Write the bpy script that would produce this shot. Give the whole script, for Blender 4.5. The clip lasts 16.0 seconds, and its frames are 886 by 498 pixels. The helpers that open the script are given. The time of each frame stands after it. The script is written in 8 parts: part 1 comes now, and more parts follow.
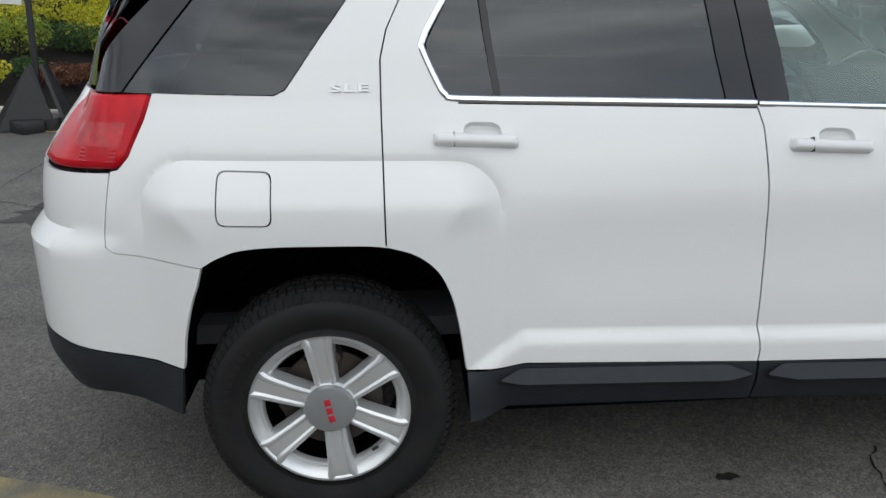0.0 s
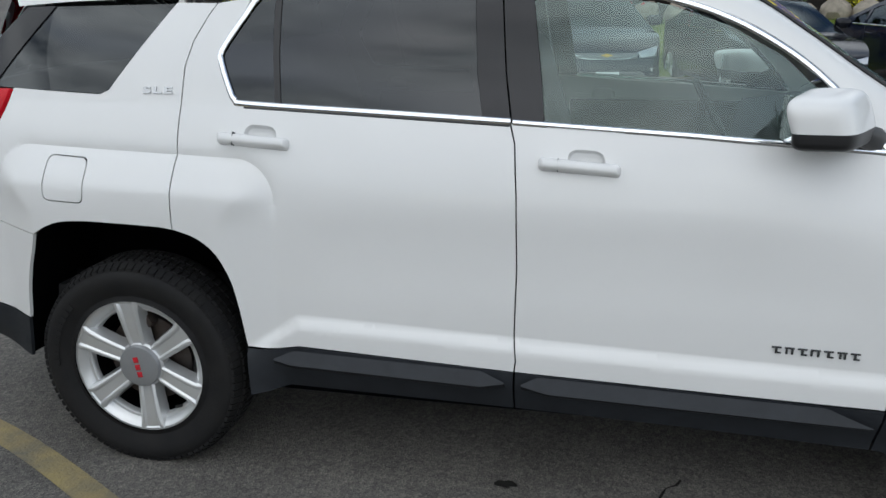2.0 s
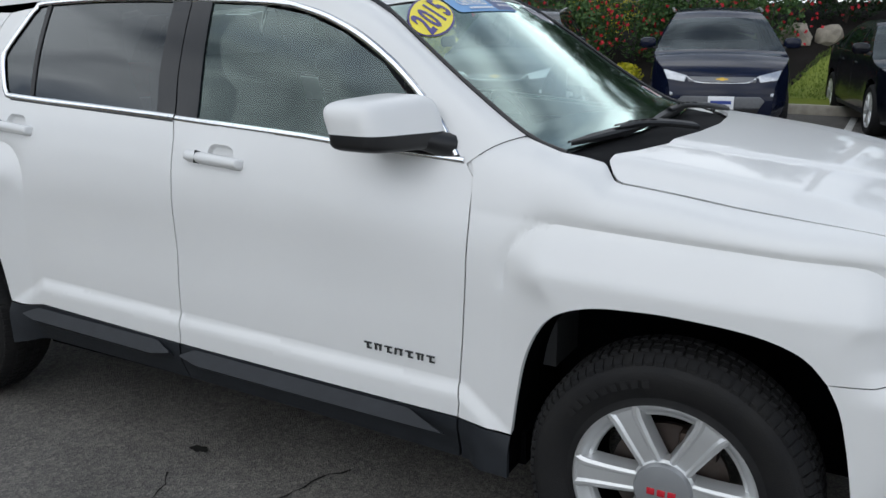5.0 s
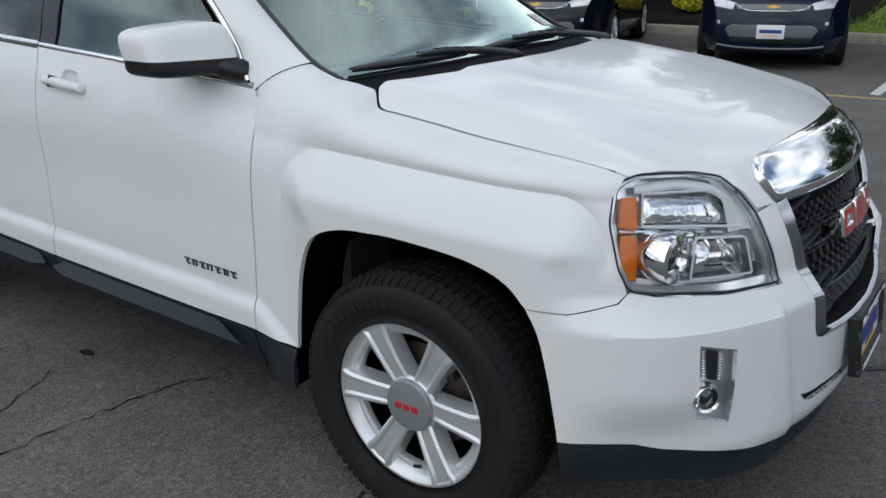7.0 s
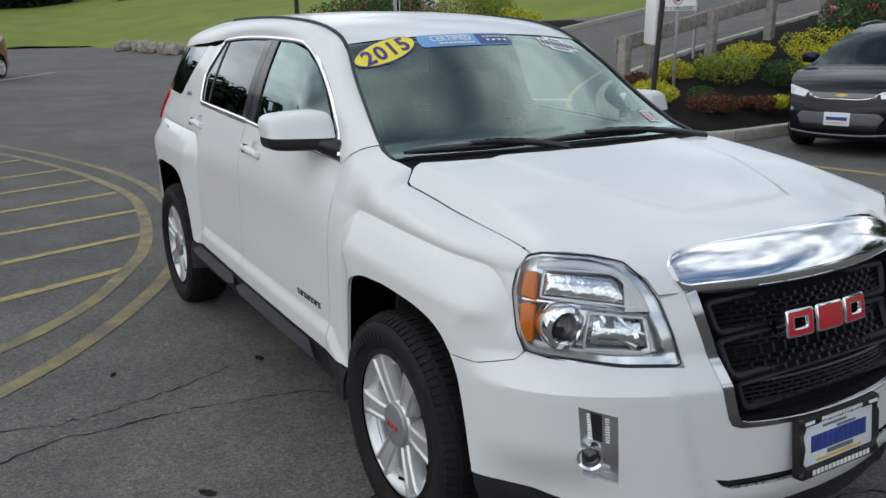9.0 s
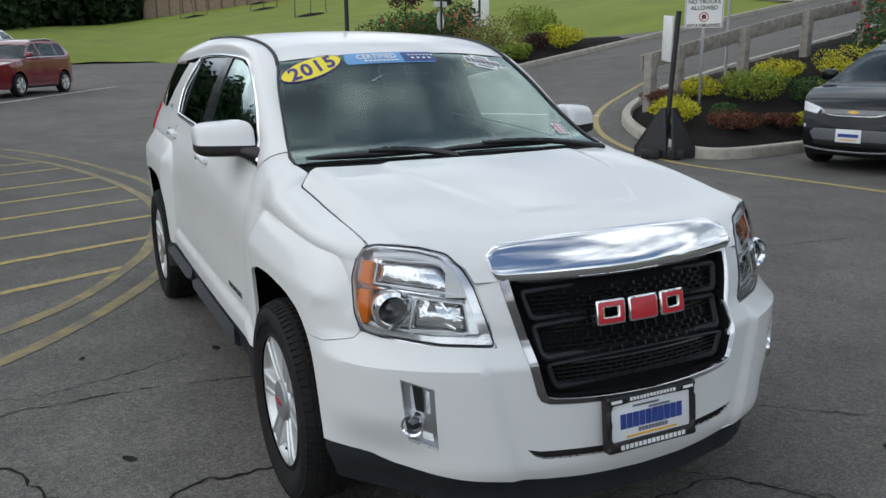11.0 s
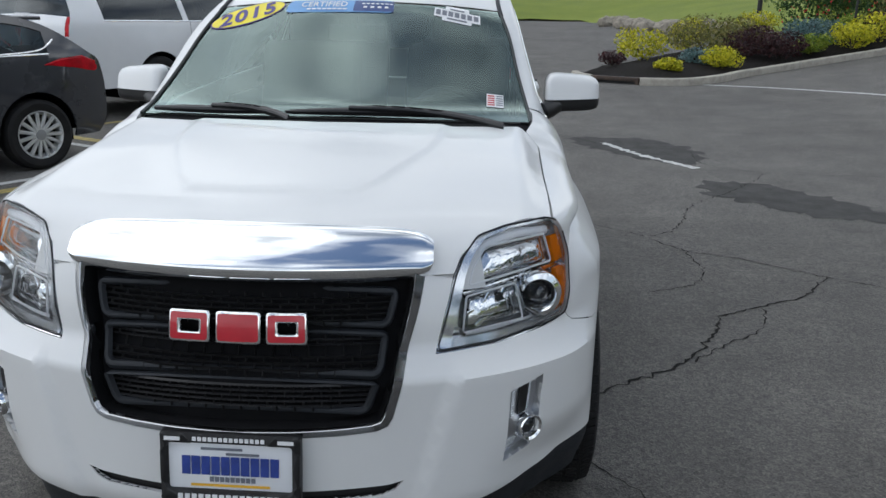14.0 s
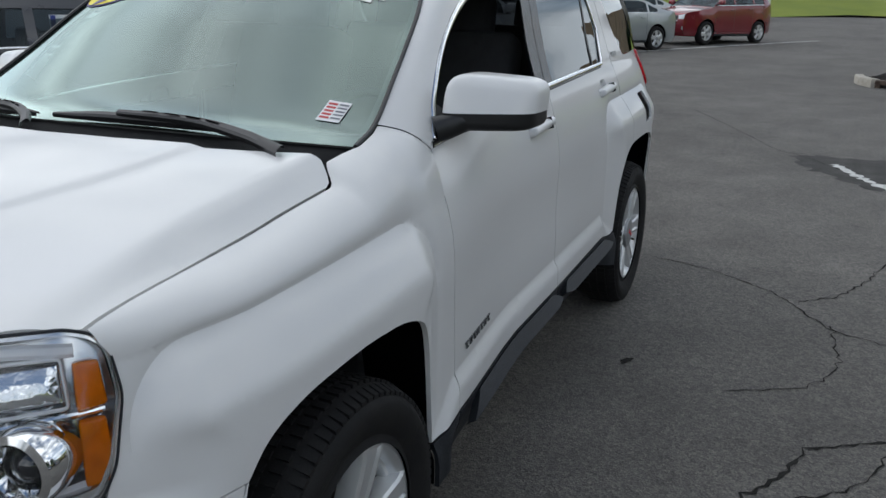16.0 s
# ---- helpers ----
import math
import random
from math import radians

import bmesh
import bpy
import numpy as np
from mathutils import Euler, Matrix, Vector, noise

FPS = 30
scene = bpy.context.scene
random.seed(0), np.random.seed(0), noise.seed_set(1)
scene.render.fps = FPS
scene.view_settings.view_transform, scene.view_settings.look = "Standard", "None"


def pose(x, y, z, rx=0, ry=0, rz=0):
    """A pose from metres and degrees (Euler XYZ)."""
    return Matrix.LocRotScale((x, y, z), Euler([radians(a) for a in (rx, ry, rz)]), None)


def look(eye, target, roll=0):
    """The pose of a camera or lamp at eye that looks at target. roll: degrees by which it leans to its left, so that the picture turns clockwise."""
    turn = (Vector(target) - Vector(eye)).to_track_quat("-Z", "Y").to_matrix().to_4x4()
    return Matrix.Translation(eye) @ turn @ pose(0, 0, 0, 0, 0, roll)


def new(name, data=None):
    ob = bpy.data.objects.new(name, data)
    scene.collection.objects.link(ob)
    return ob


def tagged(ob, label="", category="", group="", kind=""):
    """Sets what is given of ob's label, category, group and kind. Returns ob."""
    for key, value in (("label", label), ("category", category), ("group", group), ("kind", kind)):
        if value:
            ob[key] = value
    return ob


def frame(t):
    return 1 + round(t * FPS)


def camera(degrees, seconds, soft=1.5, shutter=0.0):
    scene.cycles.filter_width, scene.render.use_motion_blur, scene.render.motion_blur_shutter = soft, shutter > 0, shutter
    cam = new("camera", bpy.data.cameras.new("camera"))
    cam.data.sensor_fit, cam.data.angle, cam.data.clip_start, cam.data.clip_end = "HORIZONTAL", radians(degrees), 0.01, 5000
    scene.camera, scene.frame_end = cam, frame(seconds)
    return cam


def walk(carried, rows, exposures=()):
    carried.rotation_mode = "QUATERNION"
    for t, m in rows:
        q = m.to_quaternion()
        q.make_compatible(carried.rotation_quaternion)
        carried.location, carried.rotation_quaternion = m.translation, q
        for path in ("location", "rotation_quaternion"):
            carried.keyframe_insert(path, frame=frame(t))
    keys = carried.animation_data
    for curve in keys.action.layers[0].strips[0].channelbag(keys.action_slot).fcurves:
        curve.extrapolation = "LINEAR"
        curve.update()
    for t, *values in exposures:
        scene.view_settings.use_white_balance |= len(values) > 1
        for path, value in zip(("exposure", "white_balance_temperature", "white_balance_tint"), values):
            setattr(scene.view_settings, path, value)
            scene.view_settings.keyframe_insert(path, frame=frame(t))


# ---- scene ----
cam = camera(55.6, 16.0)
METRES, EYE, TILT, LEAN, TURN = 10.2836, 1.5117, 0.0, 0.0, -2.9
ROWS = [
    (0.0, 0.0, 0.0, 0.0, -0.36, -17.79, 1.12),
    (0.5, 0.0361, -0.0028, 0.0023, 4.86, -17.93, 0.9),
    (1.0, 0.0713, -0.0139, 0.0011, 10.17, -17.86, -0.1),
    (1.5, 0.0998, -0.0153, 0.0004, 12.95, -17.26, 0.71),
    (2.0, 0.127, -0.0052, 0.001, 14.94, -16.89, 0.31),
    (2.5, 0.1591, 0.0007, -0.0009, 17.68, -16.47, 0.18),
    (3.0, 0.1941, 0.0029, 0.0006, 19.36, -16.21, -0.25),
    (3.5, 0.2204, 0.0157, -0.0015, 20.49, -16.33, -0.47),
    (6.0, 0.3203, 0.0626, -0.0032, 34.22, -17.04, 0.37),
    (6.5, 0.3499, 0.0716, -0.0033, 35.53, -18.81, 0.22),
    (7.0, 0.3688, 0.0841, -0.0035, 38.3, -19.92, 0.67),
    (7.5, 0.3825, 0.1048, -0.0026, 45.12, -20.75, 0.3),
    (8.0, 0.3989, 0.119, -0.001, 54.15, -18.91, 0.8),
    (10.5, 0.5251, 0.1455, 0.0042, 65.43, -13.45, 0.76),
    (11.0, 0.5182, 0.1714, 0.0044, 66.95, -13.36, 0.81),
    (11.5, 0.5222, 0.2021, 0.0017, 69.53, -14.09, -0.13),
    (12.0, 0.5268, 0.2375, 0.001, 74.72, -15.68, -1.2),
    (12.5, 0.5196, 0.2749, -0.0002, 80.48, -15.63, -1.35),
    (13.0, 0.5165, 0.3132, -0.0004, 86.92, -15.82, -0.99),
    (13.5, 0.5135, 0.3531, 0.0009, 93.84, -16.03, -0.73),
    (14.0, 0.4953, 0.3837, -0.0001, 96.81, -15.8, -0.92),
    (14.5, 0.4746, 0.4151, -0.0008, 101.35, -15.61, -1.46),
    (15.0, 0.4487, 0.4448, -0.0011, 108.66, -16.01, -1.63),
    (15.5, 0.4058, 0.464, -0.003, 113.06, -16.22, -1.69),
]
path = [(t, pose(-1.228, -3.087, EYE, TILT, LEAN, TURN) @ pose(METRES * x, METRES * y, METRES * z, 90 + pitch, roll, yaw)) for t, x, y, z, yaw, pitch, roll in ROWS]
path += [(3.7, look((1.140, -2.990, 1.505), (0.546, -1.166, 0.940), 0.5)), (5.8, look((2.056, -2.657, 1.465), (1.024, -1.028, 0.935), -0.4)),
         (8.2, look((3.046, -2.034, 1.530), (1.475, -0.943, 0.946), -0.7)), (10.3, look((4.236, -1.949, 1.562), (2.517, -1.040, 1.095), -0.8)),
         (16.0, look((2.724, 1.674, 1.460), (0.970, 0.897, 0.896), 1.0))]
walk(cam, sorted(path, key=lambda row: row[0]), [(0, 0.17, 6390, 6.8), (1.5, 0.10, 6290, 6.6), (3, 0.03, 6240, 6.5), (6, 0.0, 6190, 8.0), (8, -0.04, 6220, 7.5), (11, 0.05, 6270, 6.5), (14, 0.10, 6200, 7.5), (16, -0.04, 6240, 7.5)])

# ---- world and light ----
SUN_EL, SUN_AZ = radians(48), radians(184)          # high sun behind thin cloud, on the white car's right
world = bpy.data.worlds.new("sky")
scene.world = world
world.use_nodes = True
wn, wl = world.node_tree.nodes, world.node_tree.links
bg = wn["Background"]
sky = wn.new("ShaderNodeTexSky")
sky.sky_type = "NISHITA"
sky.sun_disc = False
sky.sun_elevation, sky.sun_rotation = SUN_EL, SUN_AZ
sky.air_density, sky.dust_density, sky.ozone_density = 1.0, 1.5, 2.0
tex = wn.new("ShaderNodeTexCoord")
flat = wn.new("ShaderNodeMapping")
flat.inputs["Scale"].default_value = (1.0, 1.0, 2.4)
cl = wn.new("ShaderNodeTexNoise")
cl.inputs["Scale"].default_value, cl.inputs["Detail"].default_value, cl.inputs["Roughness"].default_value = 2.2, 6.0, 0.48
cl.inputs["Distortion"].default_value = 0.5
cover = wn.new("ShaderNodeValToRGB")
cover.color_ramp.elements[0].position, cover.color_ramp.elements[1].position = 0.30, 0.56
shade = wn.new("ShaderNodeTexNoise")
shade.inputs["Scale"].default_value, shade.inputs["Detail"].default_value = 3.6, 6.0
grey = wn.new("ShaderNodeValToRGB")
grey.color_ramp.elements[0].position, grey.color_ramp.elements[1].position = 0.34, 0.65
grey.color_ramp.elements[0].color, grey.color_ramp.elements[1].color = (2.6, 2.9, 3.4, 1), (14.2, 14.3, 14.5, 1)
blend = wn.new("ShaderNodeMix")
blend.data_type = "RGBA"
wl.new(tex.outputs["Generated"], flat.inputs["Vector"])
wl.new(flat.outputs["Vector"], cl.inputs["Vector"])
wl.new(flat.outputs["Vector"], shade.inputs["Vector"])
wl.new(shade.outputs["Fac"], grey.inputs["Fac"])
rift = wn.new("ShaderNodeVectorMath")              # a blue rift between the clouds, high ahead of the white car
rift.operation = "DOT_PRODUCT"
rift.inputs[1].default_value = (.46, .25, .85)
wl.new(tex.outputs["Generated"], rift.inputs[0])
high = wn.new("ShaderNodeMapRange")
high.inputs["From Min"].default_value, high.inputs["From Max"].default_value = 0.80, 1.0
high.inputs["To Min"].default_value, high.inputs["To Max"].default_value = 0.0, 0.16
wl.new(rift.outputs["Value"], high.inputs["Value"])
thin = wn.new("ShaderNodeMath")
thin.operation = "SUBTRACT"
wl.new(cl.outputs["Fac"], thin.inputs[0])
wl.new(high.outputs["Result"], thin.inputs[1])
wl.new(thin.outputs["Value"], cover.inputs["Fac"])
wl.new(cover.outputs["Color"], blend.inputs["Factor"])
wl.new(sky.outputs["Color"], blend.inputs["A"])
wl.new(grey.outputs["Color"], blend.inputs["B"])
wl.new(blend.outputs["Result"], bg.inputs["Color"])
bg.inputs["Strength"].default_value = 0.126

sun = new("sun", bpy.data.lights.new("sun", "SUN"))
sun.data.energy, sun.data.angle, sun.data.color = 0.6, radians(80), (1.0, 0.98, 0.95)
sun_from = Vector((math.sin(SUN_AZ) * math.cos(SUN_EL), math.cos(SUN_AZ) * math.cos(SUN_EL), math.sin(SUN_EL)))
sun.matrix_world = look(sun_from * 50, (0, 0, 0))

# ---- materials ----


def rgb(c):
    return (c, c, c, 1) if isinstance(c, (int, float)) else (*c, 1)


def mat(name, colour, rough=0.5, metal=0.0, vary=0.12, scale=6.0, fine=0.0, fine_scale=220.0, coat=0.0, second=None, spec=0.5, space="Object", stain=0.5, gloss=0.03):
    """A surface with blotches of `second` (or a darker tone of its own), a fine grain in height, and an optional clear coat."""
    m = bpy.data.materials.new(name)
    m.use_nodes = True
    n, l = m.node_tree.nodes, m.node_tree.links
    b = n["Principled BSDF"]
    co = n.new("ShaderNodeTexCoord")
    nz = n.new("ShaderNodeTexNoise")
    nz.inputs["Scale"].default_value, nz.inputs["Detail"].default_value, nz.inputs["Roughness"].default_value = scale, 6.0, 0.6
    l.new(co.outputs[space], nz.inputs["Vector"])
    ramp = n.new("ShaderNodeValToRGB")
    ramp.color_ramp.elements[0].position, ramp.color_ramp.elements[1].position = stain - 0.18, stain + 0.18
    c = rgb(colour)
    d = rgb(second) if second else tuple(v * (1 - vary) for v in c[:3]) + (1,)
    ramp.color_ramp.elements[0].color, ramp.color_ramp.elements[1].color = d, c
    l.new(nz.outputs["Fac"], ramp.inputs["Fac"])
    l.new(ramp.outputs["Color"], b.inputs["Base Color"])
    rr = n.new("ShaderNodeMapRange")
    rr.inputs["To Min"].default_value, rr.inputs["To Max"].default_value = max(rough - 0.06, 0.02), min(rough + 0.06, 1.0)
    l.new(nz.outputs["Fac"], rr.inputs["Value"])
    l.new(rr.outputs["Result"], b.inputs["Roughness"])
    b.inputs["Metallic"].default_value = metal
    b.inputs["Specular IOR Level"].default_value = spec
    if coat:
        b.inputs["Coat Weight"].default_value, b.inputs["Coat Roughness"].default_value = coat, gloss
    if fine:
        g = n.new("ShaderNodeTexNoise")
        g.inputs["Scale"].default_value, g.inputs["Detail"].default_value = fine_scale, 3.0
        l.new(co.outputs[space], g.inputs["Vector"])
        bump = n.new("ShaderNodeBump")
        bump.inputs["Strength"].default_value, bump.inputs["Distance"].default_value = fine, 0.01
        l.new(g.outputs["Fac"], bump.inputs["Height"])
        l.new(bump.outputs["Normal"], b.inputs["Normal"])
    return m


def glass(name, tint, rough=0.0, ior=1.5, film=1.9, sheen=(1, 1, 1)):
    """A thin pane: tinted see-through, with a mirror film that grows at grazing angles."""
    m = bpy.data.materials.new(name)
    m.use_nodes = True
    n, l = m.node_tree.nodes, m.node_tree.links
    n.remove(n["Principled BSDF"])
    t, g, f, x = n.new("ShaderNodeBsdfTransparent"), n.new("ShaderNodeBsdfGlossy"), n.new("ShaderNodeFresnel"), n.new("ShaderNodeMixShader")
    t.inputs["Color"].default_value = rgb(tint)
    g.inputs["Roughness"].default_value, f.inputs["IOR"].default_value = rough, ior
    up = n.new("ShaderNodeMath")
    up.operation, up.use_clamp = "MULTIPLY", True
    up.inputs[1].default_value = film
    g.inputs["Color"].default_value = rgb(sheen)
    l.new(f.outputs["Fac"], up.inputs[0])
    l.new(up.outputs["Value"], x.inputs["Fac"])
    l.new(t.outputs["BSDF"], x.inputs[1])
    l.new(g.outputs["BSDF"], x.inputs[2])
    l.new(x.outputs["Shader"], n["Material Output"].inputs["Surface"])
    return m


PAINT = mat("white_paint", (0.71, 0.71, 0.70), 0.38, vary=0.03, scale=2.0, coat=0.6, spec=.35, gloss=.05)
CLAD = mat("grey_black_plastic", (0.022, 0.025, 0.030), 0.55, spec=0.3, vary=0.35, scale=14, fine=0.15, fine_scale=900)
BLACK = mat("black_plastic", (0.012, 0.012, 0.013), 0.42, vary=0.3, scale=20)
# Chrome for the grille frame, dark asphalt reflections put into its grey colour
FRAME_DIM_CHROME = mat("dimmed_frame_chrome", (0.42, 0.43, 0.45), 0.14, metal=1.0, vary=0.05, scale=9)
GLOSS_BLACK = mat("black_gloss", (0.014, 0.016, 0.020), 0.12, vary=0.2, scale=5, coat=1.0)
# Near black: shade in the wells, barrels and underside is put into this colour
RECESS_BLACK = mat("near_black_recess", (0.003, 0.0032, 0.004), 0.95, vary=0.4, scale=12, spec=0.02)
CHROME = mat("chrome", (0.86, 0.87, 0.88), 0.06, metal=1.0, vary=0.03, scale=9)
SATIN = mat("satin_metal", (0.50, 0.51, 0.52), 0.30, metal=1.0, vary=0.1, scale=12)
ALLOY = mat("silver_alloy", (0.66, 0.67, 0.67), 0.34, metal=0.6, vary=0.06, scale=9, coat=0.4)
CAP = mat("cap_grey", (0.33, 0.34, 0.35), 0.35, metal=0.5, vary=0.08, scale=12)
RUBBER = mat("tyre_rubber", (0.010, 0.010, 0.011), 0.72, spec=0.22, vary=0.35, scale=9, fine=0.25, fine_scale=300, second=(0.016, 0.0155, 0.015))
STEEL = mat("brake_steel", (0.10, 0.09, 0.085), 0.5, metal=0.7, vary=0.4, scale=9, second=(0.06, 0.04, 0.03))
RED_LENS = mat("red_lens", (0.55, 0.004, 0.014), 0.25, vary=0.45, scale=10, coat=0.2, spec=0.15)
RED_DEEP = mat("red_lens_inner", (0.48, 0.008, 0.016), 0.25, vary=0.5, scale=30, coat=0.6, spec=0.2)
AMBER = mat("amber_lens", (0.80, 0.20, 0.0), 0.25, vary=0.3, scale=30, coat=0.15, spec=.2)
RED_BADGE = mat("red_enamel", (0.50, 0.016, 0.03), 0.25, vary=0.1, scale=20, coat=0.6)
DARK_GLASS = glass("privacy_glass", (0.05, 0.055, 0.06), film=1.55, sheen=(.92, .97, 1))
SIDE_GLASS = glass("side_glass", (0.60, 0.76, 0.70), film=2.3, sheen=(.84, 1, .97))
WIND_GLASS = glass("windscreen_glass", (0.60, 0.76, 0.70), rough=.085, film=2.3, sheen=(.82, 1, .96))
LAMP_GLASS = glass("lamp_glass", (0.95, 0.96, 0.97), ior=1.45, film=1.0)
PILLAR_BLACK = mat("pillar_black", (0.010, 0.011, 0.014), 0.22, vary=0.2, scale=5, coat=0.25, spec=.3)
MATTE_BLACK = mat("matte_black_plastic", (0.008, 0.008, 0.009), 0.85, vary=0.3, scale=14, spec=.12, fine=.2, fine_scale=400)
FRIT = mat("black_frit", (0.012, 0.013, 0.014), 0.15, vary=0.2, coat=1.0)
CABIN = mat("dark_cabin_fabric", (0.035, 0.035, 0.037), 0.85, vary=0.3, scale=25, fine=0.3, fine_scale=500)
CABIN_TRIM = mat("cabin_trim", (0.045, 0.046, 0.048), 0.6, vary=0.25, scale=12)
HEADLINER = mat("pale_headliner", (0.34, 0.33, 0.31), 0.9, vary=0.1, scale=12)

# ---- mesh helpers ----
from mathutils.geometry import delaunay_2d_cdt


def ss(a, b, x):
    """Smooth step from 0 at a to 1 at b."""
    t = np.clip((np.asarray(x, float) - a) / (b - a), 0, 1)
    return t * t * (3 - 2 * t)


def soft(v, k):
    """Soft ramp: 0 below zero, v above, rounded over k."""
    v = np.asarray(v, float)
    return k * np.logaddexp(0, v / k)


def mesh(name, verts, faces, material, smooth=True, sharp=None):
    me = bpy.data.meshes.new(name)
    me.from_pydata([tuple(map(float, v)) for v in verts], [], [tuple(int(i) for i in f) for f in faces])
    mats = material if isinstance(material, (list, tuple)) else [material]
    for m in mats:
        me.materials.append(m)
    if smooth:
        me.shade_smooth()
        if sharp is not None:
            me.set_sharp_from_angle(angle=radians(sharp))
    me.update()
    return me


def part(name, shape, material, parent=None, label="", smooth=True, sharp=35):
    """Links one mesh, given as (verts, faces) or a bmesh, as an object under a thing or a part."""
    if isinstance(shape, bmesh.types.BMesh):
        shape.verts.index_update()
        v, f = [tuple(x.co) for x in shape.verts], [[x.index for x in q.verts] for q in shape.faces]
        shape.free()
    else:
        v, f = shape
    ob = new(name, mesh(name, v, f, material, smooth, sharp))
    if parent is not None:
        ob.parent = parent
    if label:
        tagged(ob, label)
    return ob


def join(*shapes):
    vs, fs, k = [], [], 0
    for v, f in shapes:
        v = np.asarray(v, float).reshape(-1, 3)
        vs.append(v)
        fs += [[i + k for i in q] for q in f]
        k += len(v)
    return np.vstack(vs), fs


def mirrored(shape):
    v, f = shape
    return np.asarray(v, float) * (1, -1, 1), [q[::-1] for q in f]


def moved(shape, m):
    v, f = shape
    v = np.asarray(v, float)
    r = np.array(m.to_3x3())
    return v @ r.T + np.array(m.translation), f


def box(cx, cy, cz, sx, sy, sz, bevel=0.0, seg=2):
    bm = bmesh.new()
    bmesh.ops.create_cube(bm, size=1.0)
    bmesh.ops.scale(bm, vec=(sx, sy, sz), verts=bm.verts)
    if bevel:
        bmesh.ops.bevel(bm, geom=bm.edges[:], offset=bevel, segments=seg, affect="EDGES", profile=0.5)
    bmesh.ops.translate(bm, vec=(cx, cy, cz), verts=bm.verts)
    bm.verts.index_update()
    out = np.array([v.co[:] for v in bm.verts]), [[v.index for v in q.verts] for q in bm.faces]
    bm.free()
    return out


def revolve(profile, seg=48, axis="y", closed=False, start=0.0, sweep=2 * math.pi):
    """Turns (radius, along) pairs round an axis."""
    full = abs(sweep - 2 * math.pi) < 1e-6
    n = seg if full else seg + 1
    a = start + np.arange(n) * sweep / seg
    vs = []
    for r, h in profile:
        c, s = r * np.cos(a), r * np.sin(a)
        hh = np.full(n, h)
        vs.append(np.stack([c, hh, s] if axis == "y" else [c, s, hh] if axis == "z" else [hh, c, s], 1))
    fs = []
    k = len(profile)
    for i in range(k if closed else k - 1):
        for j in range(seg):
            a0, b0 = i * n, ((i + 1) % k) * n
            j1 = (j + 1) % n
            fs.append([a0 + j, a0 + j1, b0 + j1, b0 + j])
    return np.vstack(vs), fs


def tube(path, radius, seg=8, caps=True):
    """A round rod along a list of points; radius one number or one a point."""
    p = np.asarray(path, float)
    r = np.full(len(p), radius) if np.isscalar(radius) else np.asarray(radius, float)
    t = np.gradient(p, axis=0)
    t /= np.linalg.norm(t, axis=1)[:, None] + 1e-12
    up = np.array([0.0, 0, 1]) if abs(t[0][2]) < 0.9 else np.array([1.0, 0, 0])
    vs = []
    for i in range(len(p)):
        a = np.cross(t[i], up)
        a /= np.linalg.norm(a) + 1e-12
        b = np.cross(a, t[i])
        up = b
        ang = np.arange(seg) * 2 * math.pi / seg
        vs.append(p[i] + r[i] * (np.outer(np.cos(ang), a) + np.outer(np.sin(ang), b)))
    fs = []
    for i in range(len(p) - 1):
        for j in range(seg):
            fs.append([i * seg + j, i * seg + (j + 1) % seg, (i + 1) * seg + (j + 1) % seg, (i + 1) * seg + j][::-1])
    if caps:
        fs.append(list(range(seg)))
        fs.append([(len(p) - 1) * seg + j for j in range(seg)][::-1])
    return np.vstack(vs), fs


def grid(fn, us, vs):
    """A sheet of points fn(u, v) -> (n, 3)."""
    us, vs = np.asarray(us, float), np.asarray(vs, float)
    uu, vv = np.meshgrid(us, vs, indexing="ij")
    p = fn(uu.ravel(), vv.ravel())
    nv = len(vs)
    f = [[i * nv + j, (i + 1) * nv + j, (i + 1) * nv + j + 1, i * nv + j + 1] for i in range(len(us) - 1) for j in range(nv - 1)]
    return p, f


def spline(pts, n, closed=False):
    """Smooth curve through points, n samples evenly along it."""
    p = np.asarray(pts, float)
    q = np.vstack([p[-1], p, p[0], p[1]]) if closed else np.vstack([2 * p[0] - p[1], p, 2 * p[-1] - p[-2]])
    out = []
    for i in range(1, len(q) - 2):
        t = np.linspace(0, 1, 24, endpoint=False)[:, None]
        a, b, c, d = q[i - 1], q[i], q[i + 1], q[i + 2]
        out.append(0.5 * (2 * b + (c - a) * t + (2 * a - 5 * b + 4 * c - d) * t ** 2 + (3 * b - a - 3 * c + d) * t ** 3))
    out = np.vstack(out + ([] if closed else [p[-1:]]))
    if closed:
        out = np.vstack([out, out[:1]])
    s = np.r_[0, np.cumsum(np.linalg.norm(np.diff(out, axis=0), axis=1))]
    w = np.linspace(0, s[-1], n + 1)[:-1] if closed else np.linspace(0, s[-1], n)
    return np.stack([np.interp(w, s, out[:, k]) for k in range(p.shape[1])], 1)


def dense(poly, step, closed=True):
    """The same polygon with points no further apart than step."""
    p = np.asarray(poly, float)
    q = np.vstack([p, p[:1]]) if closed else p
    out = []
    for a, b in zip(q[:-1], q[1:]):
        k = max(1, int(math.ceil(np.linalg.norm(b - a) / step)))
        out += [a + (b - a) * i / k for i in range(k)]
    if not closed:
        out.append(q[-1])
    return np.array(out)


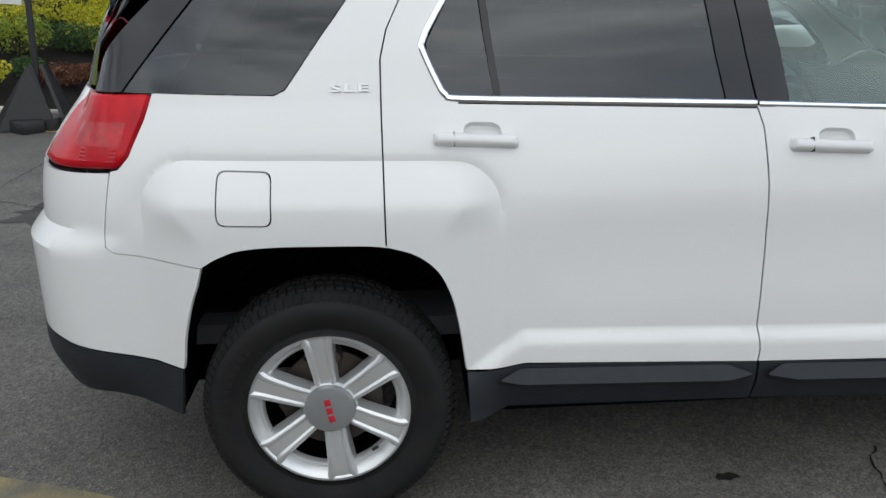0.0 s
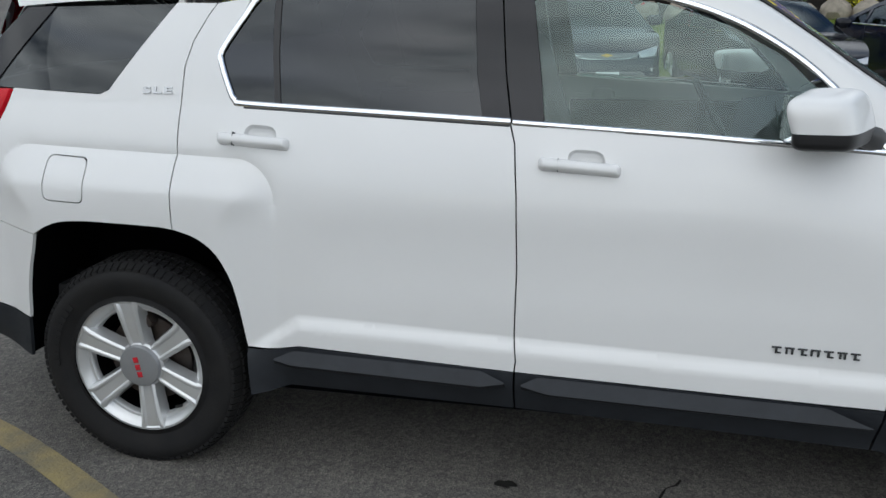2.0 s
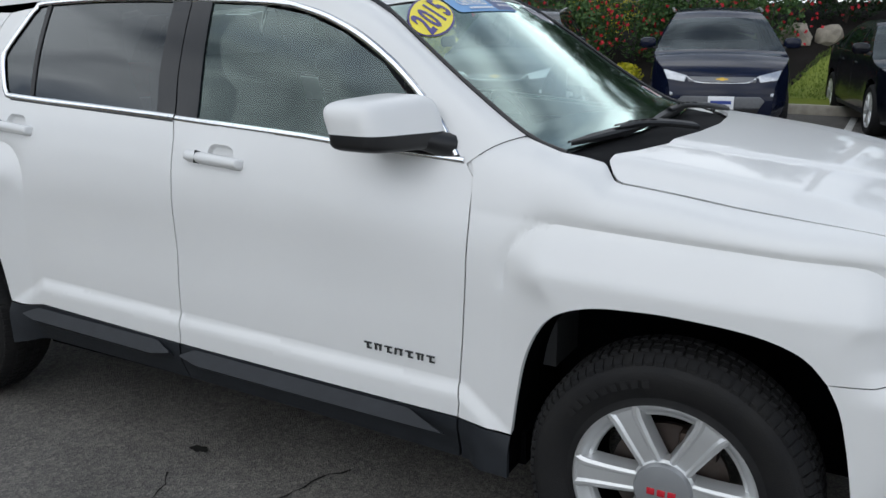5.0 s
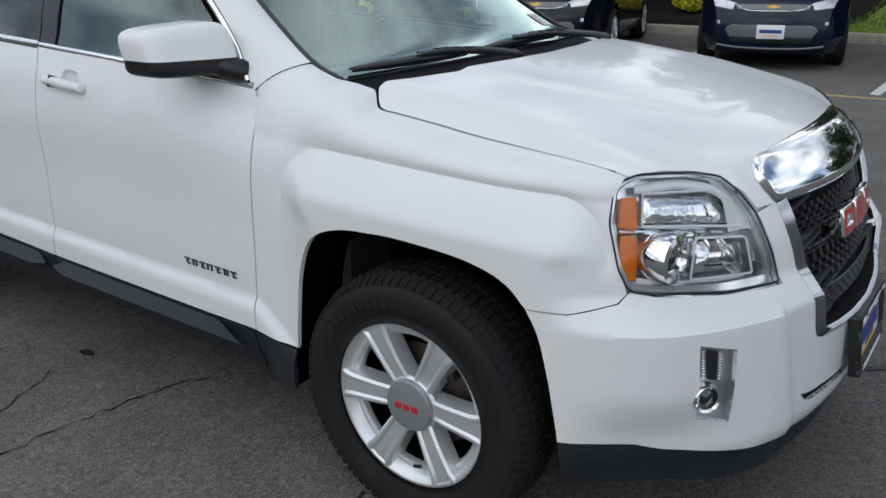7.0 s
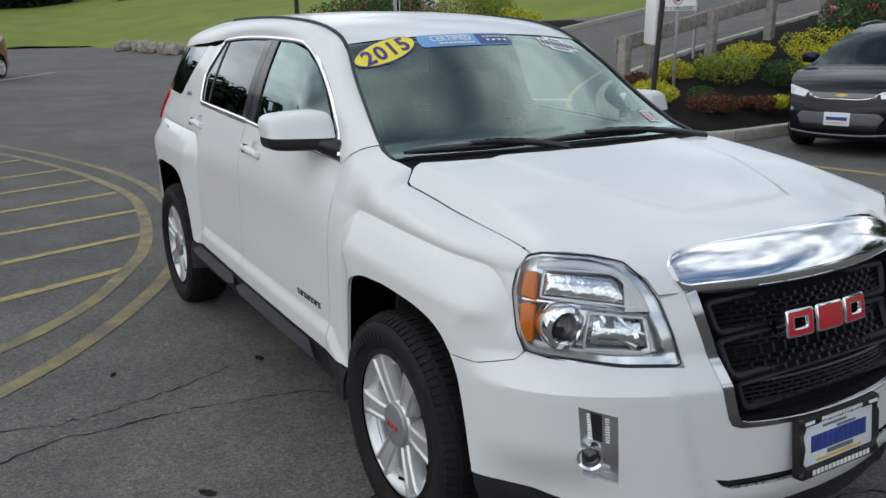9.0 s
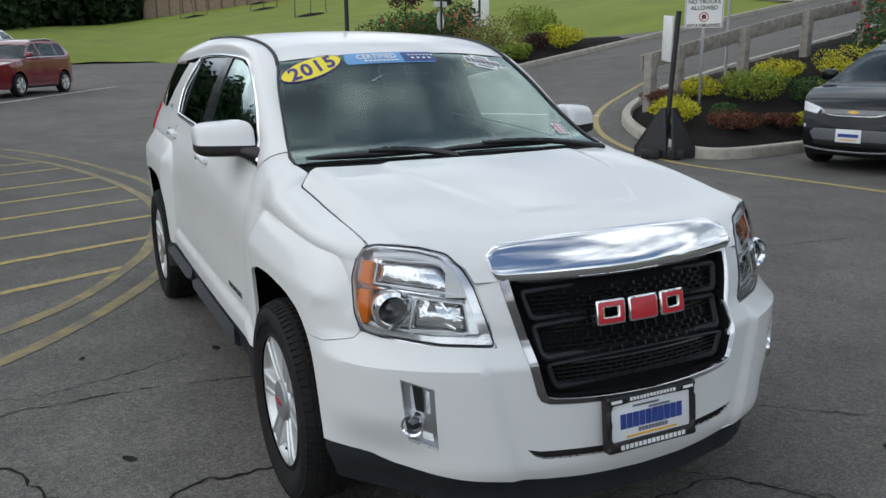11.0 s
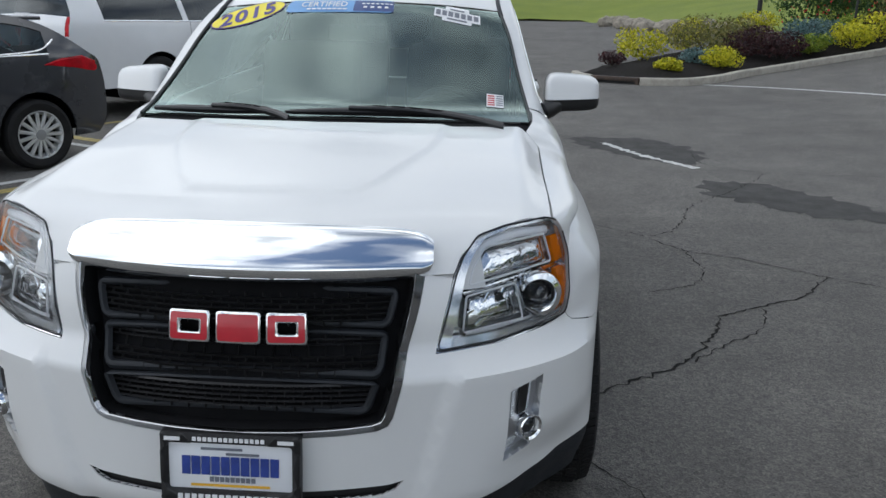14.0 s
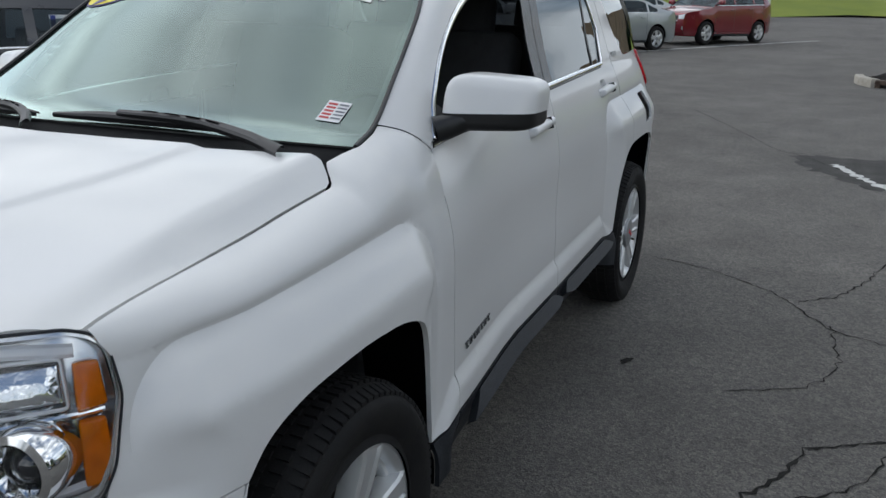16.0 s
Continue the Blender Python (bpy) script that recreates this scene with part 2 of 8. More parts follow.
def round_poly(poly, r, seg=5):
    """Rounds the corners of a polygon with a radius, or one radius a corner."""
    p = np.asarray(poly, float)
    out = []
    for i in range(len(p)):
        a, b, c = p[i - 1], p[i], p[(i + 1) % len(p)]
        rr = r[i] if isinstance(r, (list, tuple)) else r
        la, lc = np.linalg.norm(a - b), np.linalg.norm(c - b)
        k = min(rr, 0.48 * la, 0.48 * lc)
        s, e = b + (a - b) / la * k, b + (c - b) / lc * k
        for t in np.linspace(0, 1, seg):
            out.append((1 - t) ** 2 * s + 2 * t * (1 - t) * b + t * t * e)
    return np.array(out)


def inside(poly, pts):
    x, y = pts[:, 0], pts[:, 1]
    c = np.zeros(len(pts), bool)
    for (x0, y0), (x1, y1) in zip(poly, np.roll(poly, -1, 0)):
        if y0 == y1:
            continue
        c ^= ((y0 > y) != (y1 > y)) & (x < (x1 - x0) * (y - y0) / (y1 - y0) + x0)
    return c


def to_edge(loops, pts):
    """Distance from each point to the nearest of the loops' edges."""
    d = np.full(len(pts), 1e9)
    for lp in loops:
        for a, b in zip(lp, np.roll(lp, -1, 0)):
            ab = b - a
            t = np.clip(((pts - a) @ ab) / (ab @ ab + 1e-12), 0, 1)
            d = np.minimum(d, np.linalg.norm(pts - a - t[:, None] * ab, axis=1))
    return d


def facing(fn, uv, h=2e-3):
    du = fn(uv[:, 0] + h, uv[:, 1]) - fn(uv[:, 0] - h, uv[:, 1])
    dv = fn(uv[:, 0], uv[:, 1] + h) - fn(uv[:, 0], uv[:, 1] - h)
    n = np.cross(du, dv)
    return n / (np.linalg.norm(n, axis=1)[:, None] + 1e-12)


def panel(fn, outline, holes=(), step=0.03, lip=0.012, rise=0.0, bevel=0.0, lift=0.0, rim=0.0015, lines=()):
    """A sheet over the surface fn(u, v), cut to an outline with holes, its edges turned in by lip. rise and bevel
    raise it as a pad with a rounded edge; lift shifts it off the surface; rim rounds the edge a little; lines are
    creases that the mesh follows."""
    loops = [dense(o, step) for o in (outline, *holes)]
    lo, hi = loops[0].min(0), loops[0].max(0)
    gx, gy = np.meshgrid(np.arange(lo[0] + step * 0.5, hi[0], step), np.arange(lo[1] + step * 0.5, hi[1], step * 0.9))
    gx[1::2] += step * 0.5
    g = np.stack([gx.ravel(), gy.ravel()], 1)
    keep = inside(loops[0], g)
    for h in loops[1:]:
        keep &= ~inside(h, g)
    g = g[keep]
    if len(g):
        g = g[to_edge(loops, g) > step * 0.45]
    if bevel:
        extra = []
        for k, lp in enumerate(loops):
            t = np.roll(lp, -1, 0) - np.roll(lp, 1, 0)
            nrm = np.stack([-t[:, 1], t[:, 0]], 1) / (np.linalg.norm(t, axis=1)[:, None] + 1e-12)
            area = 0.5 * np.sum(lp[:, 0] * np.roll(lp[:, 1], -1) - np.roll(lp[:, 0], -1) * lp[:, 1])
            nrm *= 1 if (area > 0) == (k == 0) else -1
            for fr in (0.3, 0.7, 1.0):
                q = lp + nrm * bevel * fr
                extra.append(q[to_edge(loops, q) > bevel * fr * 0.9])
        extra = np.vstack(extra)
        extra = extra[inside(loops[0], extra)]
        if len(g):
            g = g[to_edge(loops, g) > bevel * 1.25]
        g = np.vstack([g, extra])
    pts, edges, k = [], [], 0
    for lp in loops:
        pts.append(lp)
        edges += [(k + i, k + (i + 1) % len(lp)) for i in range(len(lp))]
        k += len(lp)
    for ln in lines:
        q = dense(ln, step * .8, False)
        good = inside(loops[0], q) & (to_edge(loops, q) > step * .25)
        if len(g):
            g = g[np.min(np.hypot(g[:, 0:1] - q[None, :, 0], g[:, 1:2] - q[None, :, 1]), axis=1) > step * .55]
        idx = np.cumsum(good) - 1 + k
        edges += [(int(idx[i]), int(idx[i + 1])) for i in range(len(q) - 1) if good[i] and good[i + 1]]
        pts.append(q[good])
        k += int(good.sum())
    pts = np.vstack(pts + [g])
    cv, ce, cf, ov, oe, of = delaunay_2d_cdt([Vector(p) for p in pts], edges, [], 0, 1e-7)
    uv = np.array([v[:] for v in cv])
    tri = np.array([list(f) for f in cf])
    cen = uv[tri].mean(1)
    ok = inside(loops[0], cen)
    for h in loops[1:]:
        ok &= ~inside(h, cen)
    tri = tri[ok]
    used = np.unique(tri)
    back = -np.ones(len(uv), int)
    back[used] = np.arange(len(used))
    uv, tri = uv[used], back[tri]
    a = np.cross(uv[tri[:, 1]] - uv[tri[:, 0]], uv[tri[:, 2]] - uv[tri[:, 0]])
    tri[a < 0] = tri[a < 0][:, ::-1]
    n = facing(fn, uv)
    h = np.full(len(uv), lift)
    d = to_edge(loops, uv) if (rise or rim) else None
    if rise and bevel:
        t = np.clip(d / bevel, 0, 1)
        h = h + rise * np.sqrt(np.clip(1 - (1 - t) ** 2, 0, 1))
    elif rise:
        h = h + rise
    p = fn(uv[:, 0], uv[:, 1]) + n * h[:, None]
    f = tri.tolist()
    if lip:
        cnt = {}
        for q in f:
            for i in range(3):
                e = (q[i], q[(i + 1) % 3])
                cnt[e] = cnt.get(e, 0) + 1
        rimedges = [e for e in cnt if (e[1], e[0]) not in cnt]
        ring = {}
        new_pts = []
        for e in rimedges:
            for i in e:
                if i not in ring:
                    ring[i] = len(p) + len(new_pts)
                    new_pts.append(p[i] - n[i] * lip)
        p = np.vstack([p, new_pts]) if new_pts else p
        f += [[b, a_, ring[a_], ring[b]] for a_, b in rimedges]
    return p, f


def ribbon(fn, path, half, height, closed=False, lift=0.0, seg=5, n=None):
    """A rounded moulding laid along a path on the surface fn."""
    p = np.asarray(path, float)
    if n:
        p = spline(p, n, closed)
    t = (np.roll(p, -1, 0) - np.roll(p, 1, 0)) if closed else np.gradient(p, axis=0)
    nr = np.stack([-t[:, 1], t[:, 0]], 1) / (np.linalg.norm(t, axis=1)[:, None] + 1e-12)
    hw = np.full(len(p), half) if np.isscalar(half) else np.asarray(half, float)
    rows = []
    for a in np.linspace(-1, 1, seg):
        q = p + nr * (a * hw)[:, None]
        o = lift + height * math.sqrt(max(0.0, 1 - a * a)) if seg > 2 else lift + height
        rows.append(fn(q[:, 0], q[:, 1]) + facing(fn, q) * o)
    v = np.vstack(rows)
    m = len(p)
    f = []
    for i in range(seg - 1):
        for j in range(m if closed else m - 1):
            j1 = (j + 1) % m
            f.append([i * m + j, i * m + j1, (i + 1) * m + j1, (i + 1) * m + j])
    return v, f


def loft(rows, closed=False):
    """Joins equal rows of points into a sheet."""
    r = [np.asarray(x, float) for x in rows]
    m = len(r[0])
    f = []
    for i in range(len(r) - 1):
        for j in range(m if closed else m - 1):
            f.append([i * m + j, i * m + (j + 1) % m, (i + 1) * m + (j + 1) % m, (i + 1) * m + j])
    return np.vstack(r), f


def words(text, height, depth=0.0008, spacing=1.0, shear=0.0, bold=0.0):
    """Lettering with the built-in font, centred, in the plane x right, y up, as (verts, faces)."""
    cu = bpy.data.curves.new("lettering", "FONT")
    cu.body, cu.size, cu.extrude, cu.space_character, cu.shear, cu.offset = text, height * 1.4, depth, spacing, shear, bold
    cu.align_x, cu.align_y, cu.resolution_u = "CENTER", "CENTER", 3
    ob = bpy.data.objects.new("lettering", cu)
    scene.collection.objects.link(ob)
    me = bpy.data.meshes.new_from_object(ob.evaluated_get(bpy.context.evaluated_depsgraph_get()))
    v = np.array([x.co[:] for x in me.vertices]).reshape(-1, 3)
    f = [list(q.vertices) for q in me.polygons]
    bpy.data.objects.remove(ob)
    bpy.data.curves.remove(cu)
    bpy.data.meshes.remove(me)
    if len(v):
        v[:, :2] -= (v[:, :2].max(0) + v[:, :2].min(0)) / 2
    return v, f


def thing(name, label, category, group="", at=(0, 0, 0), turn=0.0):
    ob = new(name)
    ob.matrix_world = pose(*at, 0, 0, turn)
    return tagged(ob, label, category, group)


# ---- the ground ----


def ground_z(x, y):
    """Height of the asphalt: level round the car, rising to the rear of the lot and up the driveway."""
    x, y = np.asarray(x, float), np.asarray(y, float)
    up = .16 * soft(y - 6.5, 1.0) * ss(-4.2, -8.0, x) * ss(70, 30, y)
    return .022 * soft(-9 - x, 1.5) * ss(-160, -60, x) + up


def asphalt_material():
    m = bpy.data.materials.new("worn_asphalt")
    m.use_nodes = True
    n, l = m.node_tree.nodes, m.node_tree.links
    b = n["Principled BSDF"]
    co = n.new("ShaderNodeTexCoord")

    def noise_node(scale, detail, rough=.6):
        t = n.new("ShaderNodeTexNoise")
        t.inputs["Scale"].default_value, t.inputs["Detail"].default_value, t.inputs["Roughness"].default_value = scale, detail, rough
        l.new(co.outputs["Object"], t.inputs["Vector"])
        return t

    def ramp(src, p0, p1, c0, c1):
        r = n.new("ShaderNodeValToRGB")
        r.color_ramp.elements[0].position, r.color_ramp.elements[1].position = p0, p1
        r.color_ramp.elements[0].color, r.color_ramp.elements[1].color = rgb(c0), rgb(c1)
        l.new(src, r.inputs["Fac"])
        return r.outputs["Color"]

    def mix(kind, fac, a, c):
        x = n.new("ShaderNodeMix")
        x.data_type, x.blend_type = "RGBA", kind
        if isinstance(fac, float):
            x.inputs["Factor"].default_value = fac
        else:
            l.new(fac, x.inputs["Factor"])
        l.new(a, x.inputs["A"])
        l.new(c, x.inputs["B"])
        return x.outputs["Result"]

    broad = ramp(noise_node(.22, 5).outputs["Fac"], .35, .65, (.094, .089, .082), (.127, .121, .112))
    blot = ramp(noise_node(1.7, 7, .65).outputs["Fac"], .30, .70, (.72, .72, .72), (1.12, 1.12, 1.12))
    v = n.new("ShaderNodeTexVoronoi")
    v.inputs["Scale"].default_value = 170.0
    l.new(co.outputs["Object"], v.inputs["Vector"])
    stone = ramp(v.outputs["Color"], .15, .95, (.45, .45, .45), (1.75, 1.72, 1.66))
    v2 = n.new("ShaderNodeTexVoronoi")
    v2.inputs["Scale"].default_value = 62.0
    l.new(co.outputs["Object"], v2.inputs["Vector"])
    chip = ramp(v2.outputs["Color"], .10, .95, (.62, .62, .62), (1.5, 1.47, 1.42))
    fine = ramp(noise_node(420, 2).outputs["Fac"], .3, .7, (.75, .75, .75), (1.25, 1.25, 1.25))
    c = mix("MULTIPLY", 1.0, mix("MULTIPLY", 1.0, mix("MULTIPLY", .75, broad, stone), blot), mix("MULTIPLY", .6, fine, chip))
    l.new(c, b.inputs["Base Color"])
    rr = n.new("ShaderNodeMapRange")
    rr.inputs["To Min"].default_value, rr.inputs["To Max"].default_value = .70, .95
    l.new(noise_node(1.1, 5).outputs["Fac"], rr.inputs["Value"])
    l.new(rr.outputs["Result"], b.inputs["Roughness"])
    bump = n.new("ShaderNodeBump")
    bump.inputs["Strength"].default_value, bump.inputs["Distance"].default_value = .55, .006
    l.new(v.outputs["Distance"], bump.inputs["Height"])
    l.new(bump.outputs["Normal"], b.inputs["Normal"])
    return m


ASPHALT = asphalt_material()
gx = np.unique(np.r_[-900, -500, -300, -220, np.linspace(-170, -40, 40), np.linspace(-40, 12, 105), np.linspace(14, 60, 16), 100, 200, 400, 900])
gy = np.unique(np.r_[-900, -400, -200, -100, np.linspace(-60, -10, 16), np.linspace(-8, 40, 97), np.linspace(42, 90, 17), 150, 300, 900])
gv, gf = grid(lambda x, y: np.stack([x, y, ground_z(x, y)], 1), gx, gy)
ground = tagged(part("ground", (gv, gf), ASPHALT), "grey worn asphalt of a car park, cracked and patched", "ground", kind="structure")
YELLOW_PAINT = mat("worn_yellow_paint", (.42, .33, .10), .75, scale=16, second=(.14, .125, .085), stain=.42)
WHITE_PAINT = mat("worn_white_paint", (.60, .60, .57), .75, scale=16, second=(.24, .24, .23), stain=.40)
TAR = mat("crack_shadow", (.026, .025, .023), .95, vary=.5, scale=9, spec=.1)


def draped(path, width, lift=.004, step=.15, jag=0.0, curve=True):
    """A flat band laid on the ground along a path."""
    p = np.asarray(path, float)
    ln = np.sum(np.linalg.norm(np.diff(p, axis=0), axis=1))
    k = max(4, int(ln / step))
    p = spline(p, k) if curve and len(p) > 2 else dense(p, ln / k, False)
    t = np.gradient(p, axis=0)
    n = np.stack([-t[:, 1], t[:, 0]], 1) / (np.linalg.norm(t, axis=1)[:, None] + 1e-9)
    w = np.full(len(p), width / 2)
    if jag:
        r = np.random.RandomState(int(abs(p[0, 0]) * 997 + abs(p[0, 1]) * 131))
        p = p + n * (np.cumsum(r.normal(0, jag, len(p))) * .35 + r.normal(0, jag, len(p)))[:, None]
        w = w * np.clip(r.uniform(.25, 1.5, len(p)), .2, 2)
    a, c = p - n * w[:, None], p + n * w[:, None]
    za = lambda q: np.c_[q, ground_z(q[:, 0], q[:, 1]) + lift]
    return loft([za(c)[:, :], za(a)[:, :]][::-1])


# ---- the white car: surfaces ----
# x ahead, y to the car's left, z up; the car stands midway between its axles at the origin.
PLAN = [(-2.36, 0), (-2.345, -.35), (-2.29, -.60), (-2.19, -.76), (-2.05, -.845), (-1.8, -.885), (-1.4, -.893), (-1, -.89), (-.5, -.889), (0, -.888),
        (.5, -.885), (.9, -.880), (1.2, -.882), (1.5, -.880), (1.70, -.868), (1.85, -.835), (1.96, -.775), (2.06, -.67), (2.13, -.56), (2.18, -.45), (2.225, -.3), (2.25, -.15), (2.258, 0)]
half_plan = spline(PLAN, 700)
full_plan = np.vstack([half_plan, (half_plan * (1, -1))[-2::-1]])
arc = np.r_[0, np.cumsum(np.linalg.norm(np.diff(full_plan, axis=0), axis=1))]
arc -= arc[np.argmin(np.abs(half_plan[:, 0] - 0) + 5 * (half_plan[:, 1] > -.5))]
tang = np.gradient(full_plan, axis=0)
tang /= np.linalg.norm(tang, axis=1)[:, None]
NOSE = float(arc[699])
TAIL = float(arc[0])


def s_of(x, y):
    """How far along the plan the point (x, y) lies, seen square to the body."""
    k = len(half_plan)
    return float(arc[np.argmin((half_plan[:, 0] - x) ** 2 + (half_plan[:, 1] - y) ** 2)])


def rounded(dx, dz, r):
    """Depth inside a region with a rounded corner; positive inside."""
    return np.where((dx < r) & (dz < r), r - np.hypot(np.maximum(r - dx, 0), np.maximum(r - dz, 0)), np.minimum(dx, dz))


def chamfer(d, h, w, g):
    """A cove of depth g along an edge, then a slope that rises by h over the width w to a crisp shoulder."""
    r = np.asarray(d, float) / w
    rise = np.where(r > 0, 1 - .05 * np.logaddexp(0, (1 - r) / .05), 0)
    return h * rise - g * np.exp(-np.abs(d) / .020)


RIDGE = lambda s: .5300 - .0290 * s


def swell(s, z):
    """How far the skin stands off the plan curve."""
    s = np.minimum(s, 2 * NOSE - s)
    front, rear = ss(1.60, 1.95, s), ss(-2.02, -2.25, s)
    up = np.maximum(z - .86, 0)
    side = np.where(z < 1.2, -.088 * (up / .34) ** 2, -(.088 + .34 * (z - 1.2) + .40 * np.maximum(z - 1.2, 0) ** 2))
    side = side - .016 * ss(.2, .9, s) * ss(.95, 1.12, z) - .028 * ss(.30, .85, s) * ss(.78, 1.12, z)
    k = .062 + .043 * ss(1.92, 2.35, s)
    lean = -k * (np.maximum(z - .72, 0) / .28) ** 2
    d = side * (1 - front) + lean * front - rear * .33 * np.maximum(z - 1.04, 0)
    d = d - .012 * ss(.92, 1.02, s) * ss(1.92, 1.74, s)
    # lower bumper
    low = ss(.714, .690, z)
    q = NOSE - s
    pod = np.minimum(q - np.interp(z, [.30, .376, .503, .595, .685, .75], [.395, .41, .445, .466, .50, .56]), .690 - z)
    d = d + chamfer(pod, .014, .028, .0) * ss(1.86, 2.06, s) - .045 * ss(.52, .36, z) * ss(1.80, 2.0, s) * ss(2.3, 2.05, s)
    d = d - .05 * ss(.36, .22, z) * front
    # door ridge and sill
    on = ss(-1.0, -.93, s) * ss(.90, .84, s)
    edge = np.minimum(np.minimum(RIDGE(s) - z, (.507 + .66 * (s + .9636) - z) / 1.2), (.501 - .83 * (s - .8476) - z) / 1.3)
    d = d + chamfer(edge, .019, .036, .0016)
    d = d - .045 * ss(.40, .26, z) * on
    d = d - .004 * ss(.62, .74, z) * ss(.95, .80, z) * ss(-.95, -.7, s) * ss(.9, .6, s)
    # rear bumper
    d = d + .045 * ss(.875, .825, z) * ss(-1.93, -2.2, s)
    d = d - .05 * ss(.50, .34, z) * ss(-1.9, -2.1, s)
    return d


ARCH_TOP = lambda s: 1.064 - .030 * (s + 1.75)


def flare(s, z):
    """Raised wheel-arch panels: a dark cove, a sloping band that catches the sky, then the upright face."""
    s = np.minimum(s, 2 * NOSE - s)
    ra = rounded(np.minimum(s + 1.928, -.952 - s), ARCH_TOP(s) - z, .13)
    fa = rounded(s - .950, CREASE(s) - z, .12)
    fc = rounded(np.minimum(s - .950, 1.908 - s), CREASE(s) - z, .13)
    low_r, low_f, open_ = ss(.95, .84, z), ss(.85, .74, z), ss(.84, .73, z)
    ledge = np.clip((z - .664) / .072, 0, 1)       # the flat shoulder under the headlights
    rear = chamfer(ra, .044, .106 + .06 * low_r, .009 * (1 - low_r))
    front = chamfer(fc, .048, .110 + .06 * low_f, .009 * (1 - low_f)) * (1 - open_) + chamfer(fa, .048, .16, 0) * open_ * (1 - ss(1.74, 1.93, s) * ledge)
    return rear + front * ss(.80, .90, s)


CREASE = lambda s: .972 - .035 * (s - 1.1)


def turned(c, r, a0, a1):
    return [(c[0] + r * math.cos(radians(a)), c[1] + r * math.sin(radians(a))) for a in np.linspace(a0, a1, 9)]


def inset(d):
    """The crease round a rear and a front arch panel, d in from its edge."""
    top = lambda s: ARCH_TOP(s) - d
    r = max(.13 - d, .012)
    rear = [(-1.928 + d, .90)] + turned((-1.798, top(-1.798) - r), r, 180, 90) + turned((-1.082, top(-1.082) - r), r, 90, 0) + [(-.952 - d, .86)]
    front = [(.950 + d, .78)] + turned((1.080, CREASE(1.080) - d - r), r, 180, 90) + [(s, CREASE(s) - d) for s in (1.2, 1.4, 1.6)] + turned((1.778, CREASE(1.778) - d - r), r, 90, 0) + [(1.908 - d, .79)]
    return rear, front


def skin(s, z, arches=True):
    s, z = np.asarray(s, float), np.asarray(z, float)
    x, y = np.interp(s, arc, full_plan[:, 0]), np.interp(s, arc, full_plan[:, 1])
    tx, ty = np.interp(s, arc, tang[:, 0]), np.interp(s, arc, tang[:, 1])
    d = swell(s, z) + (flare(s, z) if arches else 0)
    return np.stack([x + ty * d, y - tx * d, z], 1)


BON_W = [.95, 1.10, 1.34, 1.6, 1.8, 2.0, 2.08, 2.15, 2.22, 2.30]
BON_X = [.95, 1.10, 1.34, 1.6, 1.8, 2.0, 2.075, 2.135, 2.185, 2.222]
BON_Z = [1.176, 1.164, 1.141, 1.107, 1.072, 1.035, 1.014, .988, .950, .898]


DOME_W, DOME_Y = [1.2, 1.44, 1.54, 1.70, 1.84, 1.95], [.435, .417, .400, .345, .290, .225]


def bonnet(w, y):
    w, y = np.asarray(w, float), np.asarray(y, float)
    a = np.abs(y)
    k = 0
    x, z = 0, 0
    reach = .03 + .11 * ss(2.06, 1.80, w)
    for o in np.linspace(-1, 1, 15):
        g = 1 - .85 * abs(o)
        x, z, k = x + g * np.interp(w + o * reach, BON_W, BON_X), z + g * np.interp(w + o * reach, BON_W, BON_Z), k + g
    x, z = x / k, z / k
    x = x - (.10 * np.minimum(a / .5, 1) ** 2 + .15 * np.maximum(a - .5, 0)) * ss(1.5, 2.1, w)
    z = z - (.025 * (a / .69) ** 2.2 + .054 * ss(.655, .745, a)) * (1 - .67 * ss(1.45, 2.10, w))
    dome = np.minimum(np.interp(w, DOME_W, DOME_Y) - a, 1.942 - w)
    z = z + .008 * ss(-.006, .026, dome)
    return np.stack([x, y, z], 1)


PILLAR = spline([(1.045, -.712, 1.135), (.93, -.702, 1.175), (.75, -.668, 1.285), (.57, -.632, 1.41), (.41, -.588, 1.512), (.25, -.575, 1.568), (0, -.575, 1.607),
                 (-.4, -.575, 1.632), (-.9, -.570, 1.637), (-1.3, -.565, 1.627), (-1.7, -.56, 1.600), (-1.98, -.55, 1.565)], 160)
DRIP = [(.800, 1.098), (.772, 1.13), (.716, 1.203), (.622, 1.296), (.511, 1.381), (.367, 1.459), (.20, 1.512), (0, 1.538), (-.4, 1.550), (-.9, 1.546), (-1.17, 1.53), (-1.4, 1.515), (-1.7, 1.505), (-1.95, 1.49)]
# the wing rolls over to the screen pillar's foot, the cowl and the bonnet's edge
rail_foot = PILLAR[int(np.argmin(np.abs(PILLAR[:, 0] - .935)))]
drip_foot = skin([DRIP[0][0]], [DRIP[0][1]])[0]
foot_t = np.linspace(0, 1, 9)[:, None]
foot = (1 - foot_t) * drip_foot + foot_t * rail_foot + np.array((0, -.6, .8)) * .016 * np.sin(math.pi * foot_t) - (0, 0, .003)
mid_edge = np.vstack([[(.98, -.716, 1.158), (1.04, -.715, 1.138), (1.10, -.704, 1.129)], bonnet([1.150, 1.162, 1.174, 1.190], [-.690, -.699, -.713, -.729]) - (0, 0, .001)])
seam_w = np.linspace(1.21, 2.03, 30)
seam = bonnet(seam_w, np.interp(seam_w, [1.21, 1.4, 1.75, 2.03], [-.735, -.736, -.742, -.747])) - (0, 0, .001)
EDGE = np.vstack([foot, mid_edge, seam])


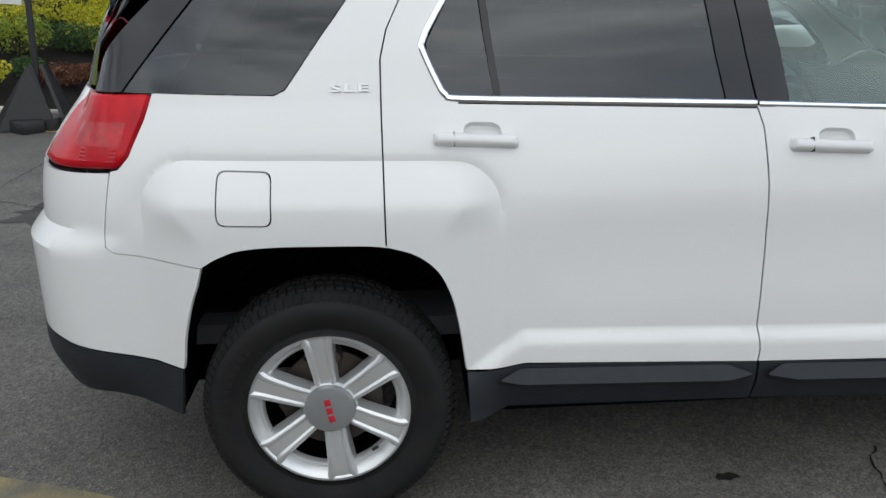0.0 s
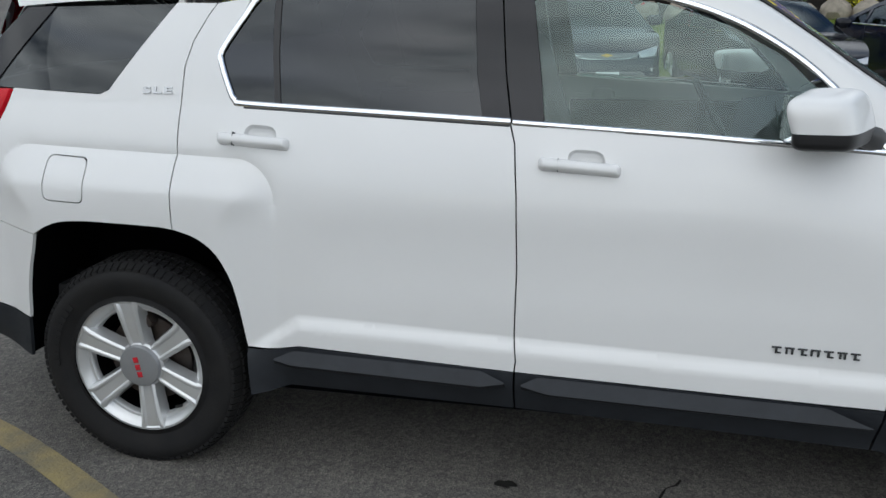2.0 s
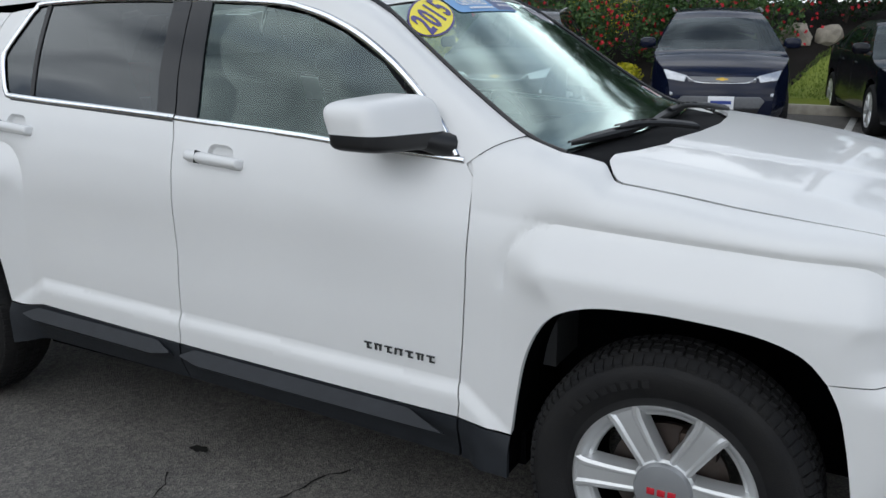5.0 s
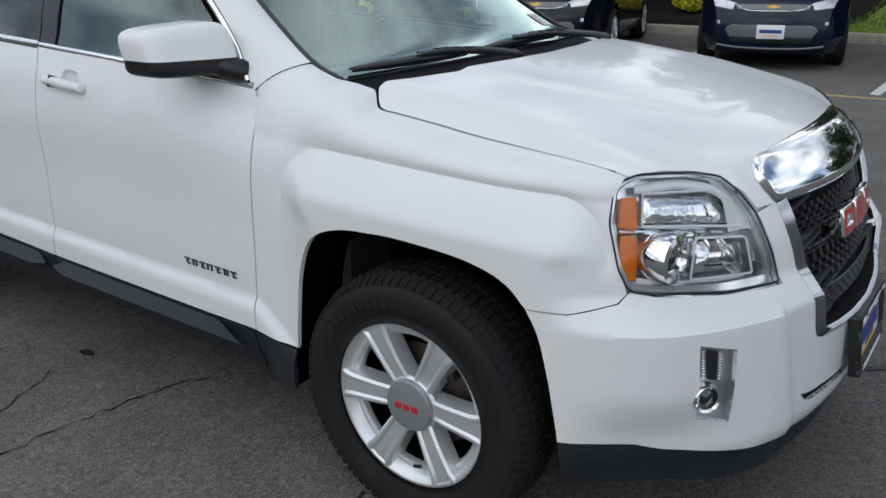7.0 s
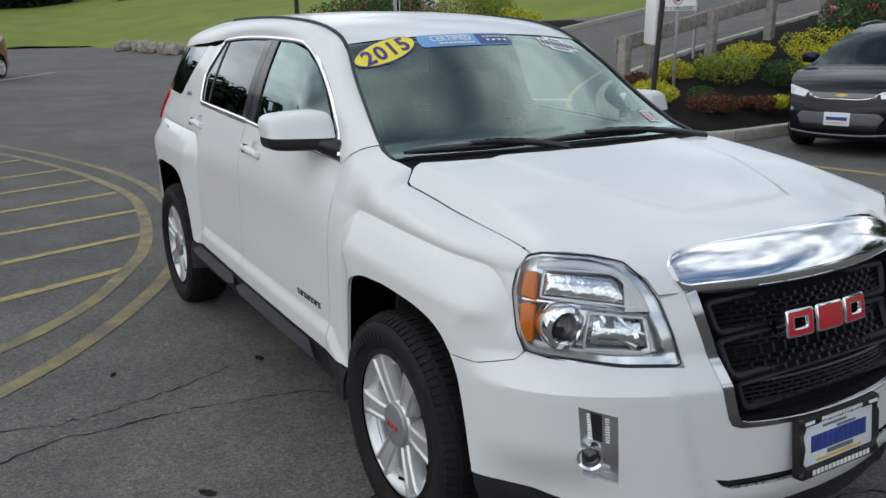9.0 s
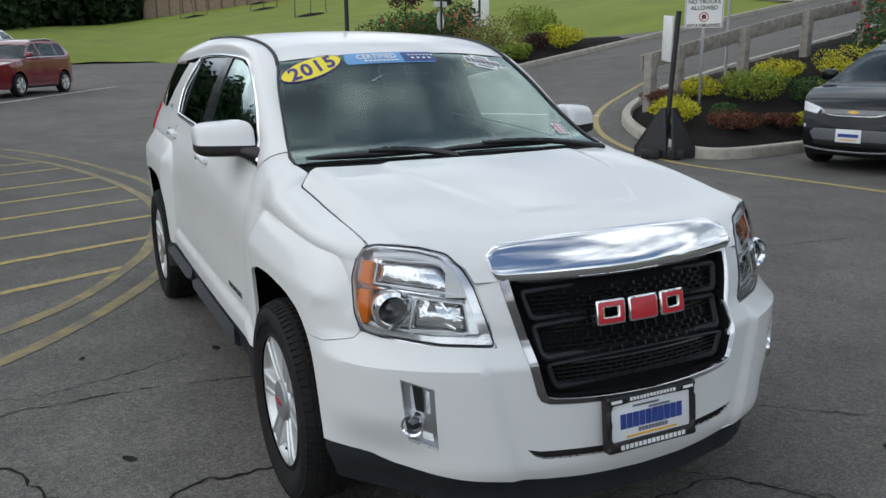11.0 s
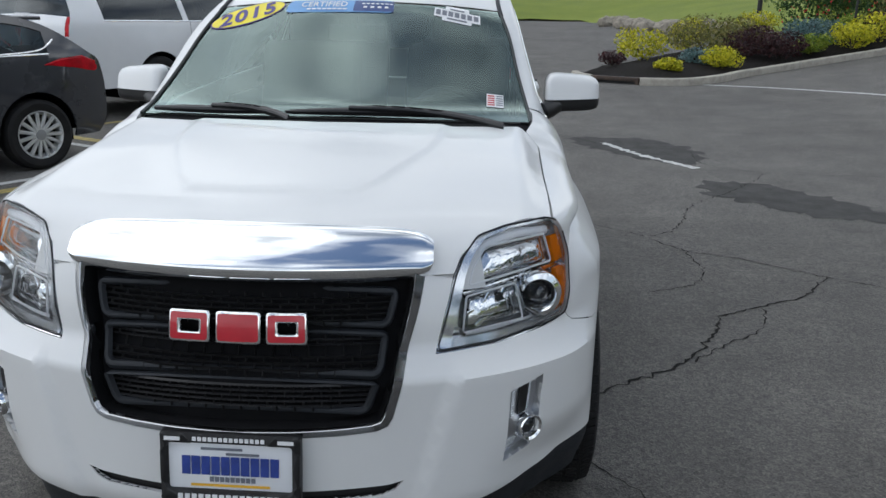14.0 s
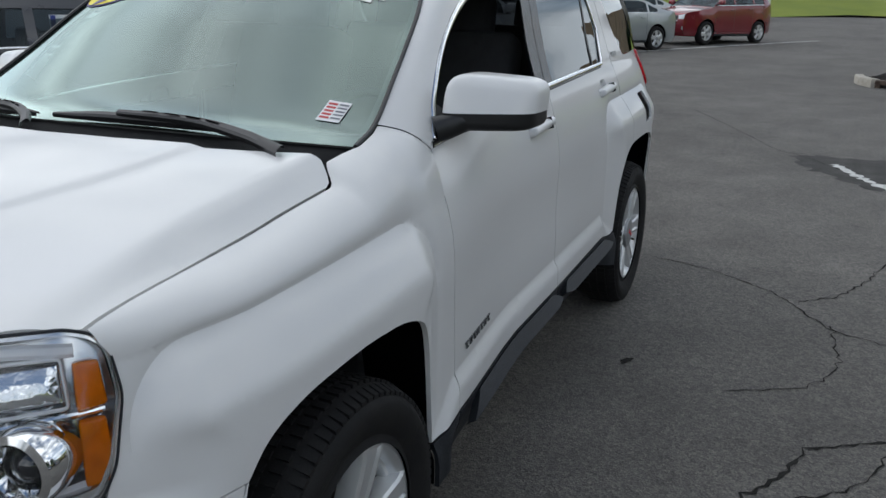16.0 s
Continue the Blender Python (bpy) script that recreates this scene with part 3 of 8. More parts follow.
def wing(s, v):
    s, v = np.asarray(s, float), np.asarray(v, float)
    za = CREASE(s) + .004
    low = skin(s, np.minimum(v, za), False)
    t = np.clip((v - za) / (1.25 - za), 0, 1)[:, None]
    x = low[:, 0]
    c = np.stack([x, np.interp(x, EDGE[:, 0], EDGE[:, 1]), np.interp(x, EDGE[:, 0], EDGE[:, 2])], 1)
    b = np.stack([x, low[:, 1] + .003 + .024 * ss(1.12, .88, s), low[:, 2] + .80 * (c[:, 2] - low[:, 2])], 1)
    p = (1 - t) ** 2 * low + 2 * t * (1 - t) * b + t * t * c
    p[:, :2] += (skin(s, np.minimum(v, za)) - low)[:, :2] * (v <= za)[:, None]
    p[:, 1] += .0078 * np.exp(-np.maximum(v - za, 0) / .022) * (v > za) * ss(.97, 1.10, s) * ss(1.88, 1.76, s)
    return p


K_SCREEN = int(np.argmin(np.abs(PILLAR[:, 0] - .41)))


def screen(a, b):
    """The windscreen: a from 0 at the cowl to 1 at the roof, b from -1 at the car's right edge to 1 at its left."""
    a, b = np.asarray(a, float), np.asarray(b, float)
    i = a * K_SCREEN
    k = np.arange(len(PILLAR))
    x, y, z = (np.interp(i, k, PILLAR[:, j]) for j in range(3))
    bow = 1 - b * b
    return np.stack([x + .085 * bow * (1 - .45 * a), -y * b, z + (.012 + .02 * a) * bow], 1)


def roof(i, b):
    i, b = np.asarray(i, float), np.asarray(b, float)
    k = np.arange(len(PILLAR))
    x, y, z = (np.interp(i, k, PILLAR[:, j]) for j in range(3))
    t = (i - K_SCREEN) / (len(PILLAR) - 1 - K_SCREEN)
    bow = 1 - np.abs(b) ** 2.4
    return np.stack([x + .046 * (1 - b * b) * (1 - t) ** 6 - .08 * (1 - b * b) * ss(.85, 1, t), -y * b, z + .032 * bow], 1)


# ---- the white car: parts ----
car = thing("suv", "white SUV with grey lower cladding and silver alloy wheels", "car")

REAR_LINES, FRONT_LINES = zip(*[inset(d) for d in (-.034, -.016, .0, .018, .100, .112)])
SIDE_LINES = [[(-.9636, .507 - o), (-.900, .5555 - o), (-.5, RIDGE(-.5) - o), (0, RIDGE(0) - o), (.5, RIDGE(.5) - o), (.8476, RIDGE(.8476) - o), (.915, .447 - o)] for o in (-.008, 0, .038)]
ARCH_R = [(-1.868, .345), (-1.858, .42), (-1.845, .502), (-1.831, .587), (-1.802, .685), (-1.764, .772), (-1.729, .810), (-1.667, .833), (-1.577, .841), (-1.457, .840), (-1.32, .836),
          (-1.262, .829), (-1.201, .810), (-1.153, .779), (-1.119, .737), (-1.089, .664), (-1.07, .57), (-1.057, .483), (-1.051, .376), (-1.048, .30)]
ARCH_F = [(.985, .265), (.990, .40), (1.0, .50), (1.02, .61), (1.06, .702), (1.115, .761), (1.2, .793), (1.3, .803), (1.4, .805), (1.55, .795), (1.639, .776), (1.696, .747),
          (1.739, .700), (1.770, .636), (1.796, .53), (1.818, .405), (1.828, .30)]
B_SEAM = [(-.238, 1.166), (-.222, 1.11), (-.210, .96), (-.204, .75), (-.207, .54), (-.199, .47), (-.203, .435)]
F_SEAM = [(.806, 1.100), (.836, 1.063), (.843, .946), (.843, .793), (.837, .633), (.828, .495), (.836, .452), (.833, .408)]
R_SEAM = [(-1.269, .833), (-1.269, 1.04), (-1.269, 1.18), (-1.267, 1.31), (-1.248, 1.385), (-1.208, 1.464), (-1.185, 1.498)]
GAP = np.array((.0045, 0))


def both(name, shape, material, parent=car, label="", **kw):
    """The same part on the car's right side and, mirrored, on its left."""
    return part(name, shape, material, parent, label, **kw), part(name, mirrored(shape), material, parent, label, **kw)


def flow(run):
    """The same run of points as a smooth curve."""
    return [tuple(p) for p in spline(run, 5 * len(run))]


arch_r, arch_f = spline(ARCH_R, 80), spline(ARCH_F, 70)
quarter = [tuple(np.array(p) - GAP / 2) for p in R_SEAM] + [(-1.325, 1.500), (-1.353, 1.465), (-1.43, 1.365), (-1.504, 1.264), (-1.525, 1.236), (-1.556, 1.222), (-1.893, 1.236), (-1.914, 1.167), (-1.955, 1.075), (-1.985, 1.043),
    (-2.008, 1.038), (-2.034, .870), (-2.030, .838), (-2.010, .820), (-1.765, .788)] + flow(ARCH_R[6:12])
qp = both("rear_wing", panel(skin, quarter, [round_poly([(-1.713, .902), (-1.567, .896), (-1.565, 1.035), (-1.711, 1.042)], .024)], step=.0105, lines=REAR_LINES), PAINT)
flap = panel(skin, round_poly([(-1.709, .906), (-1.571, .900), (-1.569, 1.031), (-1.707, 1.038)], .022), step=.025)
part("fuel_flap", flap, PAINT, car, "white fuel filler flap")

rear_door = [tuple(np.array(p) + GAP / 2) for p in R_SEAM] + [(-1.075, 1.515), (-1.099, 1.461), (-1.156, 1.362), (-1.152, 1.318), (-1.112, 1.222), (-1.100, 1.207), (-1.075, 1.197), (-.241, 1.165)] + \
    [tuple(np.array(p) - GAP / 2) for p in B_SEAM[1:]] + [(-.886, .461), (-.952, .449), (-1.054, .450)] + flow(ARCH_R[16:10:-1])
front_door = [tuple(np.array(p) + GAP / 2) for p in B_SEAM] + [(F_SEAM[-1][0] - .002, .409)] + [tuple(np.array(p) - GAP / 2) for p in F_SEAM[::-1][1:]] + [(.276, 1.137)]
s_la, s_lb = s_of(1.880, -.765), s_of(1.938, -.780)
wing_out = [tuple(np.array(p) + GAP / 2) for p in F_SEAM[1:]] + [(.986, .384)] + flow(ARCH_F[2:13]) + [(1.75, .7005), (1.83, .7005), (1.935, .7262), (s_lb - .005, .745), (s_lb - .022, .80), (s_la - .008, .90), (s_la - .003, .972), (s_la + .010, 1.08), (s_la + .014, 1.25),
    (1.75, 1.25), (1.5, 1.25), (1.3, 1.25), (1.1, 1.25), (.95, 1.25), (.814, 1.25), (.832, 1.14)]
HANDLES = ((-1.020, 1.097), (-.040, 1.055))
cup_of = lambda hx, hz: round_poly([(hx + x, hz + z - .045 * x) for x, z in ((-.034, -.006), (.078, -.006), (.072, .036), (.052, .047), (-.010, .047), (-.028, .036))], .018)
doors_r = both("rear_door", panel(skin, rear_door, [cup_of(*HANDLES[0])], step=.0125, lines=[*REAR_LINES, *SIDE_LINES]), PAINT)
doors_f = both("front_door", panel(skin, front_door, [cup_of(*HANDLES[1])], step=.014, lines=SIDE_LINES), PAINT)
both("hinge_filler", panel(skin, [(.76, 1.075), (.86, 1.075), (.86, 1.12), (.80, 1.135)], step=.02, lift=-.008, lip=0, rim=0), PAINT)
both("front_wing", panel(wing, wing_out, step=.0105, lines=FRONT_LINES), PAINT)

# cladding along the sills, with raised step pads
both("sill_cladding", panel(skin, [(-1.053, .444), (-.955, .444), (-.888, .456), (-.206, .433), (-.206, .30), (-.93, .312), (-1.047, .29)], step=.03, lift=.003), CLAD, label="dark grey plastic sill cladding")
both("sill_cladding", panel(skin, [(-.199, .432), (.830, .403), (.818, .262), (.3, .285), (-.200, .30)], step=.03, lift=.003), CLAD, label="dark grey plastic sill cladding")
both("sill_cladding", panel(skin, [(.837, .402), (.986, .379), (.987, .262), (.825, .262)], step=.03, lift=.003), CLAD, label="dark grey plastic sill cladding")
def step_top(s, z):
    """A ledge that leans out from the sill towards its lower edge."""
    p = skin(s, z)
    p[:, 1] -= .006 + .95 * np.clip(.4435 - .0275 * (np.asarray(s, float) + .55) - np.asarray(z, float), 0, .045)
    return p


for pad in ([(-.965, .424), (-.900, .448), (-.300, .433), (-.222, .408), (-.30, .397), (-.90, .413)], [(-.185, .406), (-.13, .428), (.68, .406), (.805, .366), (.70, .369), (-.10, .391)]):
    both("step_pad", panel(step_top, round_poly(pad, .012), step=.02, lip=.030), CLAD)

# rear bumper and its cladding
rb_top = [(-2.012, 1.034), (s_of(-2.2, -.74), 1.030), (s_of(-2.32, -.5), 1.03), (TAIL, 1.03)]
rear_bumper = [(-1.766, .7850), (-2.0105, .8172), (-2.0328, .8365), (-2.0368, .870)] + rb_top + [(TAIL, .56), (s_of(-2.3, -.55), .56), (-2.20, .552), (-2.006, .518), (-1.850, .483)] + flow(ARCH_R[2:6])[:-3]
both("rear_bumper", panel(skin, rear_bumper, step=.03), PAINT)
both("rear_bumper_cladding", panel(skin, [(-1.852, .478), (-2.006, .512), (-2.20, .546), (s_of(-2.3, -.55), .554), (TAIL, .554), (TAIL, .36), (s_of(-2.3, -.55), .38), (-2.10, .385), (-2.0, .372), (-1.868, .338)], step=.03, lift=.002), CLAD, label="dark grey plastic lower rear bumper")
for sgn in (1, -1):
    sh = panel(skin, round_poly([(-1.897, 1.234), (-1.918, 1.167), (-1.96, 1.072), (-1.99, 1.046), (s_of(-2.2, -.74), 1.044), (s_of(-2.25, -.66), 1.05), (s_of(-2.23, -.70), 1.2), (s_of(-2.19, -.755), 1.236)], .014), step=.028, rise=.012, bevel=.02)
    inner = panel(skin, [(-1.96, 1.16), (-2.12, 1.16), (-2.14, 1.10), (-1.975, 1.10)], step=.03, lift=.0125, lip=.0, rim=0)
    rib = join(*[ribbon(skin, [(-1.985, 1.062 + .010 * i), (-2.10, 1.062 + .010 * i)], .003, .002, lift=.0125) for i in range(4)])
    if sgn < 0:
        sh, inner, rib = mirrored(sh), mirrored(inner), mirrored(rib)
    lamp = part("tail_light", sh, RED_LENS, car, "red tail light with a ribbed lower lens")
    part("reflector", inner, RED_DEEP, lamp)
    part("lens_rib", rib, RED_DEEP, lamp)

# tailgate and rear glass
gate_u = [TAIL, s_of(-2.36, -.2), s_of(-2.34, -.4), s_of(-2.29, -.6), s_of(-2.245, -.68)]
tail_panel = panel(skin, [(TAIL, 1.034), (gate_u[2], 1.034), (gate_u[4], 1.05), (s_of(-2.23, -.70), 1.236), (TAIL, 1.25)], step=.04)
both("tailgate", tail_panel, PAINT)


def rear_glass(a, b):
    lo = skin(np.full_like(a, 0) + TAIL + (s_of(-2.20, -.74) - TAIL) * np.abs(b), np.full_like(a, 1.245))
    lo[:, 1] *= -np.sign(b) * -1
    hi = np.stack([-2.03 + .06 * b * b, .56 * b, 1.60 - .03 * b * b], 1)
    lo[:, 1] = np.abs(lo[:, 1]) * np.sign(b)
    return lo * (1 - a)[:, None] + hi * a[:, None] + np.stack([-.02 * np.sin(a * math.pi), 0 * a, 0 * a], 1)


part("rear_window", grid(lambda a, b: rear_glass(a, b), np.linspace(0, 1, 8), np.linspace(-1, 1, 25)), DARK_GLASS, car, "dark tinted tailgate glass")

# side glass, pillars and bright trim
both("quarter_window", panel(skin, [(-1.985, 1.240), (-1.556, 1.226), (-1.528, 1.240), (-1.507, 1.266), (-1.433, 1.367), (-1.356, 1.467), (-1.33, 1.498), (-1.77, 1.49)], step=.04, lift=-.003, lip=.006), DARK_GLASS, label="dark tinted rear quarter glass")
both("rear_pillar_trim", panel(skin, [(-1.99, 1.240), (-1.776, 1.49), (-1.90, 1.487), (s_of(-2.17, -.775), 1.240)], step=.04, lift=.001, lip=.01), PILLAR_BLACK, label="glossy black rear pillar cover")
DLO_R = [(-1.140, 1.35), (-1.137, 1.32), (-1.100, 1.228), (-1.073, 1.209), (-.96, 1.206), (-.965, 1.23), (-.985, 1.36), (-1.00, 1.52), (-1.05, 1.512), (-1.09, 1.442)]
both("rear_vent_window", panel(skin, DLO_R, step=.05, lift=-.006, lip=.004), DARK_GLASS, label="dark tinted fixed rear glass")
both("rear_side_window", panel(skin, [(-.945, 1.206), (-.322, 1.181), (-.345, 1.30), (-.372, 1.536), (-.98, 1.530), (-.965, 1.36)], step=.06, lift=-.006, lip=.004), DARK_GLASS, label="dark tinted rear door glass")
both("window_divider", panel(skin, [(-.962, 1.206), (-.943, 1.206), (-.963, 1.36), (-.978, 1.53), (-.998, 1.53), (-.983, 1.36)], step=.05, lift=-.002, lip=.01), BLACK)
both("centre_pillar_trim", panel(skin, [(-.320, 1.178), (-.240, 1.175), (-.262, 1.30), (-.292, 1.538), (-.370, 1.536), (-.343, 1.30)], step=.05, lift=0.0, lip=.01), PILLAR_BLACK, label="glossy black centre pillar cover")
both("centre_pillar_trim", panel(skin, [(-.234, 1.175), (-.143, 1.170), (-.160, 1.30), (-.20, 1.536), (-.287, 1.538), (-.257, 1.30)], step=.05, lift=0.0, lip=.01), PILLAR_BLACK, label="glossy black centre pillar cover")
part("front_side_window", panel(skin, [(-.141, 1.170), (.60, 1.130), (.66, 1.185), (.60, 1.265), (.50, 1.355), (.35, 1.438), (.19, 1.492), (0, 1.520), (-.198, 1.532), (-.158, 1.30)], step=.06, lift=-.006, lip=.004), SIDE_GLASS, car, "clear front door glass")
both("mirror_sail", panel(skin, [(.603, 1.130), (.775, 1.112), (.755, 1.130), (.695, 1.205), (.662, 1.188)], step=.04, lift=.0, lip=.01), BLACK, label="black mirror mount panel")
trim_loop = [(-.238, 1.172), (-.6, 1.186), (-1.04, 1.203), (-1.088, 1.212), (-1.108, 1.235), (-1.148, 1.325), (-1.150, 1.358), (-1.095, 1.452), (-1.055, 1.513), (-1.0, 1.533), (-.6, 1.545), (0, 1.531), (.2, 1.504), (.362, 1.45), (.505, 1.372), (.615, 1.288), (.708, 1.196), (.77, 1.119)]
both("window_trim", ribbon(skin, spline(trim_loop, 240), .0095, .006, seg=7), CHROME, label="bright chrome window surround")
both("belt_moulding", ribbon(skin, dense([(-.232, 1.170), (.276, 1.146), (.795, 1.109)], .03, False), .0085, .006, seg=7), CHROME, label="bright chrome belt moulding")
both("rubber_seal", ribbon(skin, dense([(-1.06, 1.193), (-.24, 1.160)], .03, False), .003, .002), BLACK)

# roof, pillars and screen
drip3 = skin(*spline(DRIP, 160).T)
RAIL = spline(PILLAR[int(np.argmin(np.abs(PILLAR[:, 0] - .935))):], 160)
rows = []
for t in np.linspace(0, 1, 9):
    mid = (1 - t) * drip3 + t * RAIL
    out = np.stack([np.zeros(160), -np.ones(160) * .6, np.ones(160) * .8], 1)
    rows.append(mid + out * (.020 * math.sin(math.pi * t)) * np.r_[np.linspace(.8, 1, 40), np.ones(120)][:, None])
both("roof_side_rail", loft([r[::-1] for r in rows]), PAINT)
part("roof_panel", grid(roof, np.linspace(159, K_SCREEN, 40), np.linspace(-1, 1, 41)), PAINT, car)
both("roof_ditch_strip", tube(PILLAR[K_SCREEN - 2:118] + np.array((0, .004, .003)), .009, 6), CLAD, label="dark roof gutter strip")
part("windscreen", grid(screen, np.linspace(.985, .0, 24), np.linspace(-.99, .99, 33)), WIND_GLASS, car, "clear windscreen with stickers along its top")
frit = join(grid(lambda a, b: screen(a, b) + (-.003, 0, -.001), np.linspace(.99, .955, 3), np.linspace(.985, -.985, 33)), grid(lambda a, b: screen(a, b) + (-.003, 0, -.001), np.linspace(.07, .0, 4), np.linspace(.985, -.985, 33)),
            grid(lambda a, b: screen(a, b) + (-.003, 0, -.001), np.linspace(.95, .1, 20), (-.955, -.985)), grid(lambda a, b: screen(a, b) + (-.003, 0, -.001), np.linspace(.95, .1, 20), (.985, .955)))
part("screen_border", frit, FRIT, car)
both("screen_seal", tube(PILLAR[:K_SCREEN] + np.array((.006, .004, .002)), .006, 6), BLACK)

# bonnet, bright nose bar, cowl
rear_edge = [(1.215, .730), (1.195, .724), (1.180, .711), (1.168, .696), (1.160, .684), (1.166, .66), (1.205, .58), (1.25, .44), (1.29, .22), (1.305, 0)]
s_bon = [(2.295, .500), (2.235, .514), (2.178, .549), (2.126, .612), (2.06, .706), (2.035, .740), (1.75, .738), (1.58, .734), (1.40, .731)]
bon_out = [(2.29, 0)] + s_bon + rear_edge
bon_poly = bon_out + [(w, -y) for w, y in bon_out[::-1] if y > 0]
bon_poly = [(w, -y) for w, y in bon_poly][::-1]
dome_lines = [[(w, k * (y + o)) for w, y in zip(DOME_W, DOME_Y)][:-1] + [(1.942 + o, k * (.232 + o))] for k in (-1, 1) for o in (.006, -.002, -.010, -.018, -.026)] + [[(1.942 + o, -.232 - o), (1.942 + o, .232 + o)] for o in (.006, -.002, -.010, -.018, -.026)]
part("bonnet", panel(bonnet, [(w, -y) for w, y in bon_poly][::-1], step=.02, lines=dome_lines), PAINT, car, "white bonnet with a raised centre panel")
bar_y = np.r_[np.linspace(-.452, -.40, 9), np.linspace(-.38, .38, 33), np.linspace(.40, .452, 9)]
bar_t = np.interp(np.abs(bar_y), [0, .15, .295, .36, .405, .43, .445, .452], [2.108, 2.112, 2.124, 2.134, 2.148, 2.165, 2.185, 2.205])
bar_b = np.interp(np.abs(bar_y), [0, .30, .420, .440, .447, .452], [2.318, 2.314, 2.308, 2.295, 2.278, 2.255])
bar_rows = []
for v_, up_ in ((0, -.008), (0, .004), (.015, .010), (.05, .014), (.2, .017), (.4, .018), (.6, .019), (.76, .020), (.80, .019), (.90, .008), (1.0, -.004), (1.0, -.02)):
    q_ = np.c_[bar_t + (bar_b - bar_t) * v_, bar_y]
    bar_rows.append(bonnet(q_[:, 0], q_[:, 1]) + facing(bonnet, q_) * (up_ * np.clip((.4525 - np.abs(bar_y)) / .006, .1, 1))[:, None] * np.sign(facing(bonnet, q_)[:, 2:3]))
part("nose_bar", loft(bar_rows[::-1]), CHROME, car, "broad polished chrome bar above the grille", sharp=50)


def cowl(t, y):
    a = screen(np.full_like(y, .02), y / .712) - (0, 0, .012)
    xr = np.interp(np.abs(y), [0, .22, .44, .58, .69, .72], [1.315, 1.305, 1.27, 1.23, 1.195, 1.19])
    b = bonnet(xr + .02, y) - (0, 0, .022)
    a[:, 1] = b[:, 1] = y
    return a * (1 - t)[:, None] + b * t[:, None]


part("cowl_panel", grid(cowl, np.linspace(1, 0, 8), np.linspace(.70, -.70, 41)), MATTE_BLACK, car, "black plastic cowl below the windscreen")

# lamps at the front
LAMP_SILVER = mat("lamp_silver", (.80, .81, .82), .16, metal=.85, vary=.12, scale=14)
FLUTED = mat("fluted_chrome", (.86, .87, .88), .10, metal=1.0, vary=.1, scale=30, fine=.45, fine_scale=22)
LAMP_WHITE = mat("lamp_light_guide", (.82, .83, .85), .2, vary=.05, coat=.5)
LX = lambda x, y, z: (s_of(x, y), z)
lamp_out = [LX(1.880, -.763, .972), LX(1.893, -.742, .990), LX(1.915, -.715, 1.000), LX(1.99, -.62, .994), LX(2.04, -.555, .976), LX(2.085, -.52, .935), LX(2.118, -.505, .888), LX(2.155, -.485, .80), LX(2.182, -.468, .724), LX(2.10, -.60, .728), LX(1.98, -.745, .742), LX(1.938, -.778, .752), LX(1.915, -.790, .80), LX(1.885, -.785, .90)]


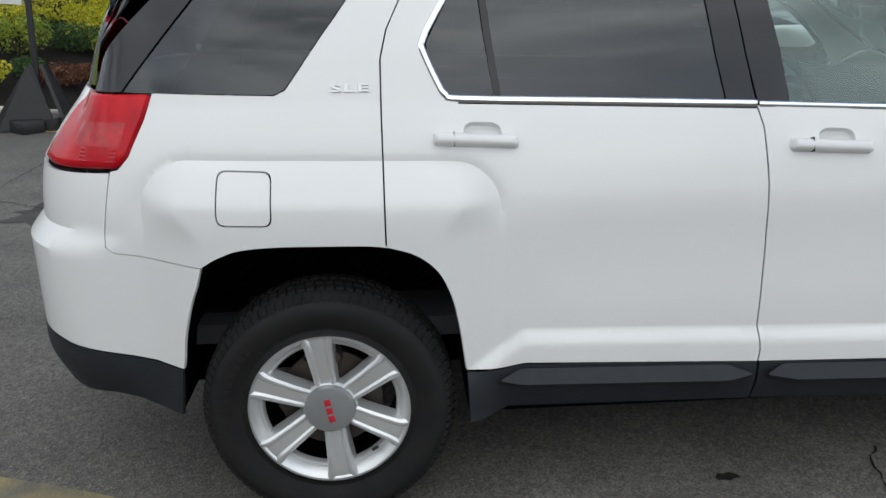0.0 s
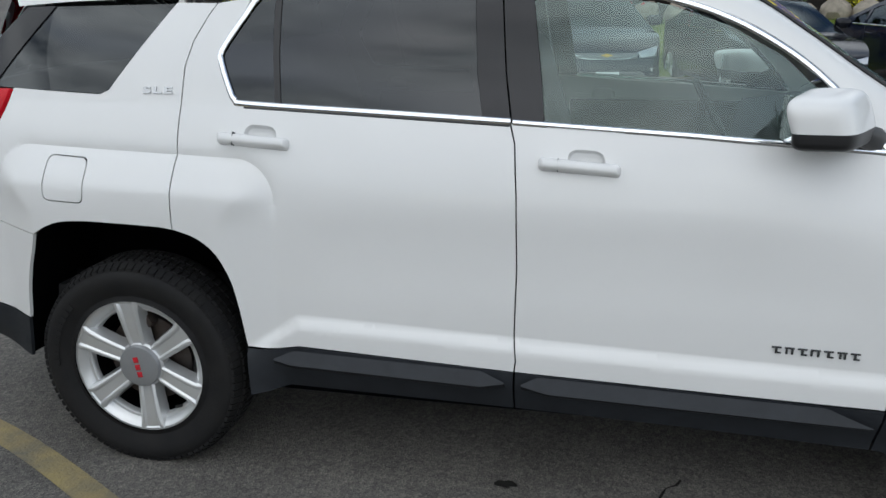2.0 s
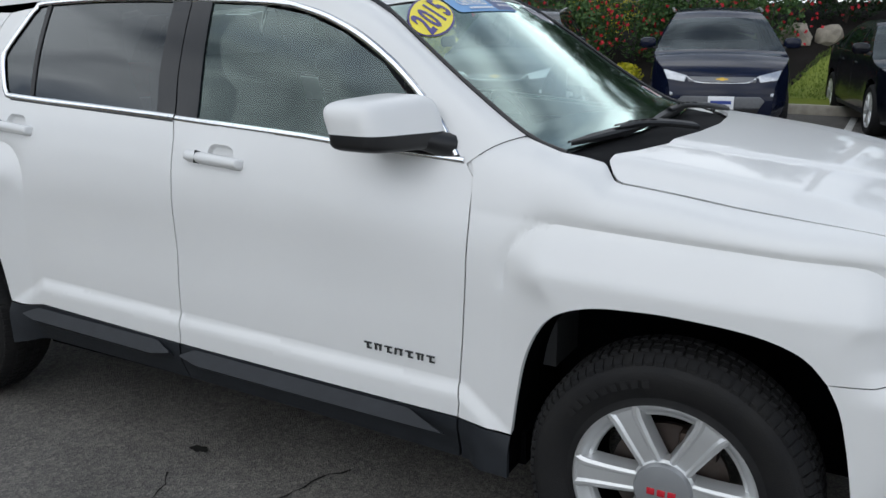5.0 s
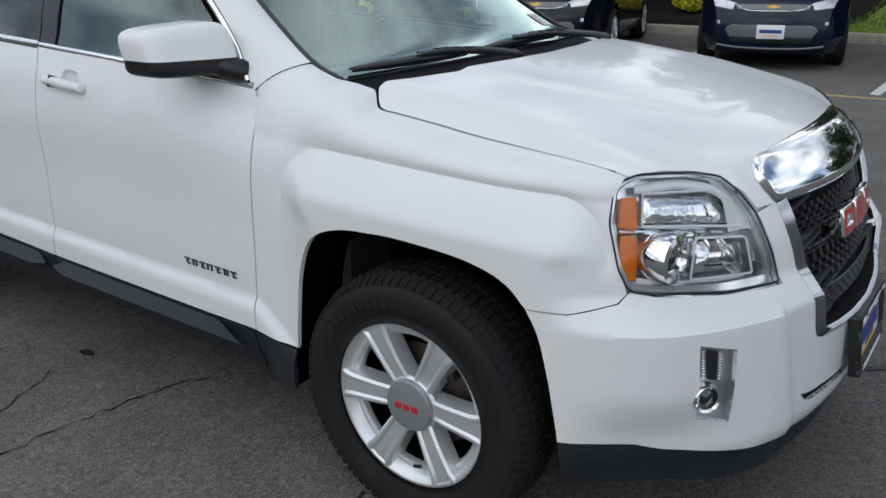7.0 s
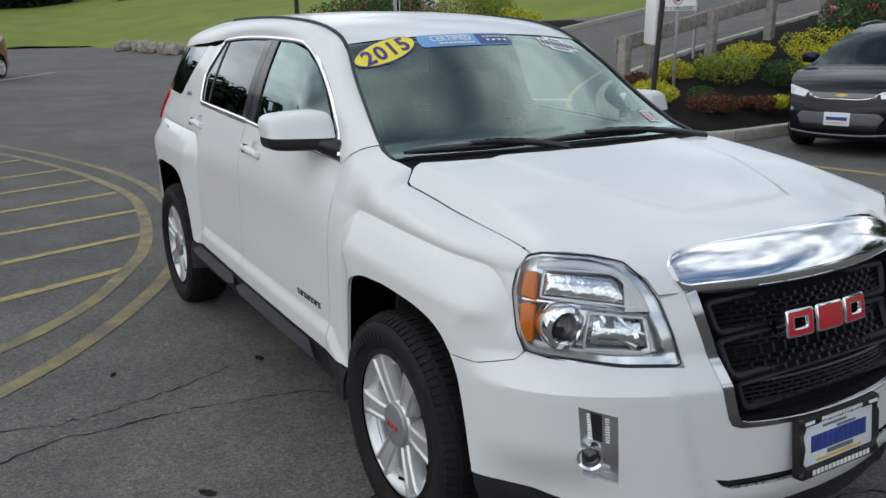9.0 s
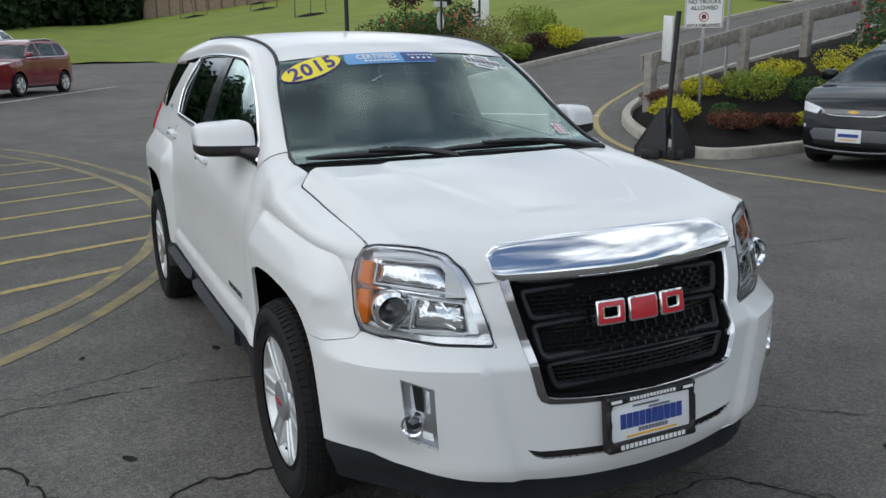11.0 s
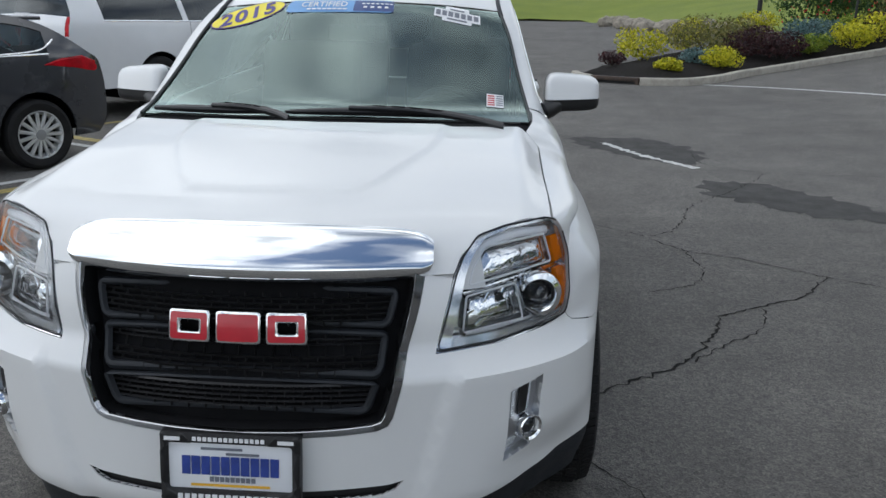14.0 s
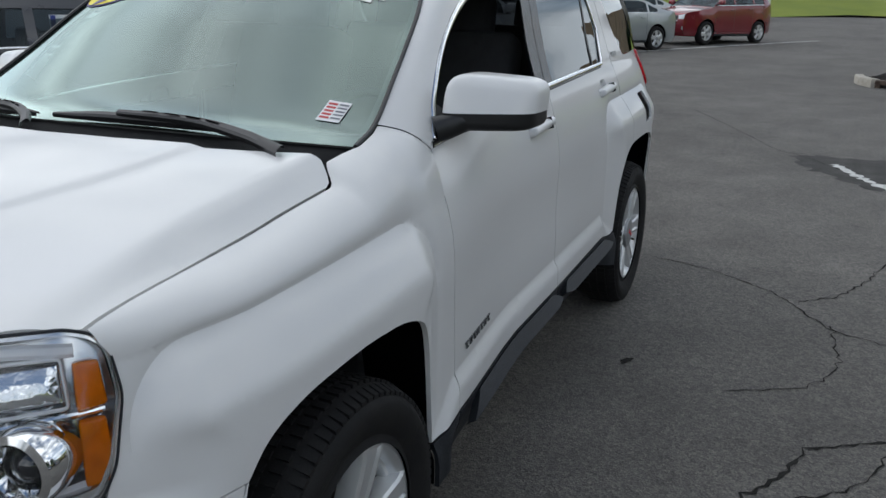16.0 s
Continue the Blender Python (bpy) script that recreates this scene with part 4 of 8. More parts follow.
def head_light(flip):
    fix = mirrored if flip else (lambda q: q)
    out = round_poly(lamp_out, .012, 3)
    mid = out.mean(0)
    ins = lambda k: mid + (out - mid) * k
    lens = part("headlight", fix(panel(skin, ins(1.0), step=.03, lift=.002, lip=.004)), LAMP_GLASS, car, "clear headlight with an amber corner lens and a round projector")
    part("bezel", fix(ribbon(skin, ins(1.006), .0024, .003, closed=True)), CLAD, lens, "dark grey lamp surround")
    part("rim", fix(panel(skin, ins(.995), [ins(.905) + (-.012, .006)], step=.03, lift=-.006, lip=.02)), LAMP_SILVER, lens, "silver inner border")
    # silver ring added behind the lens edge to lighten the dark gap
    part("gasket", fix(panel(skin, ins(1.035), [ins(.992)], step=.03, lift=-.010, lip=.01)), LAMP_SILVER, lens)
    part("housing", fix(panel(skin, ins(.955), step=.04, lift=-.050, lip=-.045)), LAMP_SILVER, lens)
    u0, u1 = s_of(1.895, -.785), s_of(2.13, -.51)
    at = lambda f, z: (u0 + (u1 - u0) * f, z)
    for z0, z1 in ((.890, .955), (.775, .872)):
        part("amber_lens", fix(panel(skin, round_poly([at(.03, z0), at(.155, z0 - .004), at(.155, z1), at(.045, z1)], .006), step=.03, lift=-.012, rise=.004, bevel=.006)), AMBER, lens, "amber side marker")
    part("divider", fix(ribbon(skin, [at(.04, .881), at(.25, .879), at(.6, .868), at(.94, .850)], .008, .012, lift=-.03, n=20)), CHROME, lens)
    # upper reflector in a few broad facets
    up_lamp = round_poly([at(.185, .893), at(.55, .884), at(.90, .868), at(.855, .905), at(.73, .954), at(.20, .963)], .008)
    part("reflector", fix(panel(skin, up_lamp, step=.012, lift=-.040, rise=.020, bevel=.03, lip=.02)), FLUTED, lens, "broad fluted chrome reflector")
    part("reflector_edge", fix(ribbon(skin, up_lamp, .003, .004, closed=True, lift=-.014)), LAMP_WHITE, lens)
    part("top_strip", fix(ribbon(skin, [at(.14, .972), at(.45, .976), at(.72, .958), at(.86, .925)], .010, .006, lift=-.018, n=24)), LAMP_WHITE, lens)
    # projector
    c = skin([at(.40, 0)[0]], [.818])[0] - np.array((.05, 0, 0))
    turn = Matrix.Translation(c) @ Matrix.Rotation(radians(-8), 4, "Z")
    bowl = revolve([(.030, .02), (.034, .040), (.044, .052), (.056, .048), (.060, .036), (.058, .0), (.05, -.03)], 40, "x")
    part("projector_ring", fix(moved(bowl, turn)), CHROME, lens, "chrome projector ring")
    ball = revolve([(.0001, .046), (.012, .044), (.022, .038), (.030, .026), (.031, .01)], 32, "x")
    part("projector_lens", fix(moved(ball, turn)), GLOSS_BLACK, lens, "dark glass projector lens")
    low_lamp = round_poly([at(.50, .763), at(.965, .753), at(.925, .843), at(.54, .858)], .01)
    part("reflector", fix(panel(skin, low_lamp, step=.012, lift=-.046, rise=.030, bevel=.05, lip=.02)), FLUTED, lens, "slanting chrome reflector")
    part("reflector_edge", fix(ribbon(skin, low_lamp, .003, .004, closed=True, lift=-.016)), LAMP_WHITE, lens)
    part("dark_gap", fix(panel(skin, [at(.60, .790), at(.66, .842), at(.70, .842), at(.74, .785)], step=.03, lift=-.018, lip=.01)), GLOSS_BLACK, lens)
    part("vane", fix(ribbon(skin, [at(.62, .852), at(.72, .80), at(.86, .765)], .012, .010, lift=-.030, n=12)), CHROME, lens)
    part("vane", fix(ribbon(skin, [at(.74, .850), at(.82, .815), at(.92, .80)], .009, .010, lift=-.030, n=12)), CHROME, lens)
    part("ledge", fix(ribbon(skin, [at(.10, .765), at(.3, .752), at(.6, .740), at(.93, .738)], .014, .006, lift=-.03, n=16)), LAMP_WHITE, lens)


head_light(False)
head_light(True)

# front bumper, one piece round the nose
FM = lambda poly: [(2 * NOSE - s, z) for s, z in poly[::-1]]
lamp_low = [LX(1.940, -.778, .746), LX(1.98, -.745, .736), LX(2.10, -.60, .722), LX(2.188, -.462, .717), LX(2.162, -.480, .80), LX(2.124, -.499, .888)]
g_out = [(2.382, .902), (2.400, .84), (2.449, .69), (2.478, .578), (2.490, .556), (2.516, .545), (2.60, .538), (2.70, .533), (NOSE, .530)]
g_in = [(2.412, .902), (2.428, .84), (2.474, .69), (2.500, .594), (2.509, .577), (2.528, .570), (2.60, .564), (2.70, .559), (NOSE, .556)]
fb_half = [(1.748, .697), (1.83, .698), (1.937, .724), (s_lb - .002, .745)] + lamp_low + g_out
low_half = [(NOSE, .286), (s_of(2.25, -.2), .290), (s_of(2.22, -.34), .300), (s_of(2.16, -.5), .316), (s_of(2.08, -.64), .335), (s_of(2.02, -.71), .348), (s_of(1.97, -.765), .368), (1.90, .376), (1.822, .376)]
fb = fb_half + FM(fb_half)[1:] + FM(flow(ARCH_F[12:16])) + FM(low_half)[0:-1] + low_half + flow(ARCH_F[12:16])[::-1]
fog_hole = [(s_of(2.087, -.727), .636), (s_of(2.145, -.645), .610), (s_of(2.151, -.635), .412), (s_of(2.10, -.71), .436)]
slot = [(2.452, .408), (2.474, .384), (2.505, .372), (2.66, .366), (NOSE, .362)]
slot_u = [(NOSE, .390), (2.66, .393), (2.49, .400)]
slot_poly = slot + FM(slot)[1:] + FM(slot_u)[:-1] + slot_u
pod_lines = [[(2.345 - o, .664), (2.3726 - o, .595), (2.3936 - o, .503), (2.4286 - o, .376), (2.44 - o, .33)] for o in (0, .028)] + [[(1.84, z), (2.10, z), (2.44, z)] for z in (.664, .676)]
part("front_bumper", panel(skin, fb, [fog_hole, FM(fog_hole), slot_poly], step=.018, lines=[*pod_lines, *[FM(q) for q in pod_lines]]), PAINT, car, "white front bumper")
part("bumper_slot", panel(skin, slot_poly, step=.03, lift=-.02, lip=-.016), BLACK, car)
chin = [(1.822, .371), (1.90, .371), (s_of(1.97, -.765), .363), (s_of(2.02, -.71), .343), (s_of(2.08, -.64), .330), (s_of(2.16, -.5), .311), (s_of(2.22, -.34), .295), (s_of(2.25, -.2), .285), (NOSE, .281)]
# white panels added behind the bonnet gap so that it looks less black
filler = [(s_of(2.05, -.56), .86), (s_of(2.05, -.56), .955), (s_of(2.2, -.43), .935), (s_of(2.2, -.43), .86)]
for fx_ in (filler, FM(filler)):
    part("bumper_flange", panel(skin, fx_, step=.03, lift=-.012, lip=0, rim=0), PAINT, car)
chin_b = [(NOSE, .20), (s_of(2.2, -.4), .205), (s_of(2.05, -.68), .225), (1.93, .23), (1.832, .24)]
part("front_chin", panel(skin, chin + FM(chin)[1:] + FM(chin_b)[:-1] + chin_b, step=.03, lift=-.004, lip=.03), CLAD, car, "dark grey plastic lower front bumper")


FOG_SILVER = mat("fog_bezel_silver", (.52, .53, .55), .32, metal=.85, vary=.06, scale=12)


def fog_lamp(flip):
    fix = mirrored if flip else (lambda q: q)
    a = np.array(fog_hole)
    m = a.mean(0)
    well = part("fog_light", fix(panel(skin, a, step=.03, lift=-.024, lip=-.024)), FOG_SILVER, car, "chrome fog lamp bezel with a slim vertical strip")
    uv = lambda f, g: tuple((a[3] * (1 - f) + a[2] * f) * (1 - g) + (a[0] * (1 - f) + a[1] * f) * g)
    part("strip", fix(panel(skin, [uv(.34, .55), uv(.60, .55), uv(.60, .92), uv(.30, .92)], step=.03, lift=-.022, rise=.004, lip=.004)), BLACK, well)
    for f in (.20, .68):
        part("ribbed_edge", fix(join(*[ribbon(skin, [uv(f, .56 + .036 * i), uv(f + .12, .56 + .036 * i)], .0022, .004, lift=-.026) for i in range(10)])), CHROME, well)
    c = skin([uv(.5, .36)[0]], [uv(.5, .36)[1]])[0]
    turn = Matrix.Translation(c - np.array((.035, .005, 0))) @ Matrix.Rotation(radians(-38), 4, "Z")
    part("ring", fix(moved(revolve([(.026, .0), (.027, .026), (.033, .030), (.037, .022), (.037, -.01)], 32, "x"), turn)), CHROME, well)
    part("lens", fix(moved(revolve([(.0001, .026), (.014, .023), (.027, .014)], 28, "x"), turn)), GLOSS_BLACK, well)
    part("lower_rib", fix(join(*[ribbon(skin, [uv(.42, .06 + .03 * i), uv(.78, .06 + .03 * i)], .002, .004, lift=-.026) for i in range(5)])), CHROME, well)


fog_lamp(False)
fog_lamp(True)

# grille
gr = g_out + FM(g_out)[1:]
gr_in = g_in + FM(g_in)[1:]


def dense_pair(a, b, n=8):
    """Two paths of matching corners, each leg cut into n."""
    a, b = np.array(a, float), np.array(b, float)
    t = np.concatenate([np.arange(n) / n + i for i in range(len(a) - 1)] + [[len(a) - 1]])
    k = np.arange(len(a))
    return [np.stack([np.interp(t, k, p[:, j]) for j in (0, 1)], 1) for p in (a, b)]


grille = part("grille", panel(skin, gr_in, step=.05, lift=-.045, lip=-.045), MATTE_BLACK, car, "black grille with three mesh bands in a chrome frame")
o_path, i_path = dense_pair(gr, gr_in)
frame_rows = []
for k_, up_ in ((0, -.006), (.05, .000), (.5, .007), (.90, .014), (.98, .011), (1.0, -.036)):
    q_ = o_path * (1 - k_) + i_path * k_
    frame_rows.append(skin(q_[:, 0], q_[:, 1]) + facing(skin, q_) * up_)
part("grille_frame", loft(frame_rows), FRAME_DIM_CHROME, grille, "broad flat chrome grille surround", sharp=45)
YS = lambda y: NOSE + y * 1.012
bands = ((.872, .790, .402, .376), (.768, .690, .372, .350), (.668, .590, .344, .318))
for z1, z0, w1, w0 in bands:
    fr = round_poly([(YS(-w1 + .02), z1), (YS(-w0 + .02), z0), (YS(w0 - .02), z0), (YS(w1 - .02), z1)], .02)
    part("band_frame", ribbon(skin, fr, .010, .012, closed=True, lift=-.026), CLAD, grille)
    bars = []
    nrow = 6
    for i in range(1, nrow):
        z = z0 + (z1 - z0) * i / nrow
        w = w0 + (w1 - w0) * i / nrow - .028
        bars.append(ribbon(skin, dense([(YS(-w), z), (YS(w), z)], .05, False), .0032, .006, lift=-.032, seg=3))
    for i in range(nrow):
        za, zb = z0 + (z1 - z0) * i / nrow, z0 + (z1 - z0) * (i + 1) / nrow
        w = w0 - .03
        for j in range(int(2 * w / .042)):
            y = -w + .042 * (j + (.5 if i % 2 else 0))
            bars.append(ribbon(skin, [(YS(y), za), (YS(y), zb)], .0028, .006, lift=-.033, seg=3))
    tagged(part("mesh", join(*bars), BLACK, grille), kind="stuff")
# maker's badge: three plain red blocks edged in chrome
for y0, y1, hole in ((-.163, -.062, True), (-.050, .058, False), (.068, .166, True)):
    o = round_poly([(YS(y0), .752), (YS(y1), .752), (YS(y1), .828), (YS(y0), .828)], .010)
    red = round_poly([(YS(y0 + .006), .759), (YS(y1 - .006), .759), (YS(y1 - .006), .821), (YS(y0 + .006), .821)], .008)
    holes = [round_poly([(YS(y0 + .030), .778), (YS(y1 - .028), .778), (YS(y1 - .028), .803), (YS(y0 + .030), .803)], .004)] if hole else [[(YS(y0 + .030), .757), (YS(y0 + .038), .757), (YS((y0 + y1) / 2 - .004), .79)], [(YS(y1 - .038), .757), (YS(y1 - .030), .757), (YS((y0 + y1) / 2 + .004), .79)]]
    if not hole:
        holes = []
    bd = part("badge", panel(skin, o, holes, step=.02, lift=.002, rise=.008, bevel=.004, lip=.03), CHROME, grille, "chrome-edged red badge block")
    red_holes = [np.array(h).mean(0) + (np.array(h) - np.array(h).mean(0)) * 1.35 for h in holes]
    part("inlay", panel(skin, red, red_holes, step=.02, lift=.0108, lip=.001), RED_BADGE, bd)

# number plate with a dealer's frame: plain bars for its writing
WHITE_PLATE = mat("plate_white", (0.75, 0.76, 0.78), 0.35, vary=0.05)
BLUE_INK = mat("blue_ink", (0.03, 0.06, 0.30), 0.4, vary=0.3, scale=40)
YELLOW_INK = mat("yellow_ink", (0.80, 0.45, 0.03), 0.4)
WHITE_INK = mat("white_ink", (0.8, 0.8, 0.8), 0.4)
GREY_INK = mat("grey_ink", (0.16, 0.17, 0.20), 0.4)


def each(name, shapes, material, parent, place=lambda q: q):
    for q in shapes:
        part(name, place(q), material, parent, smooth=False)


def bar(y, z, w, h, d=.0012):
    return box(0, y, z, d, w, h)


pm = pose(2.318, -.008, .466, 0, -6, 0)
rim_poly = round_poly([(-.168, -.088), (.168, -.088), (.168, .088), (-.168, .088)], .012)
rim_hole = round_poly([(-.148, -.056), (.148, -.056), (.148, .058), (-.148, .058)], .008)
flat_x = lambda u, v: np.stack([0 * np.asarray(u), np.asarray(u, float), np.asarray(v, float)], 1)
pl = part("number_plate", moved(box(.008, 0, 0, .004, .31, .16, .001), pm), WHITE_PLATE, car, "white dealer number plate in a black plastic frame")
frame_p = part("frame", moved(panel(flat_x, rim_poly, [rim_hole], step=.05, rise=.010, bevel=.006, lip=.02, lift=.012), pm), BLACK, pl)
on_plate = lambda q: moved(q, pm @ Matrix.Translation((.0126, 0, 0)))
on_rim = lambda q: moved(q, pm @ Matrix.Translation((.0226, 0, 0)))
each("bar", [bar(-.106 + .0236 * i, .003, .0205, .046) for i in range(10)], BLUE_INK, pl, on_plate)
each("bar", [bar(-.045 + .0125 * i, -.031, .010, .012) for i in range(9)], GREY_INK, pl, on_plate)
each("bar", [bar(0, -.046, .19, .006)], YELLOW_INK, pl, on_plate)
each("bar", [bar(-.02, .045, .10, .006), bar(.03, .033, .08, .006)], GREY_INK, pl, on_plate)
each("bar", [bar(-.082 + .0125 * i, .072, .009, .010) for i in range(14)] + [bar(-.118 + .0165 * i, -.072, .012, .014) for i in range(15)] + [bar(y, .071, .038, .009) for y in (-.135, .135)], WHITE_INK, pl, on_rim)

# door handles, badges
for (hx, hz), sl in zip(HANDLES, (-.045, -.045)):
    P = lambda x, z: (hx + x, hz + z + sl * x)
    cup = panel(skin, cup_of(hx, hz), step=.012, rise=-.020, bevel=.022, lip=0)
    grip = panel(skin, round_poly([P(-.112, -.017), P(.118, -.020), P(.118, .015), P(-.112, .019)], .014), step=.016, rise=.026, bevel=.015, lift=.003, lip=.006)
    split = ribbon(skin, [P(-.056, -.018), P(-.056, .019)], .0010, .0264, lift=.003, seg=3)
    for k, ob in enumerate(both("door_handle", grip, PAINT)):
        fix = mirrored if k else (lambda q: q)
        part("recess", fix(cup), PAINT, ob)
        part("split_line", fix(split), CLAD, ob)


def on_side(shape, x, z, lift=.003, lean=0.0, flip=False, slope=0.0):
    """Lays flat lettering on the car's side."""
    c = skin([x], [z])[0]
    n = facing(skin, np.array([[x, z]]))[0]
    c = c + n * lift
    if flip:
        m = Matrix.Translation((c[0], -c[1], c[2])) @ Matrix.Rotation(math.pi, 4, "Z") @ Matrix.Rotation(radians(90) - math.asin(n[2]), 4, "X") @ Matrix.Rotation(-slope, 4, "Z")
    else:
        m = Matrix.Translation(c) @ Matrix.Rotation(radians(90) - math.asin(n[2]), 4, "X") @ Matrix.Rotation(slope, 4, "Z")
    return moved(shape, m)


NAME_METAL = mat("dark_chrome", (.16, .165, .175), .25, metal=.9, vary=.1)
for flip in (False, True):
    part("trim_badge", on_side(moved(words("SLE", .021, .002, 1.2, bold=.0008), Matrix.Diagonal((2.1, 1, 1, 1))), -1.352, 1.238, flip=flip), SATIN, car, "small chrome trim lettering")
    x0 = .532
    for i in range(7):
        blk = join(box(0, .007, 0, .026, .0045, .004), box(-.010 + .003 * (i % 3), -.002, 0, .006, .018, .004), box(.008, -.002, 0, .006, .018, .004)) if i % 2 else join(box(0, .007, 0, .026, .0045, .004), box(0, -.003, 0, .007, .016, .004), box(.006, -.009, 0, .014, .004, .004))
        part("name_block", on_side(blk, x0 + .0345 * i, .563 - .0009 * i, flip=flip, slope=-.02), NAME_METAL, car, "dark chrome model name along the door")

# wheels
WR = .358


def make_wheel(at, left, spin, badge=0.0):
    w = new("wheel")
    w.parent = car
    w.matrix_basis = pose(*at, 0, 0, 180 if left else 0) @ Matrix.Rotation(spin, 4, "Y")
    prof = [(.232, -.005), (.238, .000), (.250, .002), (.270, -.008), (.295, -.016), (.318, -.018), (.332, -.010), (.346, .006), (.354, .022), (.357, .045), (.3585, .09), (.357, .155), (.347, .185), (.332, .212), (.27, .222), (.235, .215)]
    part("tyre", revolve([(r, h - .11) for r, h in prof], 96, "y"), RUBBER, w, "black rubber tyre")
    blocks = []
    for i in range(84):
        a = i * 2 * math.pi / 84
        for h, wd, da in ((-.103, .030, 0), (-.060, .030, .3), (-.020, .030, .1), (.02, .030, .4)):
            b = box(.3585 if h > -.09 else .352, h, 0, .010, wd, .0185, .0)
            if h < -.09:
                b = moved(b, Matrix.Rotation(0, 4, "Z"))
                b[0][:, 0] -= np.where(b[0][:, 1] < h, .012, 0)
            blocks.append(moved(b, Matrix.Rotation(a + da * .0748, 4, "Y")))
    tagged(part("tread", join(*blocks), RUBBER, w, smooth=False), kind="stuff")
    side = []
    for i in range(9):
        a = 2.2 + i * .095
        side.append(moved(box(.292, -.1275, 0, .020, .003, .018), Matrix.Rotation(a, 4, "Y")))
    part("sidewall_lettering", join(*side), RUBBER, w, smooth=False)
    rim = revolve([(.190, -.058), (.191, -.074), (.195, -.080), (.203, -.082), (.208, -.090), (.216, -.101), (.226, -.108), (.233, -.108), (.235, -.100), (.232, -.09)], 72, "y")
    rim_ob = part("rim", rim, ALLOY, w, "six-spoke silver alloy wheel")
    for i in range(6):
        # each spoke: a raised double ridge that widens to the rim
        sp = []
        for r, hw, y, in ((.064, .030, -.094), (.085, .031, -.098), (.12, .033, -.103), (.16, .036, -.107), (.195, .039, -.110), (.212, .044, -.1105), (.228, .053, -.1085)):
            sp.append([(r, y + .050, -hw - .006), (r, y + .006, -hw), (r, y - .000, -hw * .80), (r, y + .000, -hw * .62), (r, y + .0055, -hw * .44), (r, y + .0050, 0), (r, y + .0055, hw * .44), (r, y + .000, hw * .62), (r, y - .000, hw * .80), (r, y + .006, hw), (r, y + .050, hw + .006)])
        part("spoke", moved(loft([r for r in sp]), Matrix.Rotation(i * math.pi / 3 + math.pi / 2, 4, "Y")), ALLOY, rim_ob, sharp=25)
    hub = part("hub", revolve([(.078, -.05), (.080, -.088), (.074, -.096)], 48, "y"), ALLOY, rim_ob)
    cap = part("centre_cap", revolve([(.0735, -.090), (.073, -.103), (.069, -.109), (.04, -.114), (.0001, -.1155)], 48, "y"), CAP, rim_ob, "round grey centre cap with a red badge")
    part("cap_badge", moved(join(*[box(-.026 + .026 * k, -.1152, 0, .020, .003, .018, .001) for k in range(3)]), Matrix.Rotation(badge, 4, "Y")), RED_BADGE, rim_ob, "three red badge blocks")
    part("brake_disc", revolve([(.15, -.015), (.15, -.03), (.06, -.032), (.055, -.05), (.0001, -.05)], 48, "y"), STEEL, w, "rust-tinted brake disc")
    part("caliper", box(-.118, -.035, .07, .07, .07, .10, .015), STEEL, w)
    # inside of the alloy rim, made near black in place of its shade
    part("barrel", revolve([(.191, -.060), (.200, .0), (.196, .09)], 48, "y"), RECESS_BLACK, w)
    part("valve", tube([(.190, -.085, .02), (.180, -.104, .012)], .005, 8), BLACK, w)


make_wheel((-1.452, -.812, WR - .014), False, .93, .45)
make_wheel((1.405, -.802, WR - .014), False, math.pi / 2, math.pi / 2)
make_wheel((-1.452, .805, WR - .014), True, .5)
make_wheel((1.405, .798, WR - .014), True, .35)

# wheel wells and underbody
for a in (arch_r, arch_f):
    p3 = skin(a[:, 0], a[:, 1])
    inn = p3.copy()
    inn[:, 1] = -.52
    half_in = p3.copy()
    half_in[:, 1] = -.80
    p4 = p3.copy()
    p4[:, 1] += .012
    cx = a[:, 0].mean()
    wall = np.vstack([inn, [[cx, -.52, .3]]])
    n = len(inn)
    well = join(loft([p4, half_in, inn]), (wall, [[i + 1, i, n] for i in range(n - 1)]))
    both("wheel_well", well, RECESS_BLACK, label="near-black wheel-well lining with shade in its colour")
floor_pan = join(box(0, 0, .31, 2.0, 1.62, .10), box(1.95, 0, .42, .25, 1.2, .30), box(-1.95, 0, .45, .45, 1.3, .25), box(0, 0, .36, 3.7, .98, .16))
part("underbody", floor_pan, RECESS_BLACK, car)
part("inner_shell", join(box(1.80, 0, .74, .55, 1.05, .40), box(1.45, 0, .86, .8, 1.3, .22)), RECESS_BLACK, car)

# cabin


def seat(x, y, w=.50):
    cush = box(x, y, .70, .52, w, .16, .05, 3)
    back = moved(box(0, 0, .32, .15, w, .64, .05, 3), pose(x - .25, y, .74, 0, -18, 0))
    head = moved(box(0, 0, 0, .10, .26, .18, .04, 3), pose(x - .47, y, 1.40, 0, -14, 0))
    post = join(tube([(x - .44, y - .07, 1.30), (x - .465, y - .07, 1.36)], .007), tube([(x - .44, y + .07, 1.30), (x - .465, y + .07, 1.36)], .007))
    s = part("car_seat", cush, CABIN, car, "dark fabric car seat")
    part("backrest", back, CABIN, s)
    part("headrest", join(head, post), CABIN, s)


seat(.10, -.37)
seat(.10, .37)
seat(-.85, -.38, .56)
seat(-.85, .38, .56)


def dash(t, y):
    prof_x = np.interp(t, [0, .25, .6, 1], [.98, .80, .56, .50])
    prof_z = np.interp(t, [0, .25, .6, 1], [1.10, 1.115, 1.08, .70])
    return np.stack([prof_x, y, prof_z], 1)


